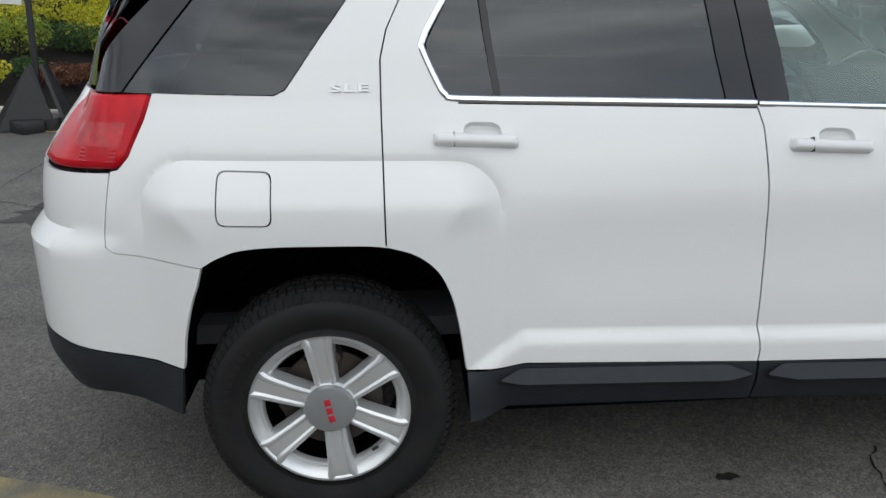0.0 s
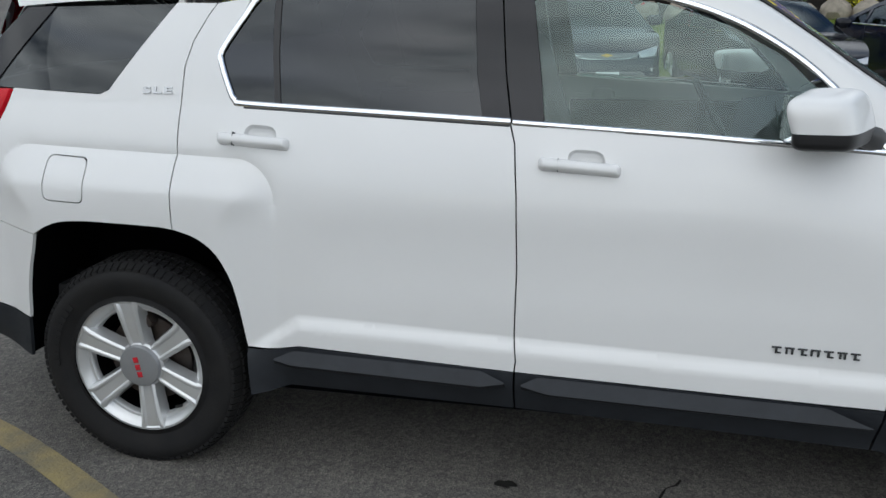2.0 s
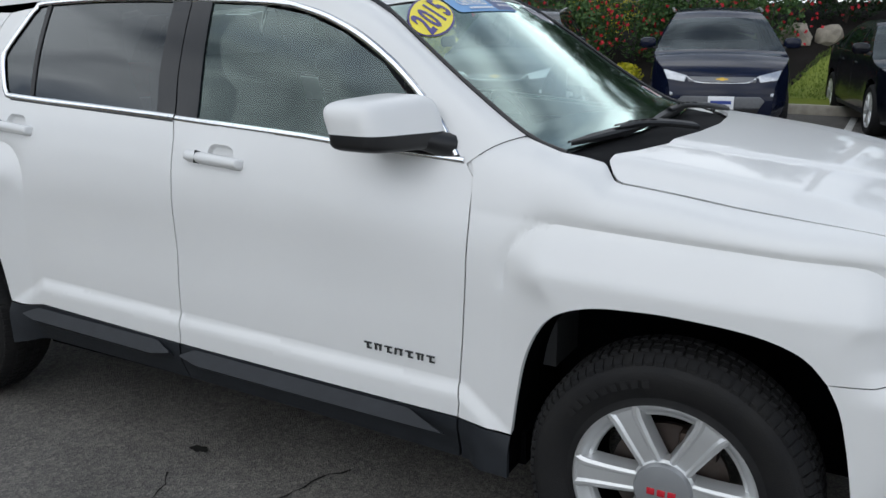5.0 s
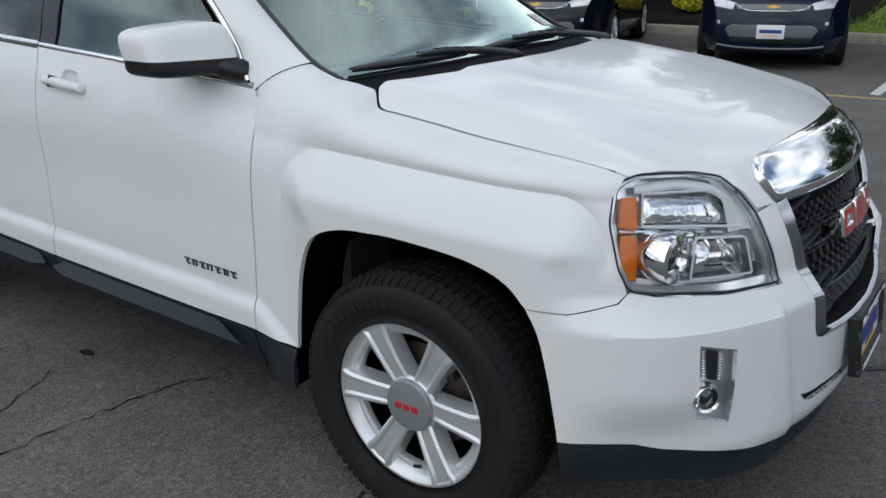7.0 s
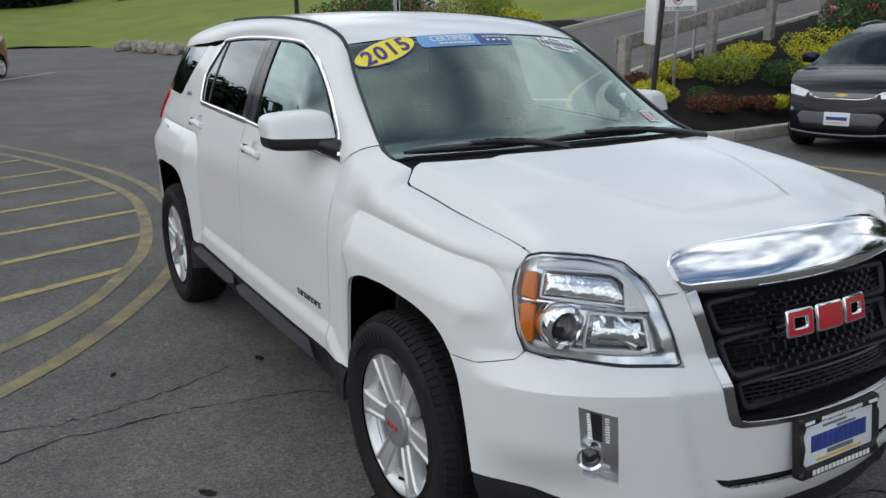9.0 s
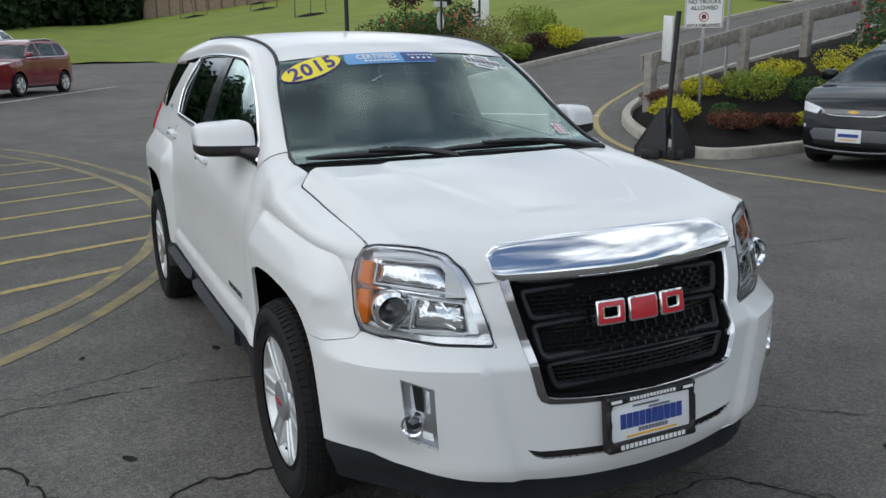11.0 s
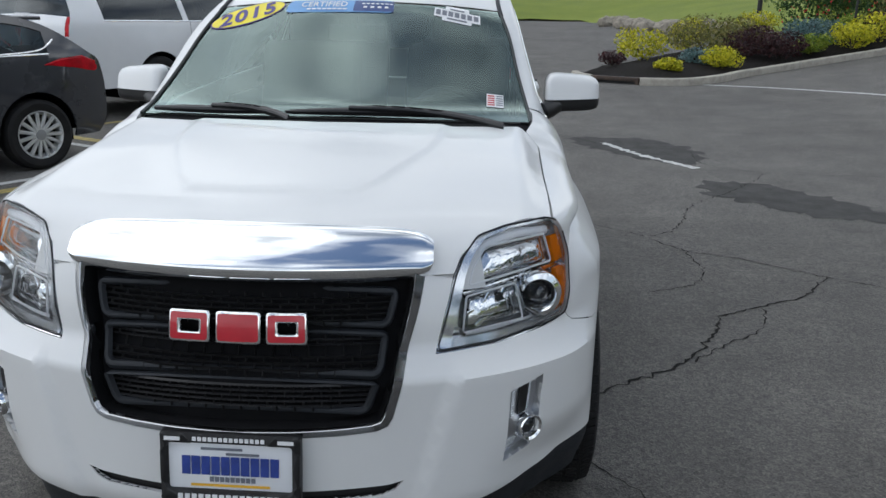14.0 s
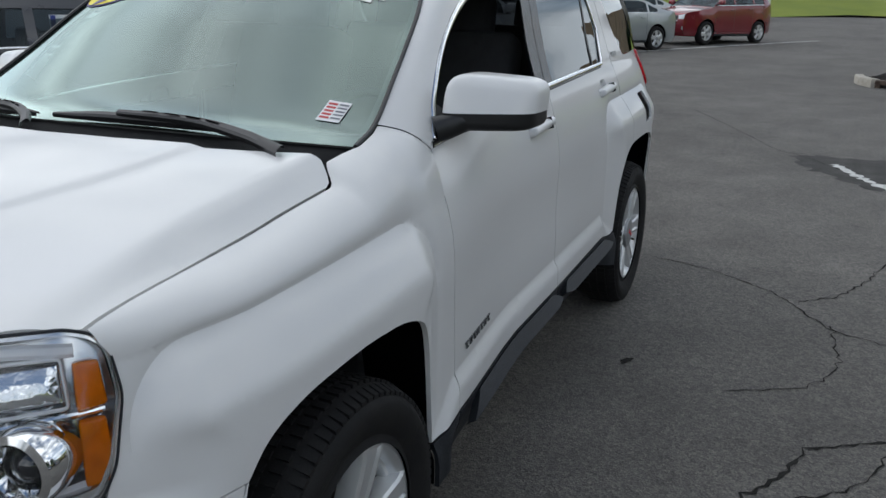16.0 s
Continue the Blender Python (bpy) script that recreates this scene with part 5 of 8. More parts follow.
part("dashboard", grid(dash, np.linspace(0, 1, 20), np.linspace(-.68, .68, 9)), CABIN_TRIM, car, "dark dashboard")
ring = [(math.cos(a) * .185, math.sin(a) * .185) for a in np.linspace(0, 2 * math.pi, 41)]
wheel_m = pose(.44, .37, 1.02, 0, 62, 0)
st = part("steering_wheel", moved(tube([(x, y, 0) for x, y in ring], .015, 10), wheel_m), CABIN_TRIM, car, "black steering wheel")
part("hub", moved(join(box(0, 0, 0, .10, .14, .04, .015), box(0, 0, 0, .03, .36, .02, .005)), wheel_m), CABIN_TRIM, st)
part("headliner", grid(lambda i, b: roof(i, b * .97) - (0, 0, .035), np.linspace(155, K_SCREEN + 2, 20), np.linspace(-1, 1, 15)), HEADLINER, car)
part("interior_mirror", join(box(.50, 0, 1.42, .03, .24, .065, .012), tube([(.50, 0, 1.43), (.53, 0, 1.49)], .012)), BLACK, car)
part("cabin_floor", box(-.6, 0, .52, 2.6, 1.5, .06), CABIN, car)
for card_ in (box(.30, -.775, .81, .94, .03, .50, .01), box(-.65, -.785, .82, .85, .03, .52, .01), box(-1.6, -.72, 1.03, .7, .06, .30, .01)):
    both("door_card", card_, CABIN_TRIM)
part("firewall", box(1.02, 0, .80, .04, 1.4, .55), CABIN_TRIM, car)

# door mirrors
def superpatch(cx, cy, cz, rx, ry, rz, e, nu=28, nv=18, zcut=(-90, 90)):
    """A rounded block: a superellipsoid cut off between two latitudes."""
    pw = lambda v, k: np.sign(v) * np.abs(v) ** k

    def fn(u, v):
        cu, su, cv, sv = np.cos(u), np.sin(u), np.cos(v), np.sin(v)
        return np.stack([cx + rx * pw(cu, e) * pw(cv, e), cy + ry * pw(su, e) * pw(cv, e), cz + rz * pw(sv, e)], 1)

    return grid(fn, np.linspace(0, 2 * math.pi, nu), np.linspace(radians(zcut[0]), radians(zcut[1]), nv))


def shape_mirror(sh):
    v, f = sh
    v = v.copy()
    out = (-v[:, 1] - .89) / .11                  # -1 at the door, 1 at the tip
    t = np.clip((v[:, 2] - 1.185) / .09, 0, 1)
    v[:, 0] -= .030 * t + .055 * out              # leans and sweeps back
    v[:, 2] -= .010 * out * t
    return v, f


shell = shape_mirror(superpatch(.605, -.885, 1.184, .082, .112, .092, .40, 52, 22, (0, 90)))
lowm = shape_mirror(superpatch(.605, -.885, 1.185, .081, .111, .050, .40, 52, 12, (-90, 0)))
arm = tube([(.735, -.765, 1.140), (.72, -.79, 1.148), (.69, -.82, 1.160), (.66, -.85, 1.168)], [.036, .034, .030, .026], 12)
for k, ob in enumerate(both("door_mirror", shell, PAINT, label="white door mirror with a black lower half")):
    fix = mirrored if k else (lambda q: q)
    part("lower_shell", fix(lowm), BLACK, ob)
    part("arm", fix(arm), BLACK, ob)
    part("glass", fix(moved(box(0, 0, 0, .004, .19, .12, .001), pose(.535, -.885, 1.200, 0, 0, 27))), CHROME, ob)

# wipers
def strip(pts, widths, heights, out):
    """A flat bar lying on the screen, wider than it is thick, with rounded shoulders."""
    p = spline(pts, 26)
    wd, hg = np.interp(np.linspace(0, 1, 26), np.linspace(0, 1, len(widths)), widths), np.interp(np.linspace(0, 1, 26), np.linspace(0, 1, len(heights)), heights)
    rows = []
    for o, e in ((-1, 0), (-.9, .7), (-.5, 1), (.5, 1), (.9, .7), (1, 0)):
        c = screen(np.maximum(p[:, 0], 0), p[:, 1]) + np.minimum(p[:, 0], 0)[:, None] * np.array((-1.1, 0, .22))
        rows.append(c + np.array((.40, 0, .92)) * (out + hg * e)[:, None] + np.array((-.92, 0, .40)) * (wd * o)[:, None])
    return loft(rows)


for pts, arm in (([(.030, -.93), (.016, -.62), (.006, -.30)], [(-.10, -.16), (-.045, -.26), (.002, -.42), (.018, -.60)]), ([(.012, -.22), (.022, .05), (.022, .30), (.012, .56)], [(-.12, .86), (-.055, .68), (.004, .42), (.022, .10)])):
    part("wiper_blade", strip(pts, [.006, .013, .015, .013, .006], [.010, .018, .020, .018, .010], .008), BLACK, car, "black wiper blade")
    wa = part("wiper_arm", strip(arm, [.018, .016, .012, .010], [.014, .016, .014, .010], .028), BLACK, car, "black wiper arm")
    for i in range(4):
        a_, b_ = spline(arm, 60)[24 + 7 * i], spline(arm, 60)[29 + 7 * i]
        part("slot", strip([tuple(a_), tuple((a_ + b_) / 2), tuple(b_)], [.003, .003], [.001, .001], .044), RECESS_BLACK, wa)

# windscreen stickers
STICK_Y = mat("yellow_vinyl", (0.86, 0.72, 0.03), 0.4, vary=0.04)
STICK_B = mat("blue_vinyl", (0.16, 0.36, 0.66), 0.4, vary=0.08)
STICK_N = mat("navy_vinyl", (0.035, 0.07, 0.22), 0.4, vary=0.1)
NAVY = mat("navy_ink", (0.05, 0.03, 0.22), 0.4)
RED_INK = mat("red_ink", (0.5, 0.03, 0.03), 0.4)


def on_screen(a, b, shape, lift=.003, spin=0.0):
    """Lays flat artwork, drawn x right and y up as seen from outside, onto the windscreen."""
    v, f = shape
    v = np.asarray(v, float)
    c, s = math.cos(spin), math.sin(spin)
    x, y = v[:, 0] * c - v[:, 1] * s, v[:, 0] * s + v[:, 1] * c
    uv = np.stack([a + y / .60, b + x / .62], 1)
    return screen(uv[:, 0], uv[:, 1]) + facing(screen, uv) * -1 * (lift + v[:, 2:3]), f


def disc(rx, ry, seg=40):
    a = np.arange(seg) * 2 * math.pi / seg
    return np.vstack([[[0, 0, 0]], np.stack([rx * np.cos(a), ry * np.sin(a), 0 * a], 1)]), [[0, i + 1, (i + 1) % seg + 1] for i in range(seg)]


def card(w, h, r, n=(14, 3)):
    o = round_poly([(-w / 2, -h / 2), (w / 2, -h / 2), (w / 2, h / 2), (-w / 2, h / 2)], r)
    fl = lambda u, v: np.stack([np.asarray(u, float), np.asarray(v, float), 0 * np.asarray(u)], 1)
    return panel(fl, o, step=.03, lip=0, rim=0)


def sticker(name, label, layers, a, b, spin=0.0):
    st = None
    for i, (sub, sh, m) in enumerate(layers):
        for one in sh if isinstance(sh, list) else [sh]:
            shape = on_screen(a, b, one, .0025 + .0012 * i, spin)
            o = part(name if st is None else sub, shape, m, car if st is None else st, label if st is None else "", smooth=False)
        st = st or o


year = []
for k_, c_ in enumerate("2015"):
    v, f = words(c_, .072, .0003, 1.0, bold=.003)
    year.append((v + ((k_ - 1.5) * .058, 0, 0), f))
sticker("year_sticker", "yellow oval sticker reading 2015", [("", disc(.152, .061), NAVY), ("field", disc(.146, .055), STICK_Y), ("numeral", year, NAVY)], .885, -.745, .34)
cert = words("CERTIFIED", .030, .0003, 1.05, bold=.0008)
v, f = cert
cert = (v + (-.07, .008, 0), f)
sub = [box(-.13 + .022 * i, -.022, 0, .017, .008, .0006) for i in range(8)]
dealer = [box(.10 + .02 * i, .010, 0, .014, .006, .0006) for i in range(7)] + [box(.11 + .03 * i, -.010, 0, .016, .010, .0006) for i in range(4)]
sticker("dealer_banner", "light blue and navy windscreen banner reading CERTIFIED", [("", card(.46, .072, .022), STICK_B), ("navy_end", (card(.17, .062, .006)[0] + (.145, 0, 0), card(.17, .062, .006)[1]), STICK_N), ("lettering", cert, WHITE_INK), ("bar", sub + dealer, WHITE_INK)], .945, -.12, 0)
badge = join(box(0, 0, 0, .19, .05, .0006), box(0, .032, 0, .10, .03, .0006), box(0, -.030, 0, .12, .025, .0006))
bars_b = [box(-.078 + .026 * i, .0, 0, .019, .028, .0006) for i in range(7)] + [box(0, .028, 0, .06, .008, .0006), box(0, -.028, 0, .08, .008, .0006)]
sticker("lifetime_sticker", "white badge-shaped sticker with dark lettering bars", [("", badge, WHITE_INK), ("bar", bars_b, GREY_INK)], .90, .68, -.18)
insp = join(box(0, 0, 0, .055, .065, .0006))
sticker("inspection_sticker", "small red and green printed sticker low on the windscreen", [("", insp, WHITE_INK), ("bar", [box(-.013, .022 - .011 * i, 0, .022, .006, .0006) for i in range(5)], RED_INK), ("bar", [box(.014, .022 - .011 * i, 0, .022, .004, .0006) for i in range(5)], GREY_INK)], .20, .83, -.1)


# the car's left flank is pushed in to fit the camera's last views
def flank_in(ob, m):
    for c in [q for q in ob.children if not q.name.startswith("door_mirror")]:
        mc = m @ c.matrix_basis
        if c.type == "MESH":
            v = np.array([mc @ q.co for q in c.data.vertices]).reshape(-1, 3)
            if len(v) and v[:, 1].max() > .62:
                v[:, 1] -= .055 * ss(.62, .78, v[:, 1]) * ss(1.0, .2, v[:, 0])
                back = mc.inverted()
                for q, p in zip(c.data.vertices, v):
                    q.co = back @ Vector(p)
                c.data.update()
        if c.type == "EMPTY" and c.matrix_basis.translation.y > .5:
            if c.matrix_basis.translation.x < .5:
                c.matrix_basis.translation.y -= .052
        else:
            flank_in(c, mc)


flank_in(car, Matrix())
for pane in car.children_recursive:
    if pane.type == "MESH" and pane.data.materials[0] in (WIND_GLASS, SIDE_GLASS, LAMP_GLASS):
        pane.visible_shadow = False


# ---- paint on the asphalt, cracks and stains ----
def marking(name, label, shapes, material):
    return tagged(part(name, join(*shapes), material, smooth=False), label, "road marking", kind="structure")


FADED_PAINT = mat("faded_yellow_paint", (.33, .26, .10), .8, scale=5, fine=.5, fine_scale=90, second=(.13, .118, .09), stain=.52)
outer = [(-14.5, -3.6), (-12.3, -2.6), (-10.9, -1.75), (-9.61, -1.18), (-8.21, -.74), (-6.66, -.39), (-5.0, -.30), (-3.4, -.48), (-2.3, -.78), (-1.5, -1.17), (-.85, -1.61), (-.45, -1.98), (0, -2.5), (.3, -3.1)]
inner = [(-12.8, -3.5), (-11.0, -2.35), (-10.23, -1.95), (-9.06, -1.35), (-7.18, -.82), (-5.4, -.56), (-4.2, -.62), (-2.92, -.86), (-2.08, -1.2), (-1.56, -1.49), (-1.11, -1.9), (-.7, -2.5), (-.5, -3.2)]
marking("hatched_island_outline", "worn yellow double outline of a hatched island", [draped(outer, .10), draped(inner, .10)], FADED_PAINT)
hatch = [draped([p, q], .09, curve=False) for p, q in (((-9.46, -1.60), (-8.95, -3.45)), ((-8.64, -1.29), (-7.47, -4.15)), ((-7.46, -.92), (-6.13, -4.20)), ((-6.49, -.76), (-5.27, -3.66)), ((-5.48, -.64), (-4.63, -2.72)), ((-4.42, -.60), (-3.68, -2.78)), ((-3.40, -.72), (-2.45, -3.25)), ((-2.37, -1.06), (-1.55, -3.0)))]
marking("hatch_lines", "worn yellow hatching stripes", hatch, YELLOW_PAINT)
marking("bay_line", "yellow line along the edge of the hatched island", [draped([(-10.45, -2.70), (-8.99, -3.49), (-7.50, -4.24), (-6.0, -5.0)], .12)], YELLOW_PAINT)
tip = np.array((-4.47, -2.42))
arm_a, arm_b = np.array((-.475, -.88)), np.array((.868, -.497))
marking("bay_corner", "yellow lines meeting in a point at a bay's corner", [draped([tip, tip + arm_a * 3.6], .15, .0045, curve=False), draped([tip, tip + arm_b * 3.4], .15, .0050, curve=False)], YELLOW_PAINT)
inn = tip + (arm_a + arm_b) * .31
marking("bay_inner_corner", "white lines inside the yellow bay corner", [draped([inn, inn + arm_a * 3.3], .10, .0048, curve=False), draped([inn, inn + arm_b * 3.1], .10, .0053, curve=False)], WHITE_PAINT)
marking("kerb_line", "yellow line painted round the planted island", [draped([(-11.2, 10.9), (-9.9, 9.0), (-9.0, 8.05), (-7.9, 7.25), (-6.9, 6.75), (-5.6, 6.36), (-4.5, 6.25), (-3.0, 6.42), (-1.8, 6.55), (1, 6.75), (4.5, 6.95), (9, 7.2)], .10)], YELLOW_PAINT)
marking("give_way_line", "white line across the mouth of the driveway", [draped([(-13.9, 4.75), (-13.2, 5.8), (-12.1, 6.7), (-10.9, 7.35), (-8.9, 8.02)], .10)], WHITE_PAINT)
marking("bay_stripes", "white parking bay stripes", [draped([(x, 7.0), (x, 11.6)], .10, curve=False) for x in (-1.5, 1.22, 3.95, 6.7)], WHITE_PAINT)
marking("far_bay_stripes", "white parking bay stripes", [draped([(-21.6 - 2.3 * i, -2.6 + 1.3 * i), (-17.6 - 2.3 * i, -5.0 + 1.3 * i)], .10, curve=False) for i in range(-1, 4)], WHITE_PAINT)

CRACKS = [([(-2.26, .87), (-2.13, 1.22), (-1.83, 1.59), (-1.45, 1.84), (-1.3, 2.15), (-.92, 2.6), (-.6, 3.2), (-.4, 4.4)], .016), ([(-.92, 2.6), (-.53, 2.31), (-.35, 2.07), (-.14, 1.79), (.06, 1.73), (.48, 1.47), (.68, 1.23), (.89, .89), (1.0, .3)], .026),
          ([(-.30, 2.05), (-.02, 1.95), (.20, 1.72), (.46, 1.50)], .016), ([(-1.78, 1.7), (-2.03, 1.94), (-2.83, 2.24), (-3.48, 2.73), (-4.42, 3.30)], .016),
          ([(-1.47, 1.84), (-1.01, 1.86), (-.73, 1.78), (-.51, 1.48)], .012), ([(.32, -.70), (.24, -.85), (.20, -1.06), (.17, -1.40), (.18, -1.62), (.17, -1.80), (.25, -2.1), (.1, -2.7)], .014), ([(1.23, -.90), (1.22, -1.08), (1.21, -1.20), (1.29, -1.34), (1.25, -1.48), (1.10, -1.70), (.83, -1.82), (.66, -2.04), (.3, -2.6)], .024), ([(-.20, -1.0), (-.03, -1.46), (.03, -1.76), (-.1, -2.3)], .012),
          ([(1.29, -1.34), (1.6, -1.52), (2.1, -1.5)], .014), ([(2.15, .03), (2.08, .52), (2.36, .75), (2.6, .95)], .014), ([(-5.69, 2.80), (-4.85, 2.78), (-4.45, 3.30), (-4.40, 4.2), (-4.35, 5.7)], .016), ([(-9.9, 0.0), (-8.06, .80), (-6.98, 1.25), (-6.59, 1.53), (-5.9, 1.9)], .02),
          ([(1.9, .38), (2.2, .66), (2.5, .9)], .010), ([(3.0, -.8), (2.7, -1.3), (2.75, -2.0)], .014), ([(.89, .89), (1.5, 1.05), (2.2, 1.9)], .010), ([(-3.9, 5.8), (-2, 5.2), (1.5, 5.0), (5, 5.3)], .012)]
for pts, w in CRACKS:
    tagged(part("pavement_crack", draped(pts, w * .52, .003, .035, jag=.009), TAR, smooth=False), "dark jagged crack in the asphalt", "crack", "cracks in the asphalt", "structure")
STAIN = mat("damp_asphalt", (.092, .090, .086), .92, vary=.35, scale=5, fine=.5, fine_scale=150, spec=.08)
rs = np.random.RandomState(5)


def blot(x, y, rx, ry, turn, material, lift=.0025, name="asphalt_stain", label="dark damp patch on the asphalt"):
    a = np.arange(48) * 2 * math.pi / 48
    r = 1 + .22 * np.sin(2 * a + rs.uniform(0, 6)) + .12 * np.sin(5 * a + rs.uniform(0, 6)) + rs.normal(0, .05, 48)
    px, py = rx * r * np.cos(a), ry * r * np.sin(a)
    c, s = math.cos(turn), math.sin(turn)
    X, Y = x + px * c - py * s, y + px * s + py * c
    v = np.vstack([[[x, y, float(ground_z(x, y)) + lift]], np.c_[X, Y, ground_z(X, Y) + lift]])
    tagged(part(name, (v, [[0, i + 1, (i + 1) % 48 + 1] for i in range(48)]), material, smooth=False), label, "stain", kind="structure")




def patch(outline, lift):
    """A damp patch with a ragged edge."""
    p = spline(outline, 90, True)
    p = p + rs.normal(0, .022, p.shape) + .05 * np.c_[np.sin(np.arange(90) * 1.3), np.cos(np.arange(90) * .9)]
    c = p.mean(0)
    v = np.vstack([[[*c, float(ground_z(*c)) + lift]], np.c_[p, ground_z(p[:, 0], p[:, 1]) + lift]])
    tagged(part("asphalt_stain", (v, [[0, i + 1, (i + 1) % 90 + 1] for i in range(90)]), STAIN, smooth=False), "dark damp patch on the asphalt", "stain", kind="structure")


patch([(-6.66, 1.56), (-6.62, 1.96), (-6.65, 2.31), (-6.4, 2.6), (-5.89, 2.84), (-5.2, 2.85), (-4.85, 2.45), (-5.36, 1.95), (-6.1, 1.55)], .0022)
patch([(-3.77, 2.48), (-3.95, 2.79), (-3.72, 3.16), (-3.16, 3.55), (-2.55, 3.75), (-2.45, 3.35), (-2.66, 3.0), (-3.05, 2.68), (-3.35, 2.45)], .0025)
for x, y, r in ((-.233, -.837, .022), (-.632, 1.056, .02), (.9, -1.4, .02), (-.4, -1.5, .015), (2.2, 1.3, .018), (-1.0, -2.0, .015)):
    blot(x, y, r * 1.5, r, x, TAR, .004, "tar_spot", "small black tar spot")
# White band painted in place of the sky's reflection in a thin puddle
tagged(part("white_scuff", draped([(-6.2, 1.86), (-5.42, 2.16), (-4.9, 2.45), (-4.60, 2.64)], .09, .0045, .05, jag=.004), WHITE_PAINT, smooth=False), "puddle's pale reflection painted white on the asphalt", "road marking", kind="structure")

# ---- planting beds, kerbs, lawns ----
CONCRETE = mat("pale_kerb_concrete", (.42, .39, .33), .85, scale=7, fine=.3, fine_scale=120, second=(.26, .24, .20), stain=.40)
MULCH = mat("black_mulch", (.020, .017, .015), .95, scale=30, fine=1.0, fine_scale=70, second=(.008, .007, .006), spec=.1)
BARK = mat("bark", (.075, .055, .042), .9, scale=14, fine=.8, fine_scale=40, second=(.035, .026, .02))
GREY_WOOD = mat("weathered_grey_timber", (.33, .30, .26), .85, scale=9, fine=.6, fine_scale=60, second=(.17, .15, .13), stain=.45)
ROCK = mat("pale_fieldstone", (.36, .32, .26), .9, scale=5, fine=.8, fine_scale=25, second=(.17, .15, .12))
GALV = mat("galvanised_steel", (.40, .41, .42), .45, metal=.7, vary=.2, scale=20)
BLACK_METAL = mat("black_metal", (.015, .015, .016), .5, vary=.3, scale=12)
IRON = mat("rusty_iron", (.11, .075, .055), .8, metal=.3, scale=14, second=(.05, .04, .035))


def island(mat_noise_scale, a, b, c, name):
    """Foliage: each leaf takes its own tone."""
    m = bpy.data.materials.new(name)
    m.use_nodes = True
    n, l = m.node_tree.nodes, m.node_tree.links
    g = n.new("ShaderNodeNewGeometry")
    r = n.new("ShaderNodeValToRGB")
    r.color_ramp.elements[0].color, r.color_ramp.elements[1].color = rgb(a), rgb(c)
    e = r.color_ramp.elements.new(.5)
    e.color = rgb(b)
    l.new(g.outputs["Random Per Island"], r.inputs["Fac"])
    s = n["Principled BSDF"]
    s.inputs["Roughness"].default_value = .55
    s.inputs["Specular IOR Level"].default_value = .35
    l.new(r.outputs["Color"], s.inputs["Base Color"])
    tr, mx = n.new("ShaderNodeBsdfTranslucent"), n.new("ShaderNodeMixShader")
    l.new(r.outputs["Color"], tr.inputs["Color"])
    mx.inputs["Fac"].default_value = .25
    l.new(s.outputs["BSDF"], mx.inputs[1])
    l.new(tr.outputs["BSDF"], mx.inputs[2])
    l.new(mx.outputs["Shader"], n["Material Output"].inputs["Surface"])
    return m


GOLD = island(1, (.24, .27, .015), (.50, .48, .02), (.72, .64, .04), "gold_leaves")
LIME = island(1, (.10, .16, .02), (.20, .28, .03), (.34, .38, .05), "lime_leaves")
GREEN = island(1, (.02, .055, .015), (.045, .10, .025), (.09, .16, .04), "green_leaves")
DEEP = island(1, (.008, .022, .008), (.018, .042, .014), (.035, .07, .022), "deep_green_leaves")
RUSSET = island(1, (.07, .025, .015), (.14, .05, .025), (.22, .09, .04), "russet_leaves")
PLUM = island(1, (.022, .010, .012), (.045, .018, .02), (.08, .03, .03), "plum_leaves")
BLUE = island(1, (.05, .10, .10), (.10, .17, .17), (.17, .26, .25), "blue_needles")
OLIVE = island(1, (.10, .11, .03), (.19, .19, .05), (.28, .24, .08), "olive_leaves")
ROSE = island(1, (.45, .01, .02), (.62, .03, .05), (.75, .08, .10), "red_petals")
BLADE = island(1, (.08, .14, .02), (.15, .23, .035), (.23, .30, .06), "grass_blades")


def leaves(pts, normals, size, seed=0, aspect=.55):
    """Small folded leaves at given points."""
    r = np.random.RandomState(seed)
    n = len(pts)
    d = normals + r.normal(0, .65, (n, 3))
    d /= np.linalg.norm(d, axis=1)[:, None] + 1e-9
    q = r.normal(0, 1, (n, 3))
    t = np.cross(d, q)
    t /= np.linalg.norm(t, axis=1)[:, None] + 1e-9
    w = np.cross(d, t)
    s = size * r.uniform(.6, 1.35, n)[:, None]
    v = np.stack([pts - t * s, pts + w * s * aspect + d * s * .2, pts + t * s, pts - w * s * aspect + d * s * .2], 1).reshape(-1, 3)
    f = [[4 * i, 4 * i + 1, 4 * i + 2, 4 * i + 3] for i in range(n)]
    return v, f


def crown_points(r, h, n, seed, lumps=7, hollow=.55):
    """Points in an uneven rounded crown made of several overlapping clumps."""
    rr = np.random.RandomState(seed)
    cs = [(0, 0, h * .5, r * .72, h * .48)]
    for i in range(lumps):
        a = rr.uniform(0, 2 * math.pi)
        d = r * rr.uniform(.35, .68)
        cs.append((d * math.cos(a), d * math.sin(a), h * rr.uniform(.28, .72), r * rr.uniform(.30, .48), h * rr.uniform(.22, .36)))
    wts = np.array([c[3] ** 2 for c in cs])
    pick = rr.choice(len(cs), n, p=wts / wts.sum())
    u = rr.normal(0, 1, (n, 3))
    u /= np.linalg.norm(u, axis=1)[:, None]
    rad = rr.uniform(hollow, 1.06, n) ** .6
    c = np.array(cs)[pick]
    p = np.stack([c[:, 0] + u[:, 0] * c[:, 3] * rad, c[:, 1] + u[:, 1] * c[:, 3] * rad, c[:, 2] + u[:, 2] * c[:, 4] * rad], 1)
    p[:, 2] = np.maximum(p[:, 2], .02 * h)
    return p, u


seed_count = [11]


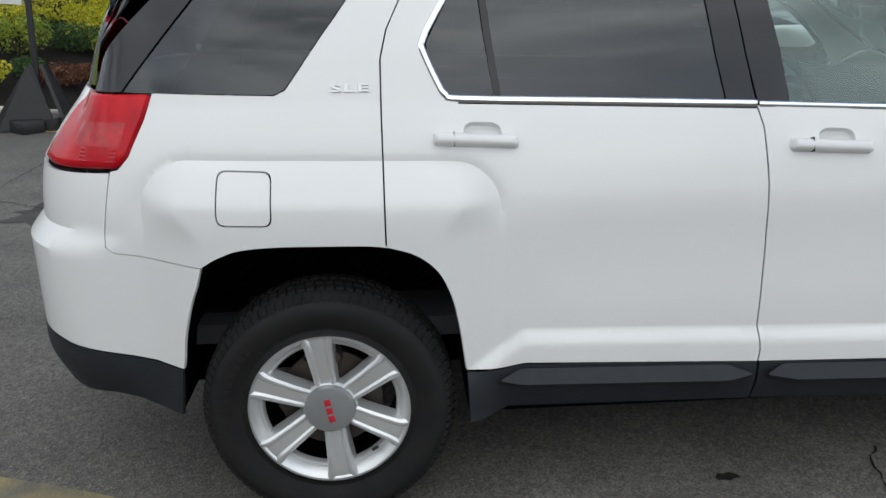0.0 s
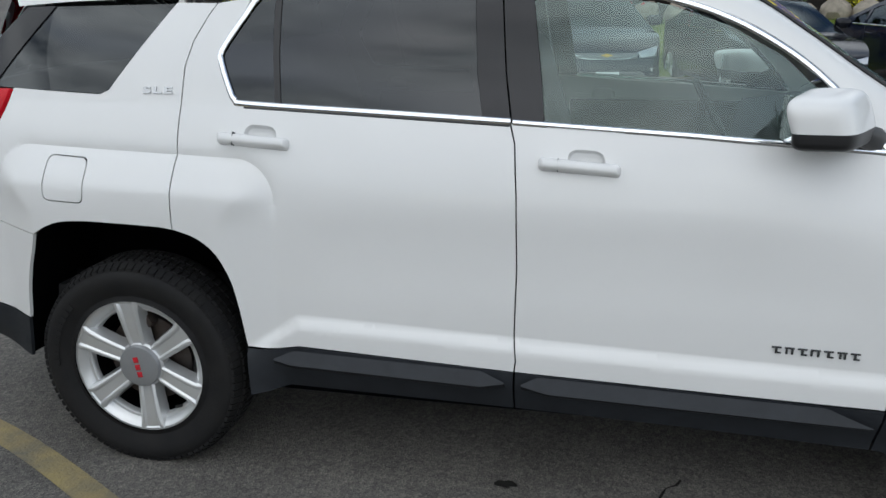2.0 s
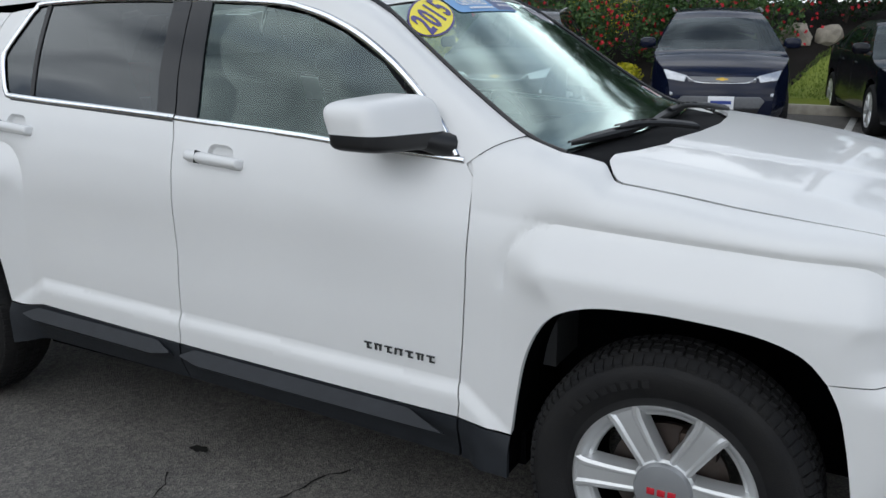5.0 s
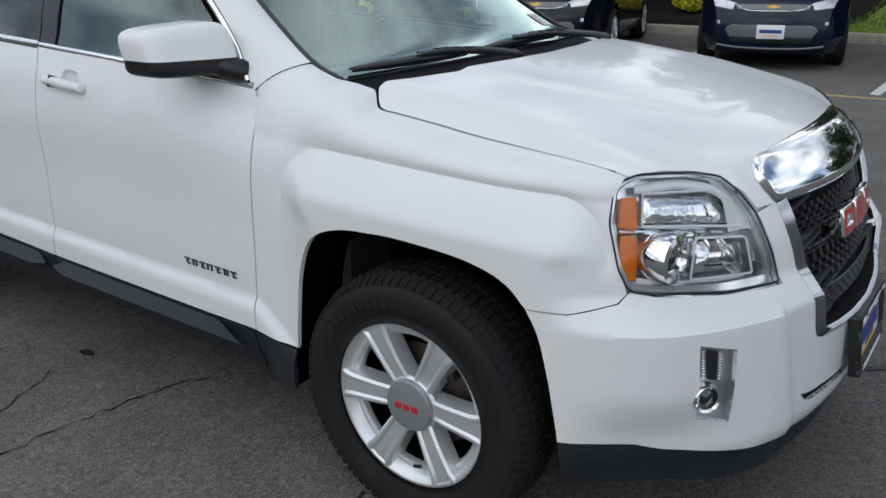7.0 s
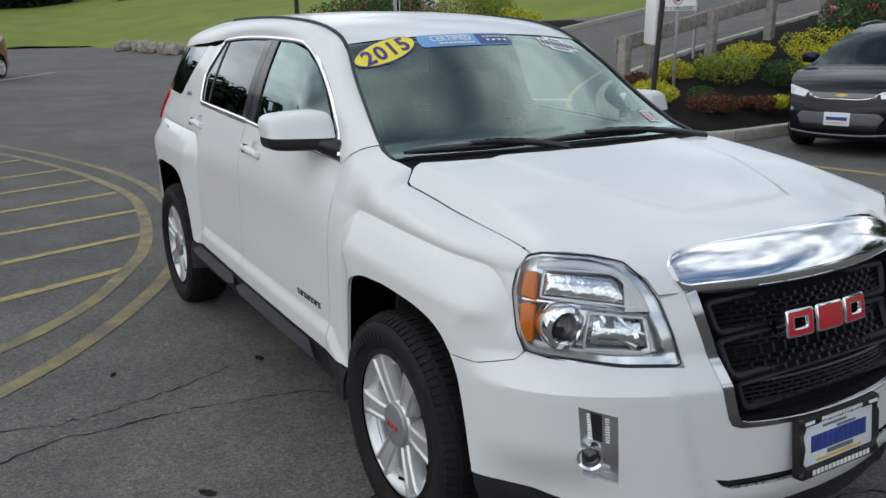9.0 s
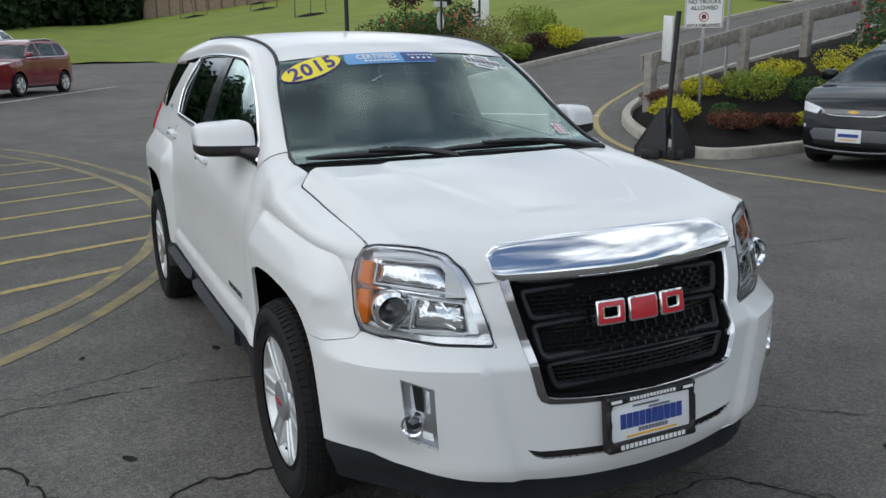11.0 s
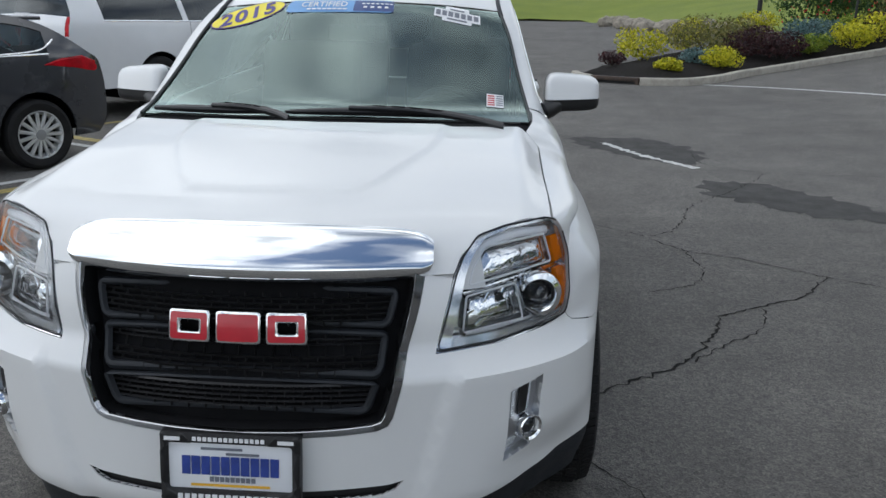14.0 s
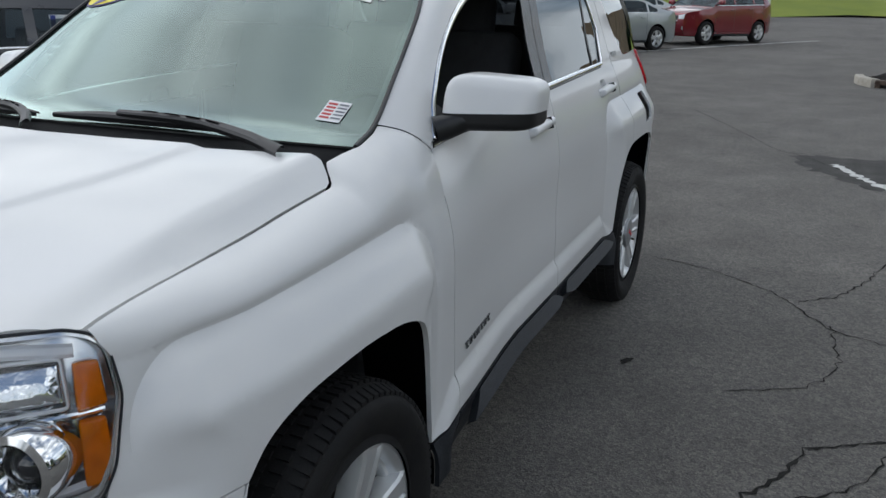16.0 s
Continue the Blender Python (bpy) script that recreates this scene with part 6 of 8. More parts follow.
def shrub(kind, label, x, y, z, r, h, leaf, size=.035, n=900, blooms=0, lumps=7):
    seed_count[0] += 1
    sd = seed_count[0]
    label = label if len(label.split()) > 3 else label + " growing in black mulch"
    ob = thing(kind, label, "shrub", at=(x, y, z - .02), turn=(sd * 47) % 360)
    rr = np.random.RandomState(sd)
    p, u = crown_points(r, h, n, sd, lumps)
    part("foliage", leaves(p, u, size, sd), leaf, ob, smooth=False)
    for i in range(7):
        a, k = rr.uniform(0, 2 * math.pi), rr.uniform(.3, .75)
        part("stem", tube([(0, 0, 0), (math.cos(a) * r * k * .4, math.sin(a) * r * k * .4, h * .35), (math.cos(a) * r * k, math.sin(a) * r * k, h * rr.uniform(.6, .85))], [.012, .009, .004], 5), BARK, ob)
    if blooms:
        pb, ub = crown_points(r * 1.02, h * 1.03, blooms, sd + 500, lumps, .95)
        bs = [leaves(pb + rr.normal(0, .012, pb.shape), ub, .030, sd + j, .9) for j in range(5)]
        part("blossom", join(*bs), ROSE, ob, "red blossom clusters", smooth=False)
    return ob


def kerb(name, label, path, width=.16, height=.15, unit=1.6, closed=False):
    """Concrete kerb stones end to end along a path, each a block with a rounded top edge."""
    p = np.asarray(path, float)
    ln = np.sum(np.linalg.norm(np.diff(p, axis=0), axis=1))
    k = int(ln / .12)
    p = spline(p, k)
    per = max(2, int(unit / .12))
    root = tagged(new(name), label, "kerb", kind="structure")
    for i0 in range(0, len(p) - 1, per):
        q = p[i0:i0 + per + 1].copy()
        if len(q) < 2:
            continue
        d0, d1 = q[1] - q[0], q[-1] - q[-2]
        q[0] += d0 / np.linalg.norm(d0) * .005
        q[-1] -= d1 / np.linalg.norm(d1) * .005
        t = np.gradient(q, axis=0)
        nrm = np.stack([-t[:, 1], t[:, 0]], 1) / (np.linalg.norm(t, axis=1)[:, None] + 1e-9)
        rows = []
        for o, z in ((-.5, -.05), (-.5, height - .035), (-.46, height - .012), (-.38, height), (.40, height), (.5, height - .02), (.5, -.05)):
            e = q + nrm * o * width
            rows.append(np.c_[e, ground_z(q[:, 0], q[:, 1]) + z])
        v, f = loft(rows)
        m, kk = len(q), len(rows)
        f = [x[::-1] for x in f] + [[r * m for r in range(kk)], [r * m + m - 1 for r in range(kk)][::-1]]
        part("kerb_stone", (v, f), CONCRETE, root, sharp=40)
    return root


def bed(name, label, outline, height, material, step=.25, kind="structure", category="planting bed"):
    """A mound of mulch or turf inside an outline; height(x, y, d) with d the distance in from the edge."""
    o = np.asarray(outline, float)
    fn0 = lambda x, y: np.stack([x, y, 0 * x], 1)
    v, f = panel(fn0, o, step=step, lip=0, rim=0)
    v = np.asarray(v)
    d = to_edge([dense(o, step)], v[:, :2])
    v[:, 2] = height(v[:, 0], v[:, 1], d) - np.where(d < .02, .14, 0)
    return tagged(part(name, (v, f), material), label, category, kind=kind)


bump2 = lambda x, y, k: np.array([noise.noise(Vector((a * k, b * k, 0))) for a, b in zip(x, y)])
bed_top = lambda x, y: ground_z(x, y) + .11
isl_kerb = [(-10.9, 19), (-10.6, 16), (-10.2, 12.5), (-9.6, 10.2), (-8.9, 8.9), (-8.0, 7.95), (-7.0, 7.35), (-5.9, 6.95), (-5.1, 6.80), (-4.72, 6.98), (-4.62, 7.5), (-4.68, 8.7), (-4.75, 10.4), (-4.8, 11.6)]
kerb("kerb_island", "pale concrete kerb round the planted island", isl_kerb)
isl_poly = list(spline(isl_kerb, 60)) + [(-4.8, 13.5), (-4.8, 19)]


def isl_h(x, y, d):
    x, y = np.asarray(x, float), np.asarray(y, float)
    return ground_z(x, y) + .10 + .16 * ss(0, 1.2, d) + .03 * bump2(x, y, 2.2) + .9 * ss(11.5, 16, y) * ss(-8.5, -5.0, x)


bed("mulch_bed_island", "black mulch of the planted island", isl_poly, isl_h, MULCH, .22)
kerb("kerb_bays", "pale concrete kerb behind the parking bays", [(-4.8, 11.75), (-2, 11.78), (2, 11.8), (6, 11.8), (12, 11.9), (24, 12)])


def bank(x, y, d=None):
    x, y = np.asarray(x, float), np.asarray(y, float)
    return .14 + .26 * soft(y - 12.4, .35) * ss(24, 17, y) + .02 * bump2(x, y, 1.0) + 1.15 * ss(17, 24, y)


LAWN = mat("mown_lawn", (.205, .245, .042), .85, scale=.35, fine=1.0, fine_scale=45, second=(.145, .185, .03), spec=.2)
bed("mulch_bed_bank", "black mulch on the bank behind the bays", [(-4.9, 11.85), (-.9, 11.85), (.1, 12.6), (.45, 14.8), (.6, 15.4), (3, 15.6), (10, 15.7), (24, 16), (24, 27), (-11, 27), (-11, 19), (-4.9, 18)], lambda x, y, d: bank(x, y) + .04 + ss(-4.9, -10, x) * (1.6 * ss(14, 20, y)), MULCH, .4)
bed("lawn_bank", "mown lawn rising behind the parking bays", [(-1.0, 11.86), (24, 11.95), (24, 16.1), (10, 15.8), (3, 15.7), (.6, 15.5), (.3, 14.8), (-.05, 12.7)], lambda x, y, d: bank(x, y) + .055, LAWN, .35, category="lawn")
rb = np.random.RandomState(3)
gx0, gy0 = rb.uniform(-.2, 9, 26000), rb.uniform(11.95, 15.5, 26000)
keep = gx0 > np.interp(gy0, [11.9, 12.7, 14.8, 15.5], [-.9, .0, .35, .65])
gx0, gy0 = gx0[keep], gy0[keep]
gz0 = bank(gx0, gy0) + .05
hh, aa = rb.uniform(.03, .07, len(gx0)), rb.uniform(0, 6.28, len(gx0))
gp = np.c_[gx0, gy0, gz0]
tip = gp + np.c_[rb.normal(0, .018, len(gx0)), rb.normal(0, .018, len(gx0)), hh]
wv = np.c_[np.cos(aa), np.sin(aa), 0 * aa] * .006
tagged(part("grass", (np.stack([gp - wv, gp + wv, tip], 1).reshape(-1, 3), [[3 * i, 3 * i + 1, 3 * i + 2] for i in range(len(gp))]), BLADE, smooth=False), "short green grass blades on the bank", "grass", kind="stuff")

# far planted strip left of the driveway, with a drain inlet
kerb2 = [(-15.2, 2.25), (-14.75, 2.3), (-14.3, 2.5)]
kerb("kerb_drain_end", "pale concrete kerb at the drain", kerb2)
kerb3 = [(-13.75, 3.45), (-13.75, 4.4), (-14.5, 5.3), (-15.5, 6.15), (-16.6, 8.0), (-17.3, 11.0), (-17.7, 14.8), (-18.0, 18), (-18.3, 22), (-18.4, 28), (-18.5, 36), (-18.6, 50)]
kerb("kerb_drive", "pale concrete kerb along the driveway", kerb3, unit=2.4)
dm = pose(-14.02, 2.98, float(ground_z(-14, 3)), 0, 0, math.degrees(math.atan2(.95, .55)))
drain = thing("drain_inlet", "rusty cast-iron kerb drain inlet with slots", "drain", at=(-14.02, 2.98, float(ground_z(-14, 3))), turn=math.degrees(math.atan2(.95, .55)))
part("hood", join(box(0, .06, .10, 1.08, .20, .08, .012), box(-.5, .06, .05, .08, .2, .14), box(.5, .06, .05, .08, .2, .14)), IRON, drain)
for i in range(4):
    part("slot", box(-.33 + .22 * i, .06, .143, .14, .07, .006), BLACK_METAL, drain)
part("throat", box(0, .10, .02, .92, .12, .07), BLACK_METAL, drain)
b2 = list(spline(kerb2, 6)) + [(-13.78, 3.4)] + [p for p in spline(kerb3, 70) if p[1] < 16.2] + [(-19.6, 16.6), (-21.2, 15.5), (-23.5, 12.2), (-26, 10.2), (-25.5, 8.0), (-23, 6.2), (-20, 4.4), (-17.5, 3.0), (-16, 2.35)]
bed("mulch_bed_drive", "black mulch of the planting strip beside the driveway", b2, lambda x, y, d: ground_z(x, y) + .10 + .14 * ss(0, 1.5, d) + .03 * bump2(x, y, 1.5), MULCH, .35)


def hill(x, y, d=0):
    x, y = np.asarray(x, float), np.asarray(y, float)
    return ground_z(x, y) + .03 + .35 * ss(0, 6, d) + .062 * soft(-51 - x, 3) * ss(-60, -5, y) * ss(-140, -100, x)


lot_edge = [(-74, -32), (-62, -14), (-51, -1.5), (-54, 2.5), (-52.5, 5.7), (-45, 6.6), (-36, 7.5), (-31, 8.3), (-27, 9.6), (-24.5, 12.0), (-21.8, 15.3), (-19.7, 16.7), (-18.05, 16.5), (-18.25, 20), (-18.5, 28), (-18.6, 36), (-18.7, 50), (-22, 75), (-130, 75), (-130, -32)]
bed("lawn_hill", "mown green lawn on a rising bank", lot_edge, lambda x, y, d: hill(x, y, d), LAWN, 1.6, category="lawn")
tagged(part("gravel_strip", grid(lambda x, y: np.stack([x, y, hill(x, y, -18.5 - x) + .05 + .02 * bump2(x, y, 9)], 1), np.linspace(-21.5, -18.7, 14), np.linspace(24, 46, 60)), mat("pale_gravel", (.36, .33, .29), .9, scale=26, fine=1.0, fine_scale=30, second=(.16, .15, .13))), "pale gravel strip beside the driveway", "gravel", kind="structure")


def stone(x, y, z, sx, sy, sz, seed):
    r = np.random.RandomState(seed)
    bm = bmesh.new()
    bmesh.ops.create_icosphere(bm, subdivisions=2, radius=1)
    for v in bm.verts:
        k = 1 + .30 * noise.noise(v.co * 1.3 + Vector((seed, 0, 0))) + .12 * noise.noise(v.co * 3.1 + Vector((0, seed, 0)))
        v.co = Vector((v.co.x * sx * k, v.co.y * sy * k, v.co.z * sz * k))
    bmesh.ops.rotate(bm, cent=(0, 0, 0), matrix=Matrix.Rotation(r.uniform(0, 6), 3, "Z"), verts=bm.verts)
    bmesh.ops.translate(bm, vec=(x, y, z), verts=bm.verts)
    return tagged(part("fieldstone", bm, ROCK, sharp=30), "rough pale fieldstone of a low border", "stone", "border stones")


rr = np.random.RandomState(8)
for i in range(20):
    t = i / 19
    x, y = np.interp(t, [0, .5, 1], [-45, -36, -29]), np.interp(t, [0, .5, 1], [6.5, 7.4, 8.8])
    stone(x + rr.normal(0, .15), y + rr.normal(0, .15), float(ground_z(x, y)) + .18, rr.uniform(.35, .6), rr.uniform(.3, .45), rr.uniform(.25, .42), i)
for i in range(16):
    x = -.2 + i * .62
    y = 15.6 + .1 * math.sin(i * 2.1)
    stone(x, y, float(bank([x], [y])[0]) + .14, rr.uniform(.28, .48), rr.uniform(.2, .3), rr.uniform(.16, .3), 40 + i)

S = shrub
isz = lambda x, y: float(isl_h(np.array([x]), np.array([y]), np.array([1.0]))[0])
for kind, lab, x, y, r, h, leaf, n in (
        ("gold_shrub", "low golden-yellow shrub on black mulch", -6.7, 7.85, .52, .52, GOLD, 1100), ("gold_shrub", "low golden-yellow shrub on black mulch", -6.25, 7.55, .45, .48, GOLD, 1000), ("gold_shrub", "round golden shrub beside the sign post", -7.5, 9.15, .5, .55, GOLD, 1000),
        ("green_shrub", "small green shrub on black mulch", -6.0, 8.3, .35, .42, GREEN, 800), ("russet_shrub", "low russet-leaved shrub", -5.5, 7.95, .55, .42, RUSSET, 1100), ("russet_shrub", "low russet-leaved shrub near the fence", -7.7, 8.4, .5, .4, RUSSET, 900),
        ("russet_shrub", "low russet-leaved shrub near the fence", -7.3, 9.9, .45, .42, RUSSET, 800), ("green_shrub", "bushy green shrub with pale tips", -6.6, 9.6, .75, .85, LIME, 1600), ("gold_shrub", "tall golden shrub", -7.1, 10.5, .62, .75, GOLD, 1300),
        ("green_shrub", "bushy green shrub with pale tips", -6.1, 10.4, .6, .7, GREEN, 1300), ("gold_shrub", "broad golden-yellow shrub", -5.9, 11.3, .85, .9, GOLD, 1900), ("gold_shrub", "broad golden-yellow shrub", -6.6, 11.9, .9, 1.0, GOLD, 1900), ("green_shrub", "green shrub with pale tips", -5.4, 10.6, .7, .7, LIME, 1300),
        ("gold_shrub", "small golden shrub by the kerb", -5.15, 9.25, .38, .36, GOLD, 800), ("russet_shrub", "small russet shrub by the kerb", -5.35, 8.85, .34, .32, RUSSET, 700), ("russet_shrub", "russet shrub between golden shrubs", -7.4, 11.2, .45, .5, RUSSET, 700)):
    S(kind, lab, x, y, isz(x, y), r * .86, h * .72, leaf, .023, int(n * 1.4))
for x, y, r, h, b in ((-6.6, 13.4, 1.2, 1.7, 60), (-5.4, 13.2, 1.1, 1.8, 60), (-4.3, 14.2, 1.2, 1.7, 60), (-7.6, 14.6, 1.0, 1.6, 40)):
    S("rose_bush", "tall dark green rose bush with red blossom", x, y, isz(x, y) - .1, r, h, GREEN, .045, 2200, b)
bkz = lambda x, y: float(bank(np.array([x]), np.array([y]))[0]) + .05
for x, y, r, h, b in ((-2.9, 14.2, 1.0, 1.6, 70), (-1.7, 14.4, 1.1, 1.7, 80), (-.7, 14.9, 1.0, 1.5, 60), (-3.9, 13.4, .9, 1.4, 50), (.6, 17.0, 1.2, 1.5, 50), (2.4, 17.3, 1.3, 1.6, 50), (4.4, 17.2, 1.2, 1.5, 50), (-.9, 17.4, 1.3, 1.8, 50), (6.5, 17.3, 1.3, 1.6, 50), (8.6, 17.4, 1.2, 1.5, 40), (10.5, 17.6, 1.3, 1.5, 40)):
    S("rose_bush", "dark green rose bush with scattered red blossom", x, y, bkz(x, y), r, h, DEEP if x > 0 else GREEN, .05, 2000, b)
for x, y, r, h, leaf, nm, lab in ((-2.75, 12.75, .36, .40, GOLD, "gold_shrub", "small golden shrub in mulch behind the bays"), (4.6, 16.1, .55, .65, GOLD, "gold_shrub", "round golden shrub behind the lawn"), (6.4, 16.3, .8, .9, PLUM, "plum_shrub", "dark plum-leaved shrub behind the lawn"), (7.9, 16.4, .8, .8, PLUM, "plum_shrub", "dark plum-leaved shrub behind the lawn"), (3.2, 16.4, .6, .5, GREEN, "green_shrub", "low green shrub behind the stones"), (-3.9, 15.5, 1.0, 1.3, GOLD, "gold_shrub", "tall golden shrub on the bank")):
    S(nm, lab, x, y, bkz(x, y), r, h, leaf, .035, 1100)
dz = lambda x, y: float(ground_z(x, y)) + .20
for kind, lab, x, y, r, h, leaf, n in (
        ("gold_shrub", "golden shrub at the end of the planting strip", -18.2, 4.2, .75, .8, GOLD, 1300), ("gold_shrub", "golden shrub behind an olive shrub", -21.5, 6.0, .8, .95, GOLD, 1300), ("olive_shrub", "broad olive-green shrub", -19.6, 6.1, 1.5, 1.1, OLIVE, 2600), ("olive_shrub", "broad olive-green shrub", -18.6, 6.6, 1.1, .9, OLIVE, 1700),
        ("blue_shrub", "low blue-grey spruce shrub", -16.6, 5.25, .55, .42, BLUE, 900), ("gold_shrub", "low golden shrub by the kerb", -15.9, 5.55, .6, .5, GOLD, 1100), ("gold_shrub", "tiny golden shrub on black mulch", -15.0, 4.25, .32, .3, GOLD, 600), ("plum_shrub", "dark spiky plum plant on mulch", -16.3, 3.2, .4, .35, PLUM, 400),
        ("plum_shrub", "dark plum-leaved shrub", -17.8, 6.75, .9, .8, PLUM, 1500), ("plum_shrub", "dark plum-leaved shrub", -17.1, 7.3, .8, .7, PLUM, 1300), ("green_shrub", "small green shrub", -17.4, 8.1, .5, .5, LIME, 900), ("blue_shrub", "blue-grey spruce shrub", -18.7, 8.4, .9, .75, BLUE, 1500), ("blue_shrub", "blue-grey spruce shrub", -19.3, 8.9, .8, .7, BLUE, 1200),
        ("gold_shrub", "low golden shrub by the kerb", -17.6, 9.1, .7, .6, GOLD, 1200), ("gold_shrub", "low golden shrub", -18.3, 9.9, .9, .75, GOLD, 1500), ("gold_shrub", "golden shrub", -19.6, 10.0, .7, .7, LIME, 1200), ("plum_shrub", "plum-leaved shrub", -19.2, 10.6, .9, .7, PLUM, 1300), ("olive_shrub", "large rounded russet-tinged spirea", -19.6, 11.9, 1.5, 1.35, OLIVE, 2600),
        ("green_shrub", "green shrub", -18.2, 11.7, .6, .55, LIME, 900), ("lime_shrub", "pale green rounded shrub", -20.4, 13.8, 1.1, 1.4, LIME, 1900), ("lime_shrub", "pale green rounded shrub", -21.6, 14.6, 1.0, 1.3, LIME, 1700), ("gold_shrub", "golden shrub by the driveway kerb", -18.5, 13.6, .7, .75, GOLD, 1300), ("plum_shrub", "plum-leaved shrub", -19.2, 13.0, .7, .6, PLUM, 1000),
        ("gold_shrub", "golden shrub under the lamp post", -25.0, 8.9, .9, .8, GOLD, 1200), ("lime_shrub", "pale green shrub beside the lawn", -25.2, 11.4, 1.2, 1.4, LIME, 1600), ("lime_shrub", "pale green shrub beside the lawn", -28.8, 13.5, 1.2, 1.3, LIME, 1500)):
    S(kind, lab, x, y, dz(x, y), r, h, leaf, .042, n)
for x, y, r, h in ((-22.8, 9.9, 1.5, 1.9), (-21.6, 11.0, 1.3, 1.7)):
    S("rose_bush", "large dark green rose bush with red blossom", x, y, dz(x, y), r, h, GREEN, .05, 2600, 90)
S("conifer_shrub", "dark conifer behind the roses", -22.6, 12.2, dz(-22.6, 12.2), 1.1, 1.9, DEEP, .05, 1800)

# ---- trees ----
def tree(label, x, y, z, h, r, leaf, trunk=.12, size=.16, n=1800, kind="tree", bole=.3):
    seed_count[0] += 1
    sd = seed_count[0]
    q = np.random.RandomState(sd)
    ob = thing(kind, label, "tree", at=(x, y, z - .05), turn=(sd * 61) % 360)
    lean = q.normal(0, .03 * h, 2)
    stem = spline([(0, 0, 0), (lean[0] * .3, lean[1] * .3, h * .3), (lean[0], lean[1], h * .62), (lean[0] * 1.2, lean[1] * 1.2, h * .9)], 12)
    part("trunk", tube(stem, np.linspace(trunk, trunk * .2, 12), 9), BARK, ob)
    p, u = crown_points(r, h * (1 - bole), n, sd, 11, .5)
    p[:, 2] += h * bole
    p[:, :2] += lean
    part("crown", leaves(p, u, size, sd), leaf, ob, smooth=False)
    for i in range(7):
        k = q.uniform(bole * .9, .7)
        s = stem[int(k * 11)]
        a = q.uniform(0, 6.28)
        e = s + np.array((math.cos(a) * r * .7, math.sin(a) * r * .7, h * .2))
        part("limb", tube([s, (s + e) / 2 + (0, 0, h * .03), e], [trunk * .45, trunk * .3, trunk * .1], 6), BARK, ob)
    return ob


WOOD_TREES = [(-64, -20, 12, 4.2), (-70, -14, 13, 4.6), (-78, -19, 14, 5), (-84, -11, 13, 5), (-90, -16, 15, 5.5), (-97, -6, 13, 5), (-104, -13, 15, 5.5), (-104, -1, 12, 5), (-60, -27, 13, 4.6), (-72, -27, 14, 5), (-88, -25, 15, 5.5), (-54, -34, 13, 4.6), (-50, -42, 13, 5),
              (-108, 5, 13, 5), (-112, -8, 16, 6), (-100, 2.5, 12, 4.6), (-99, 7.5, 12, 4.2), (-94, -2, 12, 4.8), (-104, 9, 13, 4.6), (-86, -5, 12, 4.6), (-80, -10, 12, 4.6), (-66, -36, 14, 5)]
for x, y, h, r in WOOD_TREES:
    tree("tall dark green broadleaf tree at the wood's edge", x, y, float(ground_z(x, y)), h, r, DEEP, .3, .50, 3600, bole=.04)
for x, y, h, r in ((-14, 33, 11, 4), (-7, 35, 12, 4.4), (-1, 33, 11, 4.2), (6, 35, 12, 4.8), (13, 33, 11, 4.4), (20, 36, 12, 4.6), (27, 32, 12, 4.6)):
    tree("dark green broadleaf tree above the bank", x, y, 1.2, h, r, DEEP, .3, .40, 2200, bole=.10)
hz = lambda x, y: float(hill(np.array([x]), np.array([y]), np.array([9.0]))[0])
for x, y, h, r in ((-39, 17.2, 3.0, 1.0), (-36.5, 18.2, 2.6, .85)):
    tree("young purple-leaved plum tree on the lawn", x, y, hz(x, y), h, r, PLUM, .05, .08, 1500, bole=.28)
STAKE = mat("tree_stake", (.16, .12, .09), .9, scale=9)
for x, y in ((-84, 14), (-78, 19.5), (-63, 19.4), (-70, 30), (-90, 22)):
    z = hz(x, y)
    tree("thin newly planted tree with reddish leaves", x, y, z, 3.2, .65, PLUM, .03, .09, 300, bole=.5)
    blot_v = [(x + 1.1 * math.cos(a), y + 1.1 * math.sin(a), 0) for a in np.linspace(0, 6.283, 17)[:-1]]
    tagged(part("mulch_ring", (np.vstack([[[x, y, z + .18]], [[a, b, hz(a, b) + .04] for a, b, c in blot_v]]), [[0, i + 1, (i + 1) % 16 + 1] for i in range(16)]), MULCH), "ring of dark mulch round a young tree", "mulch", kind="structure")
    for dx in (-1.3, 1.3):
        tagged(part("tree_stake", tube([(x, y + dx, hz(x, y + dx) - .1), (x, y + dx * .95, hz(x, y + dx) + 2.0)], .05, 6), STAKE), "wooden stake beside a young tree", "stake", "tree stakes")

# timber screen wall at the top of the hill
WALL_T = mat("tan_timber_wall", (.34, .25, .18), .85, scale=3, fine=.4, fine_scale=30, second=(.24, .17, .12))
wall_pts = spline([(-97.5, 11.0), (-96, 14), (-90, 26), (-82, 40), (-74, 54), (-68, 66)], 44)
wall = tagged(new("wall_timber"), "tan timber screen wall along the hilltop", "wall", kind="structure")
for i in range(43):
    (xa, ya), (xb, yb) = wall_pts[i], wall_pts[i + 1]
    L_, an = math.hypot(xb - xa, yb - ya), math.degrees(math.atan2(yb - ya, xb - xa))
    z = hz((xa + xb) / 2, (ya + yb) / 2)
    o = part("board_panel", box(0, 0, 2.1, L_ * .99, .12, 5.0, .0), WALL_T, wall, smooth=False)
    o.matrix_basis = pose((xa + xb) / 2, (ya + yb) / 2, z, 0, 0, an)
    o2 = part("post", box(0, 0, 2.1, .16, .30, 5.1, .02), STAKE, wall, smooth=False)
    o2.matrix_basis = pose(xa, ya, z, 0, 0, an)

# ---- street furniture ----
def fence_post(x, y, h, z):
    bm = box(0, 0, h / 2 - .15, .17, .17, h + .3, .012)
    return bm


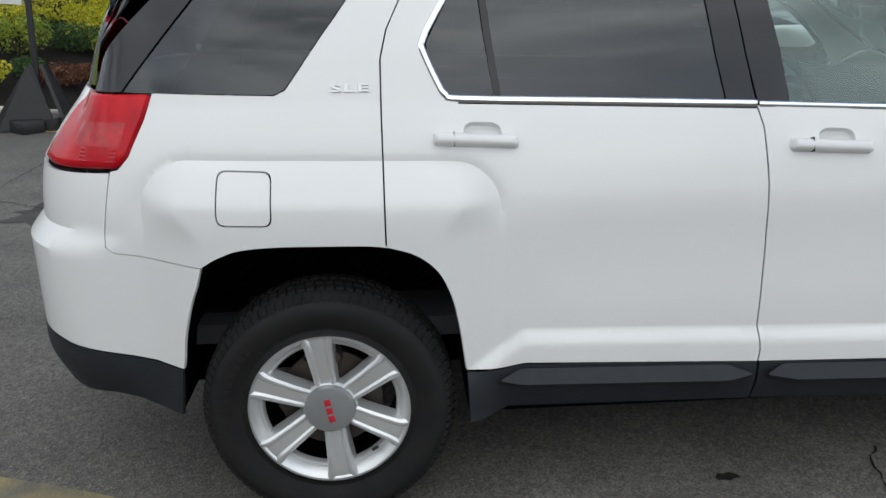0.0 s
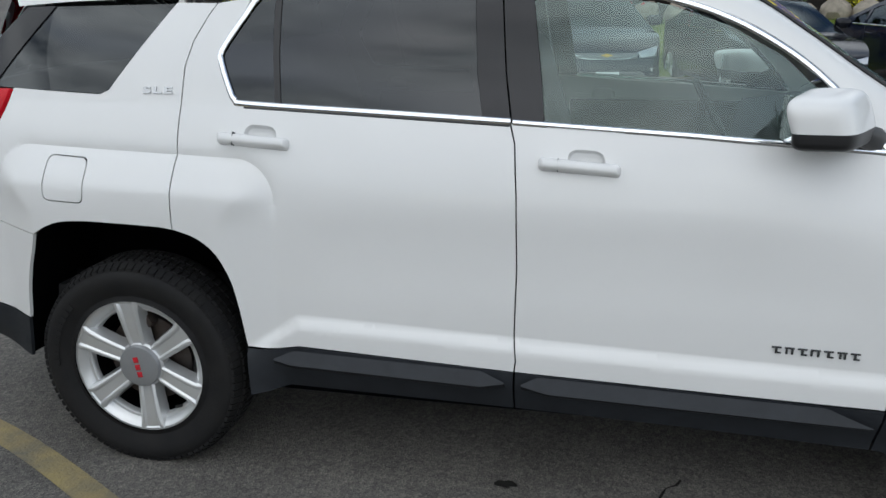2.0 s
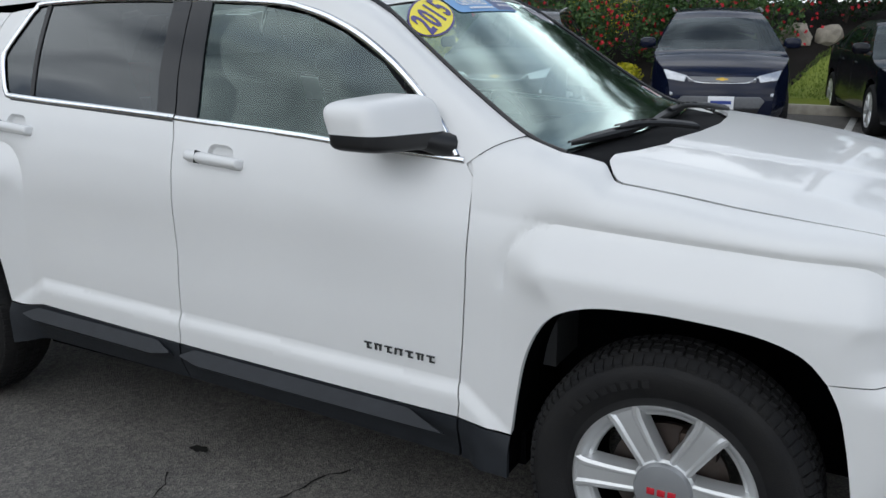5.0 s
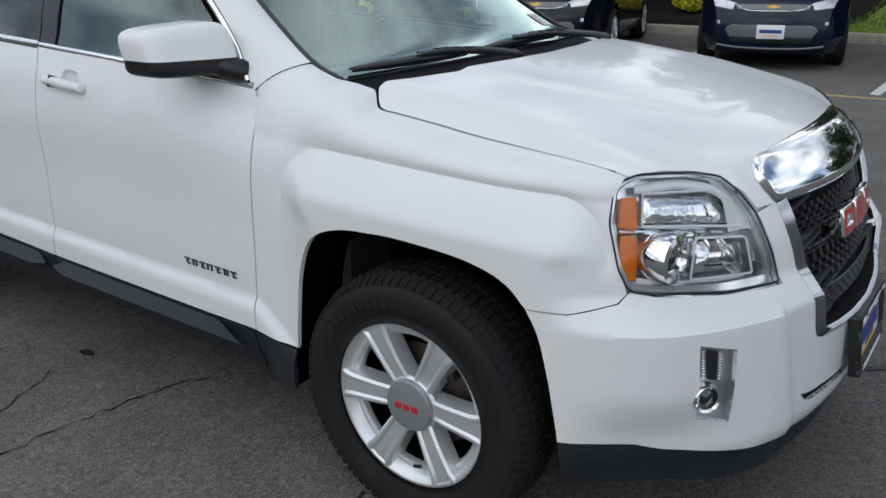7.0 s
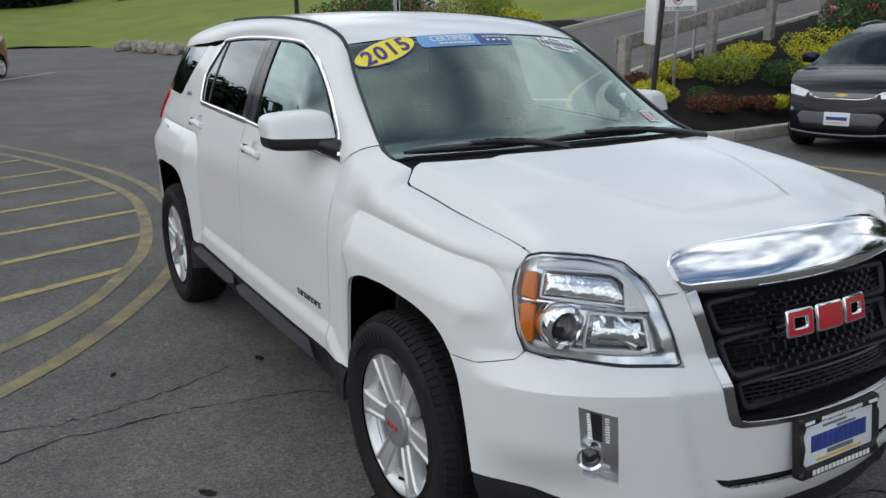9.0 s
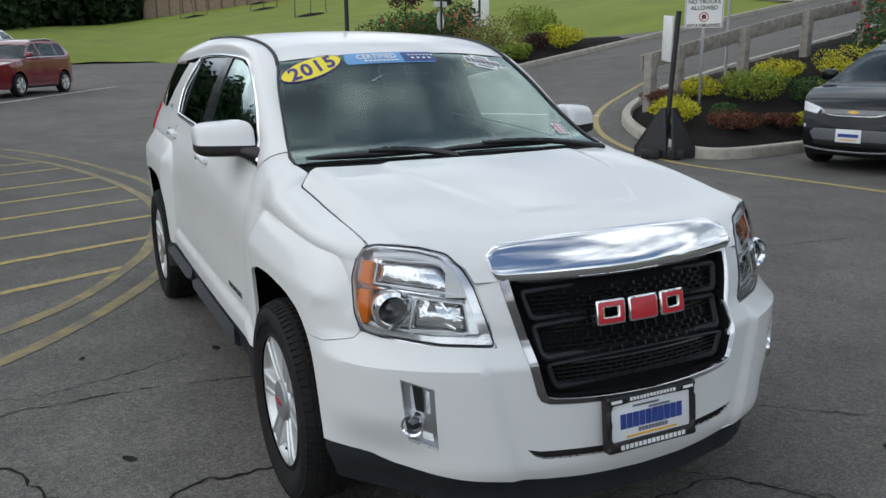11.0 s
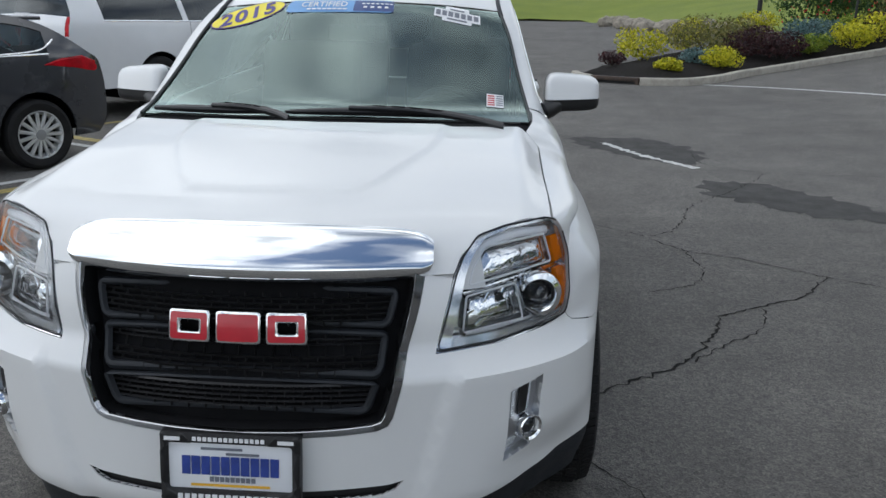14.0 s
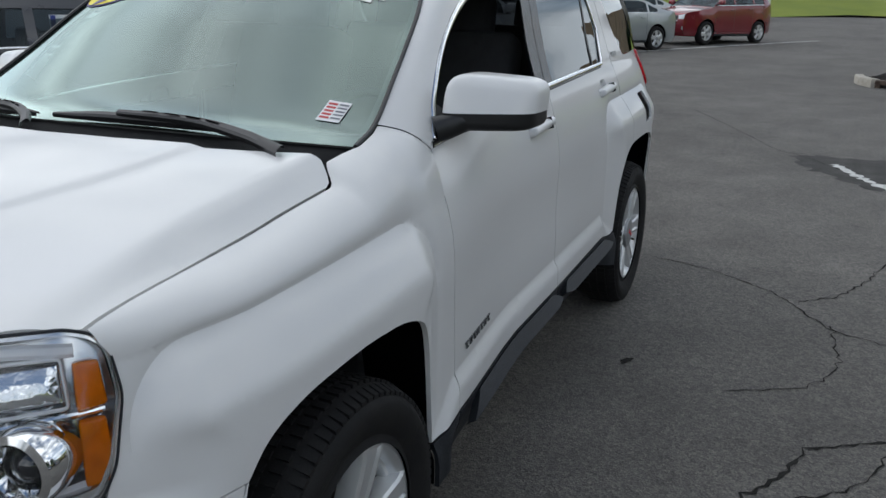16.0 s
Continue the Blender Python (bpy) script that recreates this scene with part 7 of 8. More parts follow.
fence = thing("rail_fence", "weathered grey timber rail fence beside the driveway", "fence")
posts = [(-7.75, 8.25, .92), (-8.02, 9.1, .95), (-8.35, 11.0, 1.0), (-8.55, 12.9, 1.0), (-8.7, 14.8, 1.0), (-8.8, 16.8, 1.0)]
pz = [isz(x, y) - .05 for x, y, h in posts]
for (x, y, h), z in zip(posts, pz):
    o = part("post", fence_post(x, y, h, z), GREY_WOOD, fence)
    o.matrix_basis = pose(x, y, z, 0, 0, 8)
for (a, za), (b, zb) in zip(zip(posts[:-1], pz[:-1]), zip(posts[1:], pz[1:])):
    p0 = np.array((a[0] - .11, a[1] - (.12 if a is posts[0] else 0), za + a[2] - .16))
    p1 = np.array((b[0] - .11, b[1], zb + b[2] - .16))
    d = p1 - p0
    L_ = np.linalg.norm(d)
    o = part("rail", box(L_ / 2, 0, 0, L_, .07, .26, .008), GREY_WOOD, fence)
    o.matrix_basis = Matrix.Translation(p0) @ Vector(d).to_track_quat("X", "Z").to_matrix().to_4x4()

SIGN_WHITE = mat("sign_white", (.78, .78, .76), .4, vary=.05)
SIGN_BLACK = mat("sign_black", (.015, .015, .016), .5)
SIGN_RED = mat("sign_red", (.5, .02, .03), .45)
sx, sy = -7.05, 8.75
sz = isz(sx, sy)
face = math.degrees(math.atan2(-1.6 - sy, 4.2 - sx)) + 90
sign = thing("road_sign", "white road sign with black lettering on a steel post", "sign", at=(sx, sy, sz), turn=face)
part("post", join(box(0, .03, .95, .05, .025, 2.1, .003), box(0, .015, .95, .012, .03, 2.1, .002)), GALV, sign)
pan = part("panel", box(0, -.004, 1.52, .62, .006, .52, .0), SIGN_WHITE, sign, "white sign panel with a black border")
up = lambda sh, z, x=0: moved(sh, Matrix.Translation((x, -.009, z)) @ Matrix.Rotation(radians(90), 4, "X"))
for t, z, h in (("NO TRUCKS", 1.685, .066), ("ALLOWED", 1.585, .066), ("NOT A THRU STREET", 1.305, .040)):
    part("lettering", up(words(t, h, .001, 1.0, bold=.002), z), SIGN_BLACK, pan)
part("border", join(box(0, -.008, 1.762, .59, .002, .008), box(0, -.008, 1.276, .59, .002, .006), box(-.295, -.008, 1.519, .008, .002, .48), box(.295, -.008, 1.519, .008, .002, .48)), SIGN_BLACK, pan, smooth=False)
part("ring", up(revolve([(.080, 0), (.080, .002), (.066, .002), (.066, 0)], 36, "z", closed=True), 1.435), SIGN_RED, pan)
part("slash", up(moved(box(0, 0, 0, .14, .012, .002), Matrix.Rotation(.78, 4, "Z")), 1.435), SIGN_RED, pan)
part("truck_shape", up(join(box(0, .0, 0, .07, .05, .0015), box(0, .032, 0, .05, .02, .0015), box(-.02, -.032, 0, .015, .015, .0015), box(.02, -.032, 0, .015, .015, .0015)), 1.435), SIGN_BLACK, pan, smooth=False)
p2 = thing("sign_post", "thin bare steel post behind the sign", "post", at=(-8.7, 10.9, isz(-8.7, 10.9)))
part("post_tube", tube([(0, 0, -.1), (0, 0, 2.6)], .028, 8), GALV, p2)

stand = thing("portable_sign_stand", "black portable sign stand with rubber feet and a white board", "sign stand", at=(-5.15, 6.42, 0), turn=50)
for (xa, ya), (xb, yb) in (((-.42, .16), (.02, -.20)), ((.10, -.26), (.40, .04))):
    d_ = np.array((yb - ya, xa - xb, 0)) / math.hypot(xb - xa, yb - ya) * .02
    q_ = np.array([(xa, ya, .03), (xb, yb, .03), (xb, yb, .16), ((xa + xb) / 2 * .3 + .05, (ya + yb) / 2 * .4, .72), ((xa + xb) / 2 * .3 - .01, (ya + yb) / 2 * .4, .72), (xa, ya, .16)])
    tri = (np.vstack([q_ + d_, q_ - d_]), [[5, 4, 3, 2, 1, 0], [6, 7, 8, 9, 10, 11]] + [[i, (i + 1) % 6, (i + 1) % 6 + 6, i + 6] for i in range(6)])
    part("side_plate", tri, BLACK_METAL, stand, smooth=False)
for dx in (-.20, .12):
    part("foot", box(dx, -.02, .08, .26, .36, .16, .03), BLACK_METAL, stand)
part("mast", tube([(0, 0, .08), (.04, 0, 1.0), (.10, 0, 2.02)], .035, 8), BLACK_METAL, stand)
part("board", moved(box(0, 0, 0, .46, .03, .62, .008), pose(-.03, .26, 1.66, 0, 3, -75)), SIGN_WHITE, stand, "plain white board")

lamp = thing("lamp_post", "dark lamp post on a concrete footing", "lamp post", at=(-26.3, 9.3, dz(-26.3, 9.3)))
part("footing", box(0, 0, .22, .6, .6, .6, .03), CONCRETE, lamp)
part("pole", tube([(0, 0, .4), (0, 0, 7.5)], [.085, .065], 12), BLACK_METAL, lamp)
part("head", box(.35, 0, 7.5, .9, .35, .14, .04), BLACK_METAL, lamp)
stop = thing("octagonal_sign", "back of a white octagonal sign on a black pole", "sign", at=(-18.9, 9.6, dz(-18.9, 9.6)), turn=-70)
part("pole", tube([(0, 0, -.1), (0, 0, 2.2)], .03, 8), BLACK_METAL, stop)
part("plate", moved(revolve([(.30, 0), (.30, .008), (.0001, .008)], 8, "z"), pose(0, -.04, 1.45, 90, 0, 22.5)), SIGN_WHITE, stop, smooth=False)
part("cross_plate", box(0, -.04, 1.93, .55, .008, .16), SIGN_WHITE, stop, smooth=False)
slab = thing("monument_sign", "white upright sign slab with a dark stripe", "sign", at=(-30.5, 17.2, hz(-30.5, 17.2)), turn=60)
part("slab", box(0, 0, .95, .75, .3, 2.1, .02), SIGN_WHITE, slab)
part("stripe", box(-.05, -.156, 1.1, .10, .012, 1.5), SIGN_BLACK, slab)
pole_t = thing("utility_pole", "weathered timber utility pole", "pole", at=(1.9, 17.9, bkz(1.9, 17.9)))
part("pole_shaft", tube([(0, 0, -.3), (.03, 0, 8)], [.17, .13], 14), GREY_WOOD, pole_t)


# ---- parked cars ----
TYPES = {
    # wheelbase, half width, wheel radius, profile over the top from the front valance to the rear one, indexes of: screen foot, roof front, roof end, rear glass foot; belt height front, rear
    "ev": (2.60, .885, .325, [(2.04, .20), (2.12, .30), (2.14, .45), (2.12, .62), (2.05, .76), (1.90, .88), (1.55, .985), (1.18, 1.05), (.45, 1.44), (.05, 1.56), (-.7, 1.60), (-1.35, 1.55), (-1.82, 1.12), (-1.98, 1.0), (-2.03, .7), (-2.02, .4), (-1.95, .24)], (7, 8, 11, 12), 1.02, 1.08, [(1.0, -.05), (-.12, -1.0), (-1.06, -1.45)]),
    "sedan": (2.70, .895, .33, [(2.22, .18), (2.30, .30), (2.32, .46), (2.29, .60), (2.20, .72), (1.75, .86), (1.15, .96), (.30, 1.36), (-.2, 1.435), (-.75, 1.40), (-1.62, 1.10), (-2.05, 1.07), (-2.20, .95), (-2.25, .65), (-2.24, .4), (-2.15, .24)], (6, 7, 9, 10), .96, 1.02, [(1.0, .02), (-.05, -.95), (-1.02, -1.35)]),
    "compact_suv": (2.555, .89, .335, [(1.98, .24), (2.06, .36), (2.08, .55), (2.06, .76), (1.98, .90), (1.5, 1.00), (1.02, 1.08), (.40, 1.50), (0, 1.62), (-.7, 1.66), (-1.45, 1.61), (-1.90, 1.18), (-2.02, 1.05), (-2.05, .7), (-2.03, .45), (-1.95, .30)], (6, 7, 10, 11), 1.08, 1.16, [(.9, 0), (-.08, -.95), (-1.02, -1.5)]),
    "large_suv": (3.302, 1.01, .40, [(2.45, .28), (2.54, .42), (2.56, .70), (2.54, .98), (2.44, 1.12), (1.9, 1.19), (1.35, 1.24), (.75, 1.72), (.35, 1.85), (-1.0, 1.89), (-2.7, 1.84), (-2.98, 1.30), (-3.02, 1.2), (-3.06, .85), (-3.06, .55), (-2.95, .40)], (6, 7, 10, 11), 1.24, 1.27, [(1.2, .15), (.05, -1.05), (-1.15, -2.55)]),
    "hatch": (2.65, .91, .33, [(2.08, .20), (2.18, .32), (2.20, .5), (2.17, .66), (2.06, .78), (1.65, .91), (1.12, .99), (.35, 1.37), (-.1, 1.46), (-.75, 1.46), (-1.45, 1.36), (-1.95, 1.07), (-2.08, .98), (-2.14, .68), (-2.12, .42), (-2.02, .28)], (6, 7, 10, 11), .98, 1.06, [(1.0, .02), (-.06, -.85), (-.93, -1.50)]),
    "van": (3.4, 1.0, .36, [(2.5, .30), (2.58, .45), (2.6, .8), (2.5, 1.02), (2.2, 1.12), (1.9, 1.2), (1.2, 1.95), (.8, 2.05), (-2.4, 2.08), (-2.62, 1.95), (-2.70, 1.2), (-2.72, .8), (-2.7, .5), (-2.6, .36)], (5, 6, 8, 10), 1.22, 1.22, [(1.5, .6), (.4, -.9), (-1.1, -2.4)]),
}
LENS = mat("clear_lamp", (.55, .57, .60), .12, metal=.5, vary=.25, scale=25, coat=1.0)
GRILLE_GREY = mat("grille_grey", (.16, .165, .175), .40, metal=.5, vary=.2, scale=30)
GOLD_BADGE = mat("gold_badge", (.55, .36, .06), .3, metal=.6, vary=.1)


def car_wheel(parent, x, y, r, spokes, left, double=False, dark=False):
    w = new("wheel")
    w.parent = parent
    w.matrix_basis = pose(x, y, r, 0, 0, 180 if left else 0) @ Matrix.Rotation(.3 * x, 4, "Y")
    part("tyre", revolve([(r * .66, -.09), (r * .70, -.10), (r * .88, -.108), (r * .965, -.09), (r, -.06), (r, .07), (r * .95, .10), (r * .68, .10)], 40, "y"), RUBBER, w)
    rm = part("rim", revolve([(r * .55, .02), (r * .60, -.07), (r * .655, -.098), (r * .68, -.098), (r * .675, -.085)], 40, "y"), ALLOY, w)
    for i in range(spokes):
        a = i * 2 * math.pi / spokes
        wd = .30 * r * 2 * math.pi / spokes * .42
        for off in ((-.35 * wd * 2, .35 * wd * 2) if double else (0,)):
            sp = loft([[(r * .08, -.080, -wd + off), (r * .08, -.094, -wd * .6 + off), (r * .08, -.094, wd * .6 + off), (r * .08, -.080, wd + off)], [(r * .64, -.078, -wd * 1.1 + off * 1.8), (r * .64, -.097, -wd * .7 + off * 1.8), (r * .64, -.097, wd * .7 + off * 1.8), (r * .64, -.078, wd * 1.1 + off * 1.8)]])
            part("spoke", moved(sp, Matrix.Rotation(a, 4, "Y")), ALLOY, rm)
    part("hub_cap", revolve([(r * .16, -.08), (r * .15, -.10), (.0001, -.104)], 20, "y"), CAP, rm)
    part("backing", revolve([(r * .58, -.02), (.0001, -.02)], 28, "y"), BLACK, w)


def parked(kind, label, style, paint, x, y, heading, front=None, glass_m=None, spokes=5, group="", double=False, extra=None):
    wb, hw, wr, prof, (i1, i2, i3, i4), bf, br, wins = TYPES[style]
    glass_m = glass_m or DARK_GLASS
    ob = thing(kind, label, "car", group, at=(x, y, float(ground_z(x, y))), turn=heading)
    P = np.array(prof, float)
    xf, xr = P[:, 0].max(), P[:, 0].min()
    H = P[:, 1].max()
    belt = lambda xx: np.interp(xx, [xr, xf], [br, bf])

    def half(xx, z):
        """Half width of the body at a place along it and a height."""
        e = np.maximum((xx - (xf - .75)) / .75, 0) ** 2 * .24 + np.maximum(((xr + .6) - xx) / .6, 0) ** 2 * .14
        tum = .40 * np.maximum(z - belt(xx), 0) + .25 * np.maximum(z - belt(xx), 0) ** 2
        arch = .016 * np.exp(-((np.abs(xx) - wb / 2) / .42) ** 4) * ss(wr * 2 + .35, wr * 2 + .05, z)
        return hw - .03 - e - tum + arch - .06 * ss(.40, .18, z) - .015 * ss(belt(xx) - .25, belt(xx), z)

    def side(xx, z):
        xx, z = np.asarray(xx, float), np.asarray(z, float)
        return np.stack([xx, -half(xx, z), z], 1)

    seg = []
    Q = spline(P, 130)
    near = lambda k: int(np.argmin(((Q - P[k]) ** 2).sum(1)))
    k1, k2, k3, k4 = (near(k) for k in (i1, i2, i3, i4))

    def shell(i, b):
        i, b = np.asarray(i, float), np.asarray(b, float)
        kk = np.arange(len(Q))
        xx, z = np.interp(i, kk, Q[:, 0]), np.interp(i, kk, Q[:, 1])
        w = half(xx, z)
        bow = 1 - b * b
        fr = ss(1.2, xf, xx)
        return np.stack([xx + .16 * bow * fr * ss(1.1, .7, z) * .5 + .06 * bow * ss(k1 - 6, k1 + 2, i) * ss(k2 + 6, k2 - 2, i) - .05 * bow * ss(xr + .5, xr, xx), w * b, z + .035 * bow * ss(.7, 1.0, z)], 1)

    bs = np.linspace(-1, 1, 19)
    part("front_body", grid(shell, np.linspace(k1, 0, 40), bs[::-1] * -1), paint, ob)
    part("windscreen", grid(shell, np.linspace(k2, k1, 10), bs), glass_m, ob)
    part("roof", grid(shell, np.linspace(k3, k2, 18), bs), paint, ob)
    part("rear_window", grid(shell, np.linspace(k4, k3, 10), bs), glass_m, ob)
    part("tail_body", grid(shell, np.linspace(129, k4, 26), bs), paint, ob)
    # sides with wheel arches and window openings
    ax = wb / 2
    ar = wr + .055
    arch = lambda c: [(c + ar * math.cos(a), wr + .02 + ar * math.sin(a) * .98) for a in np.linspace(0, math.pi, 15)]
    low = lambda xx: float(np.interp(xx, [xr + .1, xr + .5, xf - .4, xf - .05], [P[-1, 1], .24, .22, P[0, 1]])) + (.12 if style == "large_suv" else 0)
    bot = [(P[0, 0], P[0, 1]), (ax + ar, max(P[0, 1], .2))] + arch(ax) + [(ax - ar, low(0)), (-ax + ar, low(0))] + arch(-ax) + [(-ax - ar, max(P[-1, 1], .22)), (P[-1, 0], P[-1, 1])]
    outline = bot + list(Q[::-1][2:-1:3])
    holes, panes = [], []
    top = lambda xx: float(np.interp(xx, Q[k1:k4 + 1][::-1, 0], Q[k1:k4 + 1][::-1, 1]))
    for n_, (xa, xb) in enumerate(wins):
        m = 7
        xs = np.linspace(xa, xb, m)
        uppr = [(q, min(top(q) - .075, H - .11)) for q in xs]
        lowr = [(q, float(belt(q)) + .03) for q in xs]
        poly = [p for p in uppr if p[1] > float(belt(p[0])) + .06]
        lowk = [p for p in lowr if top(p[0]) - .075 > float(belt(p[0])) + .04]
        w_ = lowk[::-1] + poly
        if len(w_) > 4:
            holes.append(np.array(w_)[::-1])
    sd = panel(side, outline, holes, step=.085, lip=.02)
    for s_ in (1, -1):
        fx = (lambda q: q) if s_ > 0 else mirrored
        part("side_panel", fx(sd), paint, ob)
        for h in holes:
            part("side_window", fx(panel(side, h, step=.25, lift=-.008, lip=0, rim=0)), glass_m, ob)
        part("sill_trim", fx(ribbon(side, dense([(ax - ar - .02, low(0) + .03), (-ax + ar + .02, low(0) + .03)], .2, False), .035, .012)), CLAD, ob)
        if holes:
            part("belt_trim", fx(ribbon(side, dense([(wins[0][0], float(belt(wins[0][0])) + .018), (wins[-1][1], float(belt(wins[-1][1])) + .018)], .15, False), .010, .006)), CHROME, ob)
        for xd in [wins[0][1] - .03] + ([wins[1][1] + .02] if style != "van" else []):
            zt = float(belt(xd))
            part("door_seam", fx(ribbon(side, [(xd, zt), (xd + .01, zt - .3), (xd, low(0) + .12)], .004, .001, n=8)), BLACK, ob)
            part("door_handle", fx(panel(side, round_poly([(xd + .06, zt - .13), (xd + .24, zt - .14), (xd + .24, zt - .10), (xd + .06, zt - .095)], .015), step=.05, rise=.022, bevel=.014, lip=.01)), paint if style != "large_suv" else CHROME, ob)
        wl_ = []
        for c in (ax, -ax):
            a = np.array(arch(c))
            p3 = side(a[:, 0], a[:, 1])
            inn = p3.copy()
            inn[:, 1] = -hw + .42
            wall_ = np.vstack([inn, [[c, -hw + .42, .2]]])
            wl_.append(join(loft([p3 + (0, .01, 0), inn]), (wall_, [[i + 1, i, len(inn)] for i in range(len(inn) - 1)])))
        for w_ in wl_:
            part("wheel_well", fx(w_), RECESS_BLACK, ob)
        mz = float(belt(wins[0][0])) + .08
        mir = part("door_mirror", fx(join(superpatch(wins[0][0] - .12, -hw - .06, mz + .03, .07, .11, .075, .6, 18, 10))), paint, ob)
        part("arm", fx(tube([(wins[0][0] - .08, -hw + .08, mz - .05), (wins[0][0] - .1, -hw - .02, mz - .01)], .025, 7)), BLACK, mir)
    part("underside", box(0, 0, .30, wb + .9, hw * 1.5, .16), RECESS_BLACK, ob)
    part("cabin_block", join(box(-.2, -.38, .78, .2, .5, .75, .05), box(-.2, .38, .78, .2, .5, .75, .05), box(-1.0, 0, .78, .2, 1.2, .7, .05)), CABIN, ob)
    for cx in (ax, -ax):
        for s_ in (-1, 1):
            car_wheel(ob, cx, s_ * (hw - .115), wr, spokes, s_ > 0, double)
    # nose
    fi = np.array([i for i in range(0, k1) if Q[i, 1] >= Q[:, 1].min()])
    def nose(yy, z):
        """The front face by width and height."""
        yy, z = np.asarray(yy, float), np.asarray(z, float)
        zz = Q[:k1, 1]
        i = np.interp(z, np.maximum.accumulate(zz), np.arange(k1))
        w = half(np.interp(i, np.arange(len(Q)), Q[:, 0]), np.interp(i, np.arange(len(Q)), Q[:, 1]))
        p = shell(i, np.clip(yy / w, -1, 1))
        return p

    def tail(yy, z):
        yy, z = np.asarray(yy, float), np.asarray(z, float)
        seg_ = Q[k4:][::-1]
        i = 129 - np.interp(z, np.maximum.accumulate(seg_[:, 1]), np.arange(len(seg_)))
        w = half(np.interp(i, np.arange(len(Q)), Q[:, 0]), np.interp(i, np.arange(len(Q)), Q[:, 1]))
        p = shell(i, np.clip(-yy / w, -1, 1))
        return p

    if front:
        front(ob, nose, tail, P, hw, paint)
    return ob


def plate_on(ob, fn, z, w=.31, h=.16):
    c = fn(np.array([0.0]), np.array([z]))[0]
    n = facing(fn, np.array([[0.0, z]]))[0]
    m = Matrix.Translation(c + n * .012) @ Matrix.Rotation(0 if n[0] > 0 else math.pi, 4, "Z")
    pl_ = part("number_plate", moved(box(0, 0, 0, .008, w, h, .002), m), WHITE_PLATE, ob, "white dealer number plate")
    part("bar", moved(box(.0055, 0, .005, .002, w * .8, h * .25), m), BLUE_INK, pl_)
    part("bar", moved(box(.0055, 0, -.045, .002, w * .6, h * .08), m), YELLOW_INK, pl_)


def pads(name, polys, fn, material, ob, rise=.01, bevel=.01, label="", lift=.002, both_sides=True):
    for p in polys:
        part(name, panel(fn, round_poly(p, .012, 3), step=.05, rise=rise, bevel=bevel, lift=lift, lip=.01), material, ob, label)
        if both_sides:
            q = [(-a, b) for a, b in p][::-1]
            part(name, panel(fn, round_poly(q, .012, 3), step=.05, rise=rise, bevel=bevel, lift=lift, lip=.01), material, ob, label)


def ev_front(ob, nose, tail, P, hw, paint):
    pads("headlight", [[(.45, .70), (.78, .745), (.80, .83), (.70, .845), (.42, .775)]], nose, LENS, ob, label="clear slanted headlight")
    pads("grille_panel", [[(-.40, .705), (.40, .705), (.42, .765), (-.42, .765)]], nose, GRILLE_GREY, ob, .006, .008, "grey textured upper grille panel", both_sides=False)
    pads("grille_panel", [[(-.46, .39), (.46, .39), (.52, .48), (.46, .535), (-.46, .535), (-.52, .48)]], nose, GRILLE_GREY, ob, .006, .008, "grey textured lower grille panel", both_sides=False)
    pads("lower_grille", [[(-.44, .33), (.44, .33), (.46, .385), (-.46, .385)]], nose, BLACK, ob, .004, .006, both_sides=False)
    pads("fog_light", [[(.58, .53), (.76, .55), (.74, .585), (.58, .575)]], nose, LENS, ob, .008, .008)
    part("grille_trim", ribbon(nose, [(-.44, .775), (-.30, .703), (0, .695), (.30, .703), (.44, .775)], .006, .008, n=24), CHROME, ob)
    part("badge", join(panel(nose, [(-.07, .728), (.07, .728), (.07, .744), (-.07, .744)], step=.05, lift=.009, lip=.008), panel(nose, [(-.025, .718), (.025, .718), (.025, .754), (-.025, .754)], step=.05, lift=.010, lip=.008)), GOLD_BADGE, ob, "gold maker's badge")
    part("lip_trim", ribbon(nose, [(-.66, .30), (-.3, .265), (.3, .265), (.66, .30)], .012, .014, n=20), GRILLE_GREY, ob)
    plate_on(ob, nose, .46)
    for s_ in (-1, 1):
        part("roof_rail", tube([(.1, s_ * .60, 1.575), (-.5, s_ * .62, 1.62), (-1.2, s_ * .60, 1.585)], .018, 8), SATIN, ob)
        part("tail_light", panel(tail, [(s_ * .5, .95), (s_ * .78, .93), (s_ * .78, 1.0), (s_ * .5, 1.0)][::s_], step=.08, rise=.01, bevel=.01), RED_LENS, ob)


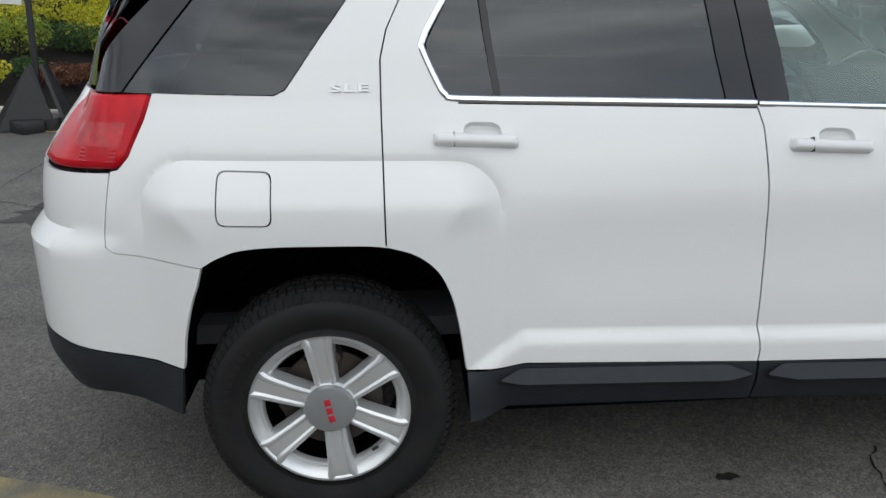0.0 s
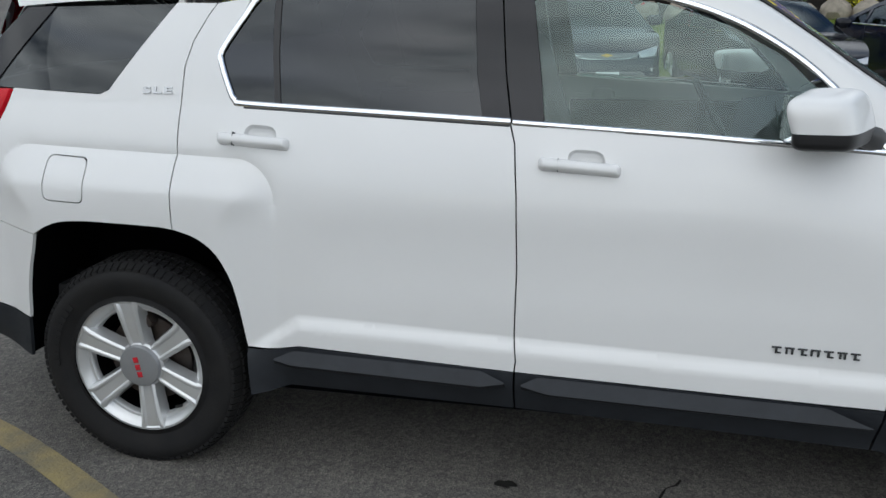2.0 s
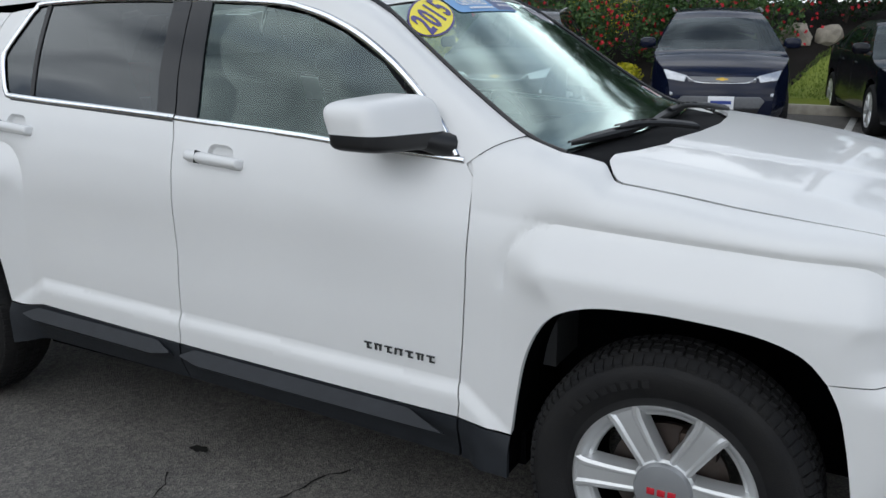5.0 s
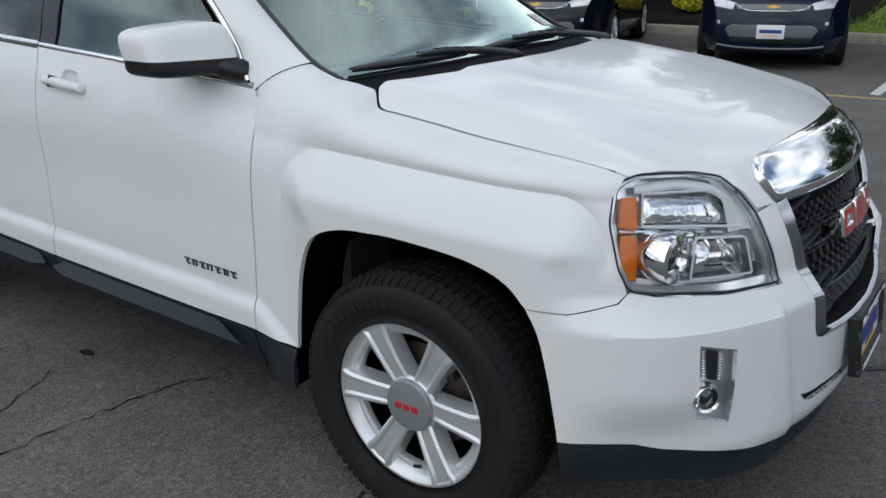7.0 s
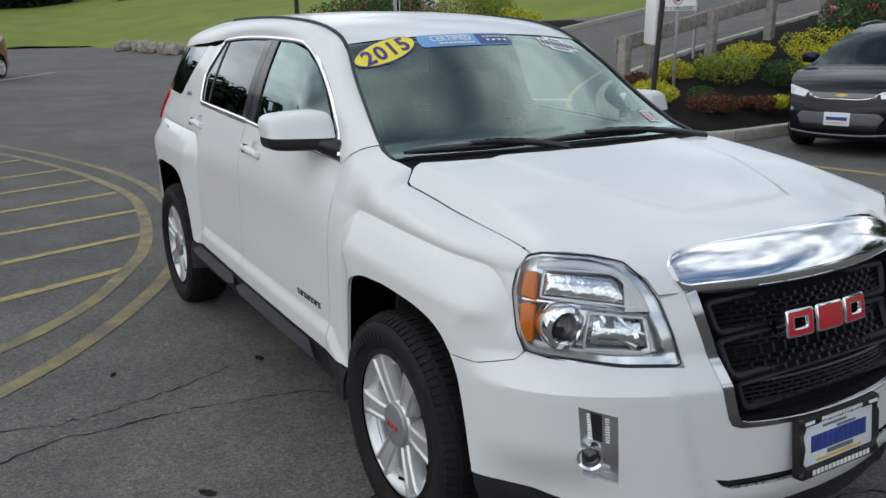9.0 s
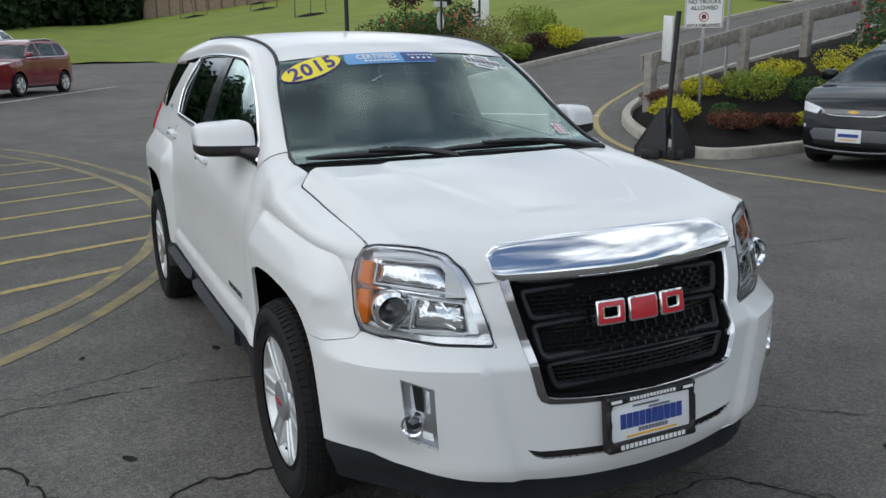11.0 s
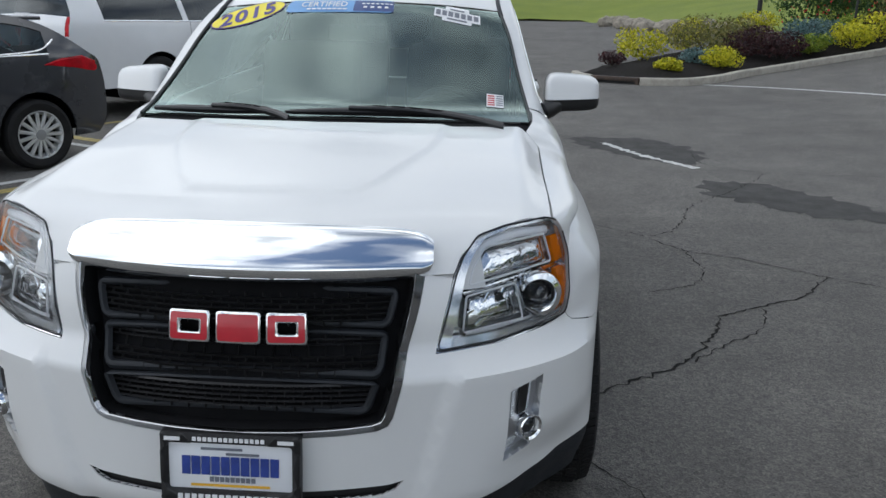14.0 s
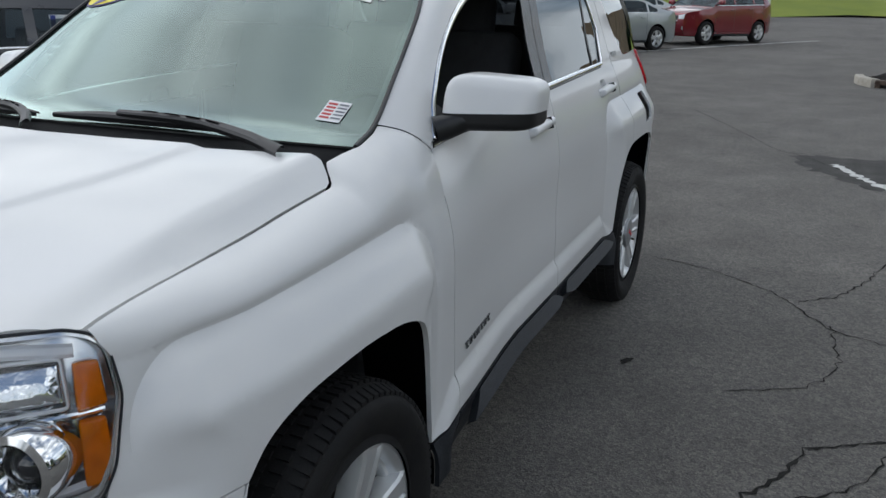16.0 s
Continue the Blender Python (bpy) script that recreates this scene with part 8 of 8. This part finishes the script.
def sedan_front(ob, nose, tail, P, hw, paint):
    pads("headlight", [[(.46, .60), (.72, .62), (.82, .70), (.74, .715), (.44, .665)]], nose, LENS, ob, label="clear headlight")
    pads("grille_panel", [[(-.42, .60), (.42, .60), (.45, .665), (-.45, .665)]], nose, SATIN, ob, .008, .01, "silver upper grille bar", both_sides=False)
    pads("grille_panel", [[(-.48, .36), (.48, .36), (.56, .47), (.50, .52), (-.50, .52), (-.56, .47)]], nose, GRILLE_GREY, ob, .006, .01, "grey lower grille", both_sides=False)
    part("grille_trim", ribbon(nose, [(-.62, .50), (-.52, .345), (0, .335), (.52, .345), (.62, .50)], .010, .012, n=30), CHROME, ob)
    pads("fog_light", [[(.66, .36), (.76, .44), (.77, .50), (.70, .44)]], nose, BLACK, ob, .006, .008)
    part("badge", join(panel(nose, [(-.065, .625), (.065, .625), (.065, .642), (-.065, .642)], step=.05, lift=.012, lip=.008), panel(nose, [(-.022, .616), (.022, .616), (.022, .651), (-.022, .651)], step=.05, lift=.013, lip=.008)), GOLD_BADGE, ob, "gold maker's badge")
    plate_on(ob, nose, .44)
    for s_ in (-1, 1):
        part("tail_light", panel(tail, [(s_ * .5, .80), (s_ * .8, .80), (s_ * .8, .92), (s_ * .5, .92)][::s_], step=.08, rise=.01, bevel=.01), RED_LENS, ob)


def suv_front(ob, nose, tail, P, hw, paint):
    z = P[4, 1]
    pads("headlight", [[(.46, z - .18), (.74, z - .17), (.80, z - .06), (.70, z - .03), (.44, z - .07)]], nose, LENS, ob, label="clear headlight")
    pads("grille_panel", [[(-.40, z - .36), (.40, z - .36), (.44, z - .08), (-.44, z - .08)]], nose, BLACK, ob, .006, .01, "black grille", both_sides=False)
    part("grille_trim", ribbon(nose, [(-.44, z - .22), (.44, z - .22)], .02, .014, n=12), SATIN, ob)
    pads("fog_light", [[(.58, .42), (.72, .42), (.72, .52), (.58, .52)]], nose, LENS, ob, .008, .01)
    plate_on(ob, nose, .48)
    zt = P[-4, 1]
    for s_ in (-1, 1):
        hw_ = hw - .18
        part("tail_light", panel(tail, [(s_ * (hw_ - .05), zt - .12), (s_ * (hw_ + .12), zt - .12), (s_ * (hw_ + .12), zt + .28), (s_ * (hw_ - .05), zt + .28)][::s_], step=.08, rise=.015, bevel=.012), RED_LENS, ob, "tall red tail light")
        part("roof_rail", tube([(.1, s_ * (hw - .30), P[:, 1].max() - .02), (-.8, s_ * (hw - .29), P[:, 1].max() + .035), (P[:, 0].min() + .9, s_ * (hw - .30), P[:, 1].max() - .01)], .018, 8), SATIN, ob)
    plate_on(ob, tail, zt + .05)


def hatch_details(ob, nose, tail, P, hw, paint):
    pads("headlight", [[(.5, .68), (.82, .72), (.80, .80), (.5, .75)]], nose, LENS, ob)
    for s_ in (-1, 1):
        sh = [(-1.42, .965), (-1.60, 1.02), (-1.86, 1.045), (-2.02, .99), (-2.06, .90), (-1.98, .885), (-1.75, .93)]
        sdm = lambda xx, z: np.stack([np.asarray(xx, float), -(hw - .03 - .14 * np.maximum((-1.54 - np.asarray(xx)) / .6, 0) ** 2 - .015), np.asarray(z, float)], 1)
        q = panel(sdm, sh[::-1], step=.05, rise=.016, bevel=.016, lip=.03)
        part("tail_light", q if s_ < 0 else mirrored(q), RED_LENS, ob, "red wraparound tail light")
        part("reflector", (lambda w_: w_ if s_ < 0 else mirrored(w_))(panel(sdm, [(-1.98, .42), (-2.06, .42), (-2.06, .50), (-1.98, .50)], step=.05, lift=.002)), RED_DEEP, ob)
    part("spoiler", box(-1.52, 0, 1.385, .28, 1.05, .035, .012), paint, ob)
    flank = lambda xx, z: np.stack([np.asarray(xx, float), -(hw - .045 - .40 * np.maximum(np.asarray(z, float) - 1.03, 0)), np.asarray(z, float)], 1)
    for s_ in (-1, 1):
        kick = ribbon(flank, [(-.80, 1.055), (-1.20, 1.075), (-1.42, 1.10), (-1.55, 1.165), (-1.58, 1.19)], .008, .006, n=20, lift=.012)
        part("window_trim", kick if s_ < 0 else mirrored(kick), CHROME, ob, "bright kicked-up window trim")
    part("paper_sheet", box(-.30, hw - .17, 1.20, .24, .004, .20), PAPER, ob, "white price sheet behind the glass", smooth=False)
    part("paper_sheet", box(-.58, hw - .17, 1.21, .26, .004, .22), PAPER, ob, "white price sheet behind the glass", smooth=False)
    part("sheet_stripe", box(-.21, hw - .166, 1.20, .04, .003, .19), BLUE_INK, ob, smooth=False)
    plate_on(ob, tail, .62)


PAPER = mat("printed_paper", (.72, .76, .76), .7, vary=.12, scale=30)
BLACK_CAR = mat("black_car_paint", (.004, .005, .009), .2, vary=.2, scale=3, coat=.35, spec=.15)
NAVY_CAR = mat("dark_blue_car_paint", (.005, .008, .024), .2, vary=.2, scale=3, coat=.35, spec=.15)
GREY_CAR = mat("dark_grey_car_paint", (.045, .047, .054), .28, metal=.3, vary=.15, scale=3, coat=1.0, spec=.3)
WHITE_CAR = mat("white_car_paint", (.76, .77, .78), .3, vary=.04, scale=3, coat=1.0)
SILVER_CAR = mat("silver_car_paint", (.36, .39, .40), .3, metal=.5, vary=.08, scale=3, coat=1.0)
RED_CAR = mat("dark_red_car_paint", (.20, .012, .022), .25, metal=.2, vary=.15, scale=3, coat=1.0)
CLEAR_CABIN = glass("car_glass", (.22, .28, .32), film=.75, sheen=(.80, .92, 1))
parked("electric_hatchback", "dark blue electric hatchback with grey grille panels, parked nose out", "ev", NAVY_CAR, -.70, 10.28, -76, ev_front, CLEAR_CABIN, 10, "cars in the bays")
parked("electric_hatchback", "black electric hatchback parked beside the planted island", "ev", BLACK_CAR, -3.43, 9.47, -76, ev_front, CLEAR_CABIN, 10, "cars in the bays")
parked("sedan", "black hybrid sedan with a silver grille bar, parked nose out", "sedan", BLACK_CAR, 1.97, 10.94, -76, sedan_front, CLEAR_CABIN, 10, "cars in the bays")
parked("sedan", "dark blue sedan in the next bay", "sedan", NAVY_CAR, 4.85, 11.2, -76, sedan_front, CLEAR_CABIN, 10, "cars in the bays")
parked("hatchback", "dark grey hatchback with multi-spoke alloy wheels", "hatch", GREY_CAR, -2.89, -5.14, -31, hatch_details, CLEAR_CABIN, 15)
hd = math.degrees(math.atan2(1.42, -3.02))
parked("large_suv", "long white SUV with chrome door handles", "large_suv", WHITE_CAR, -9.83, -4.43, hd, suv_front, DARK_GLASS, 5)
h2 = math.degrees(math.atan2(-.51, .86))
parked("sedan", "silver sedan parked with its nose to the lane", "sedan", SILVER_CAR, -20.75, -4.15, h2, sedan_front, CLEAR_CABIN, 5)
parked("compact_suv", "dark red compact SUV with roof rails", "compact_suv", RED_CAR, -25.75, -1.85, h2, suv_front, CLEAR_CABIN, 5)
parked("compact_suv", "dark grey SUV parked beside the long white SUV", "compact_suv", GREY_CAR, -11.3, -7.4, hd, suv_front, DARK_GLASS, 5)
parked("van", "white van at the back of the lot", "van", WHITE_CAR, -44.5, -3.4, h2 + 180, suv_front, DARK_GLASS, 6)
parked("compact_suv", "silver compact SUV in the row behind", "compact_suv", SILVER_CAR, -26.5, -6.6, h2, suv_front, CLEAR_CABIN, 5)
parked("compact_suv", "dark grey SUV in the row behind", "compact_suv", GREY_CAR, -24.0, -9.6, h2, suv_front, CLEAR_CABIN, 5)
parked("sedan", "silver sedan further along the row", "sedan", SILVER_CAR, -29.8, -5.6, h2, sedan_front, CLEAR_CABIN, 5)
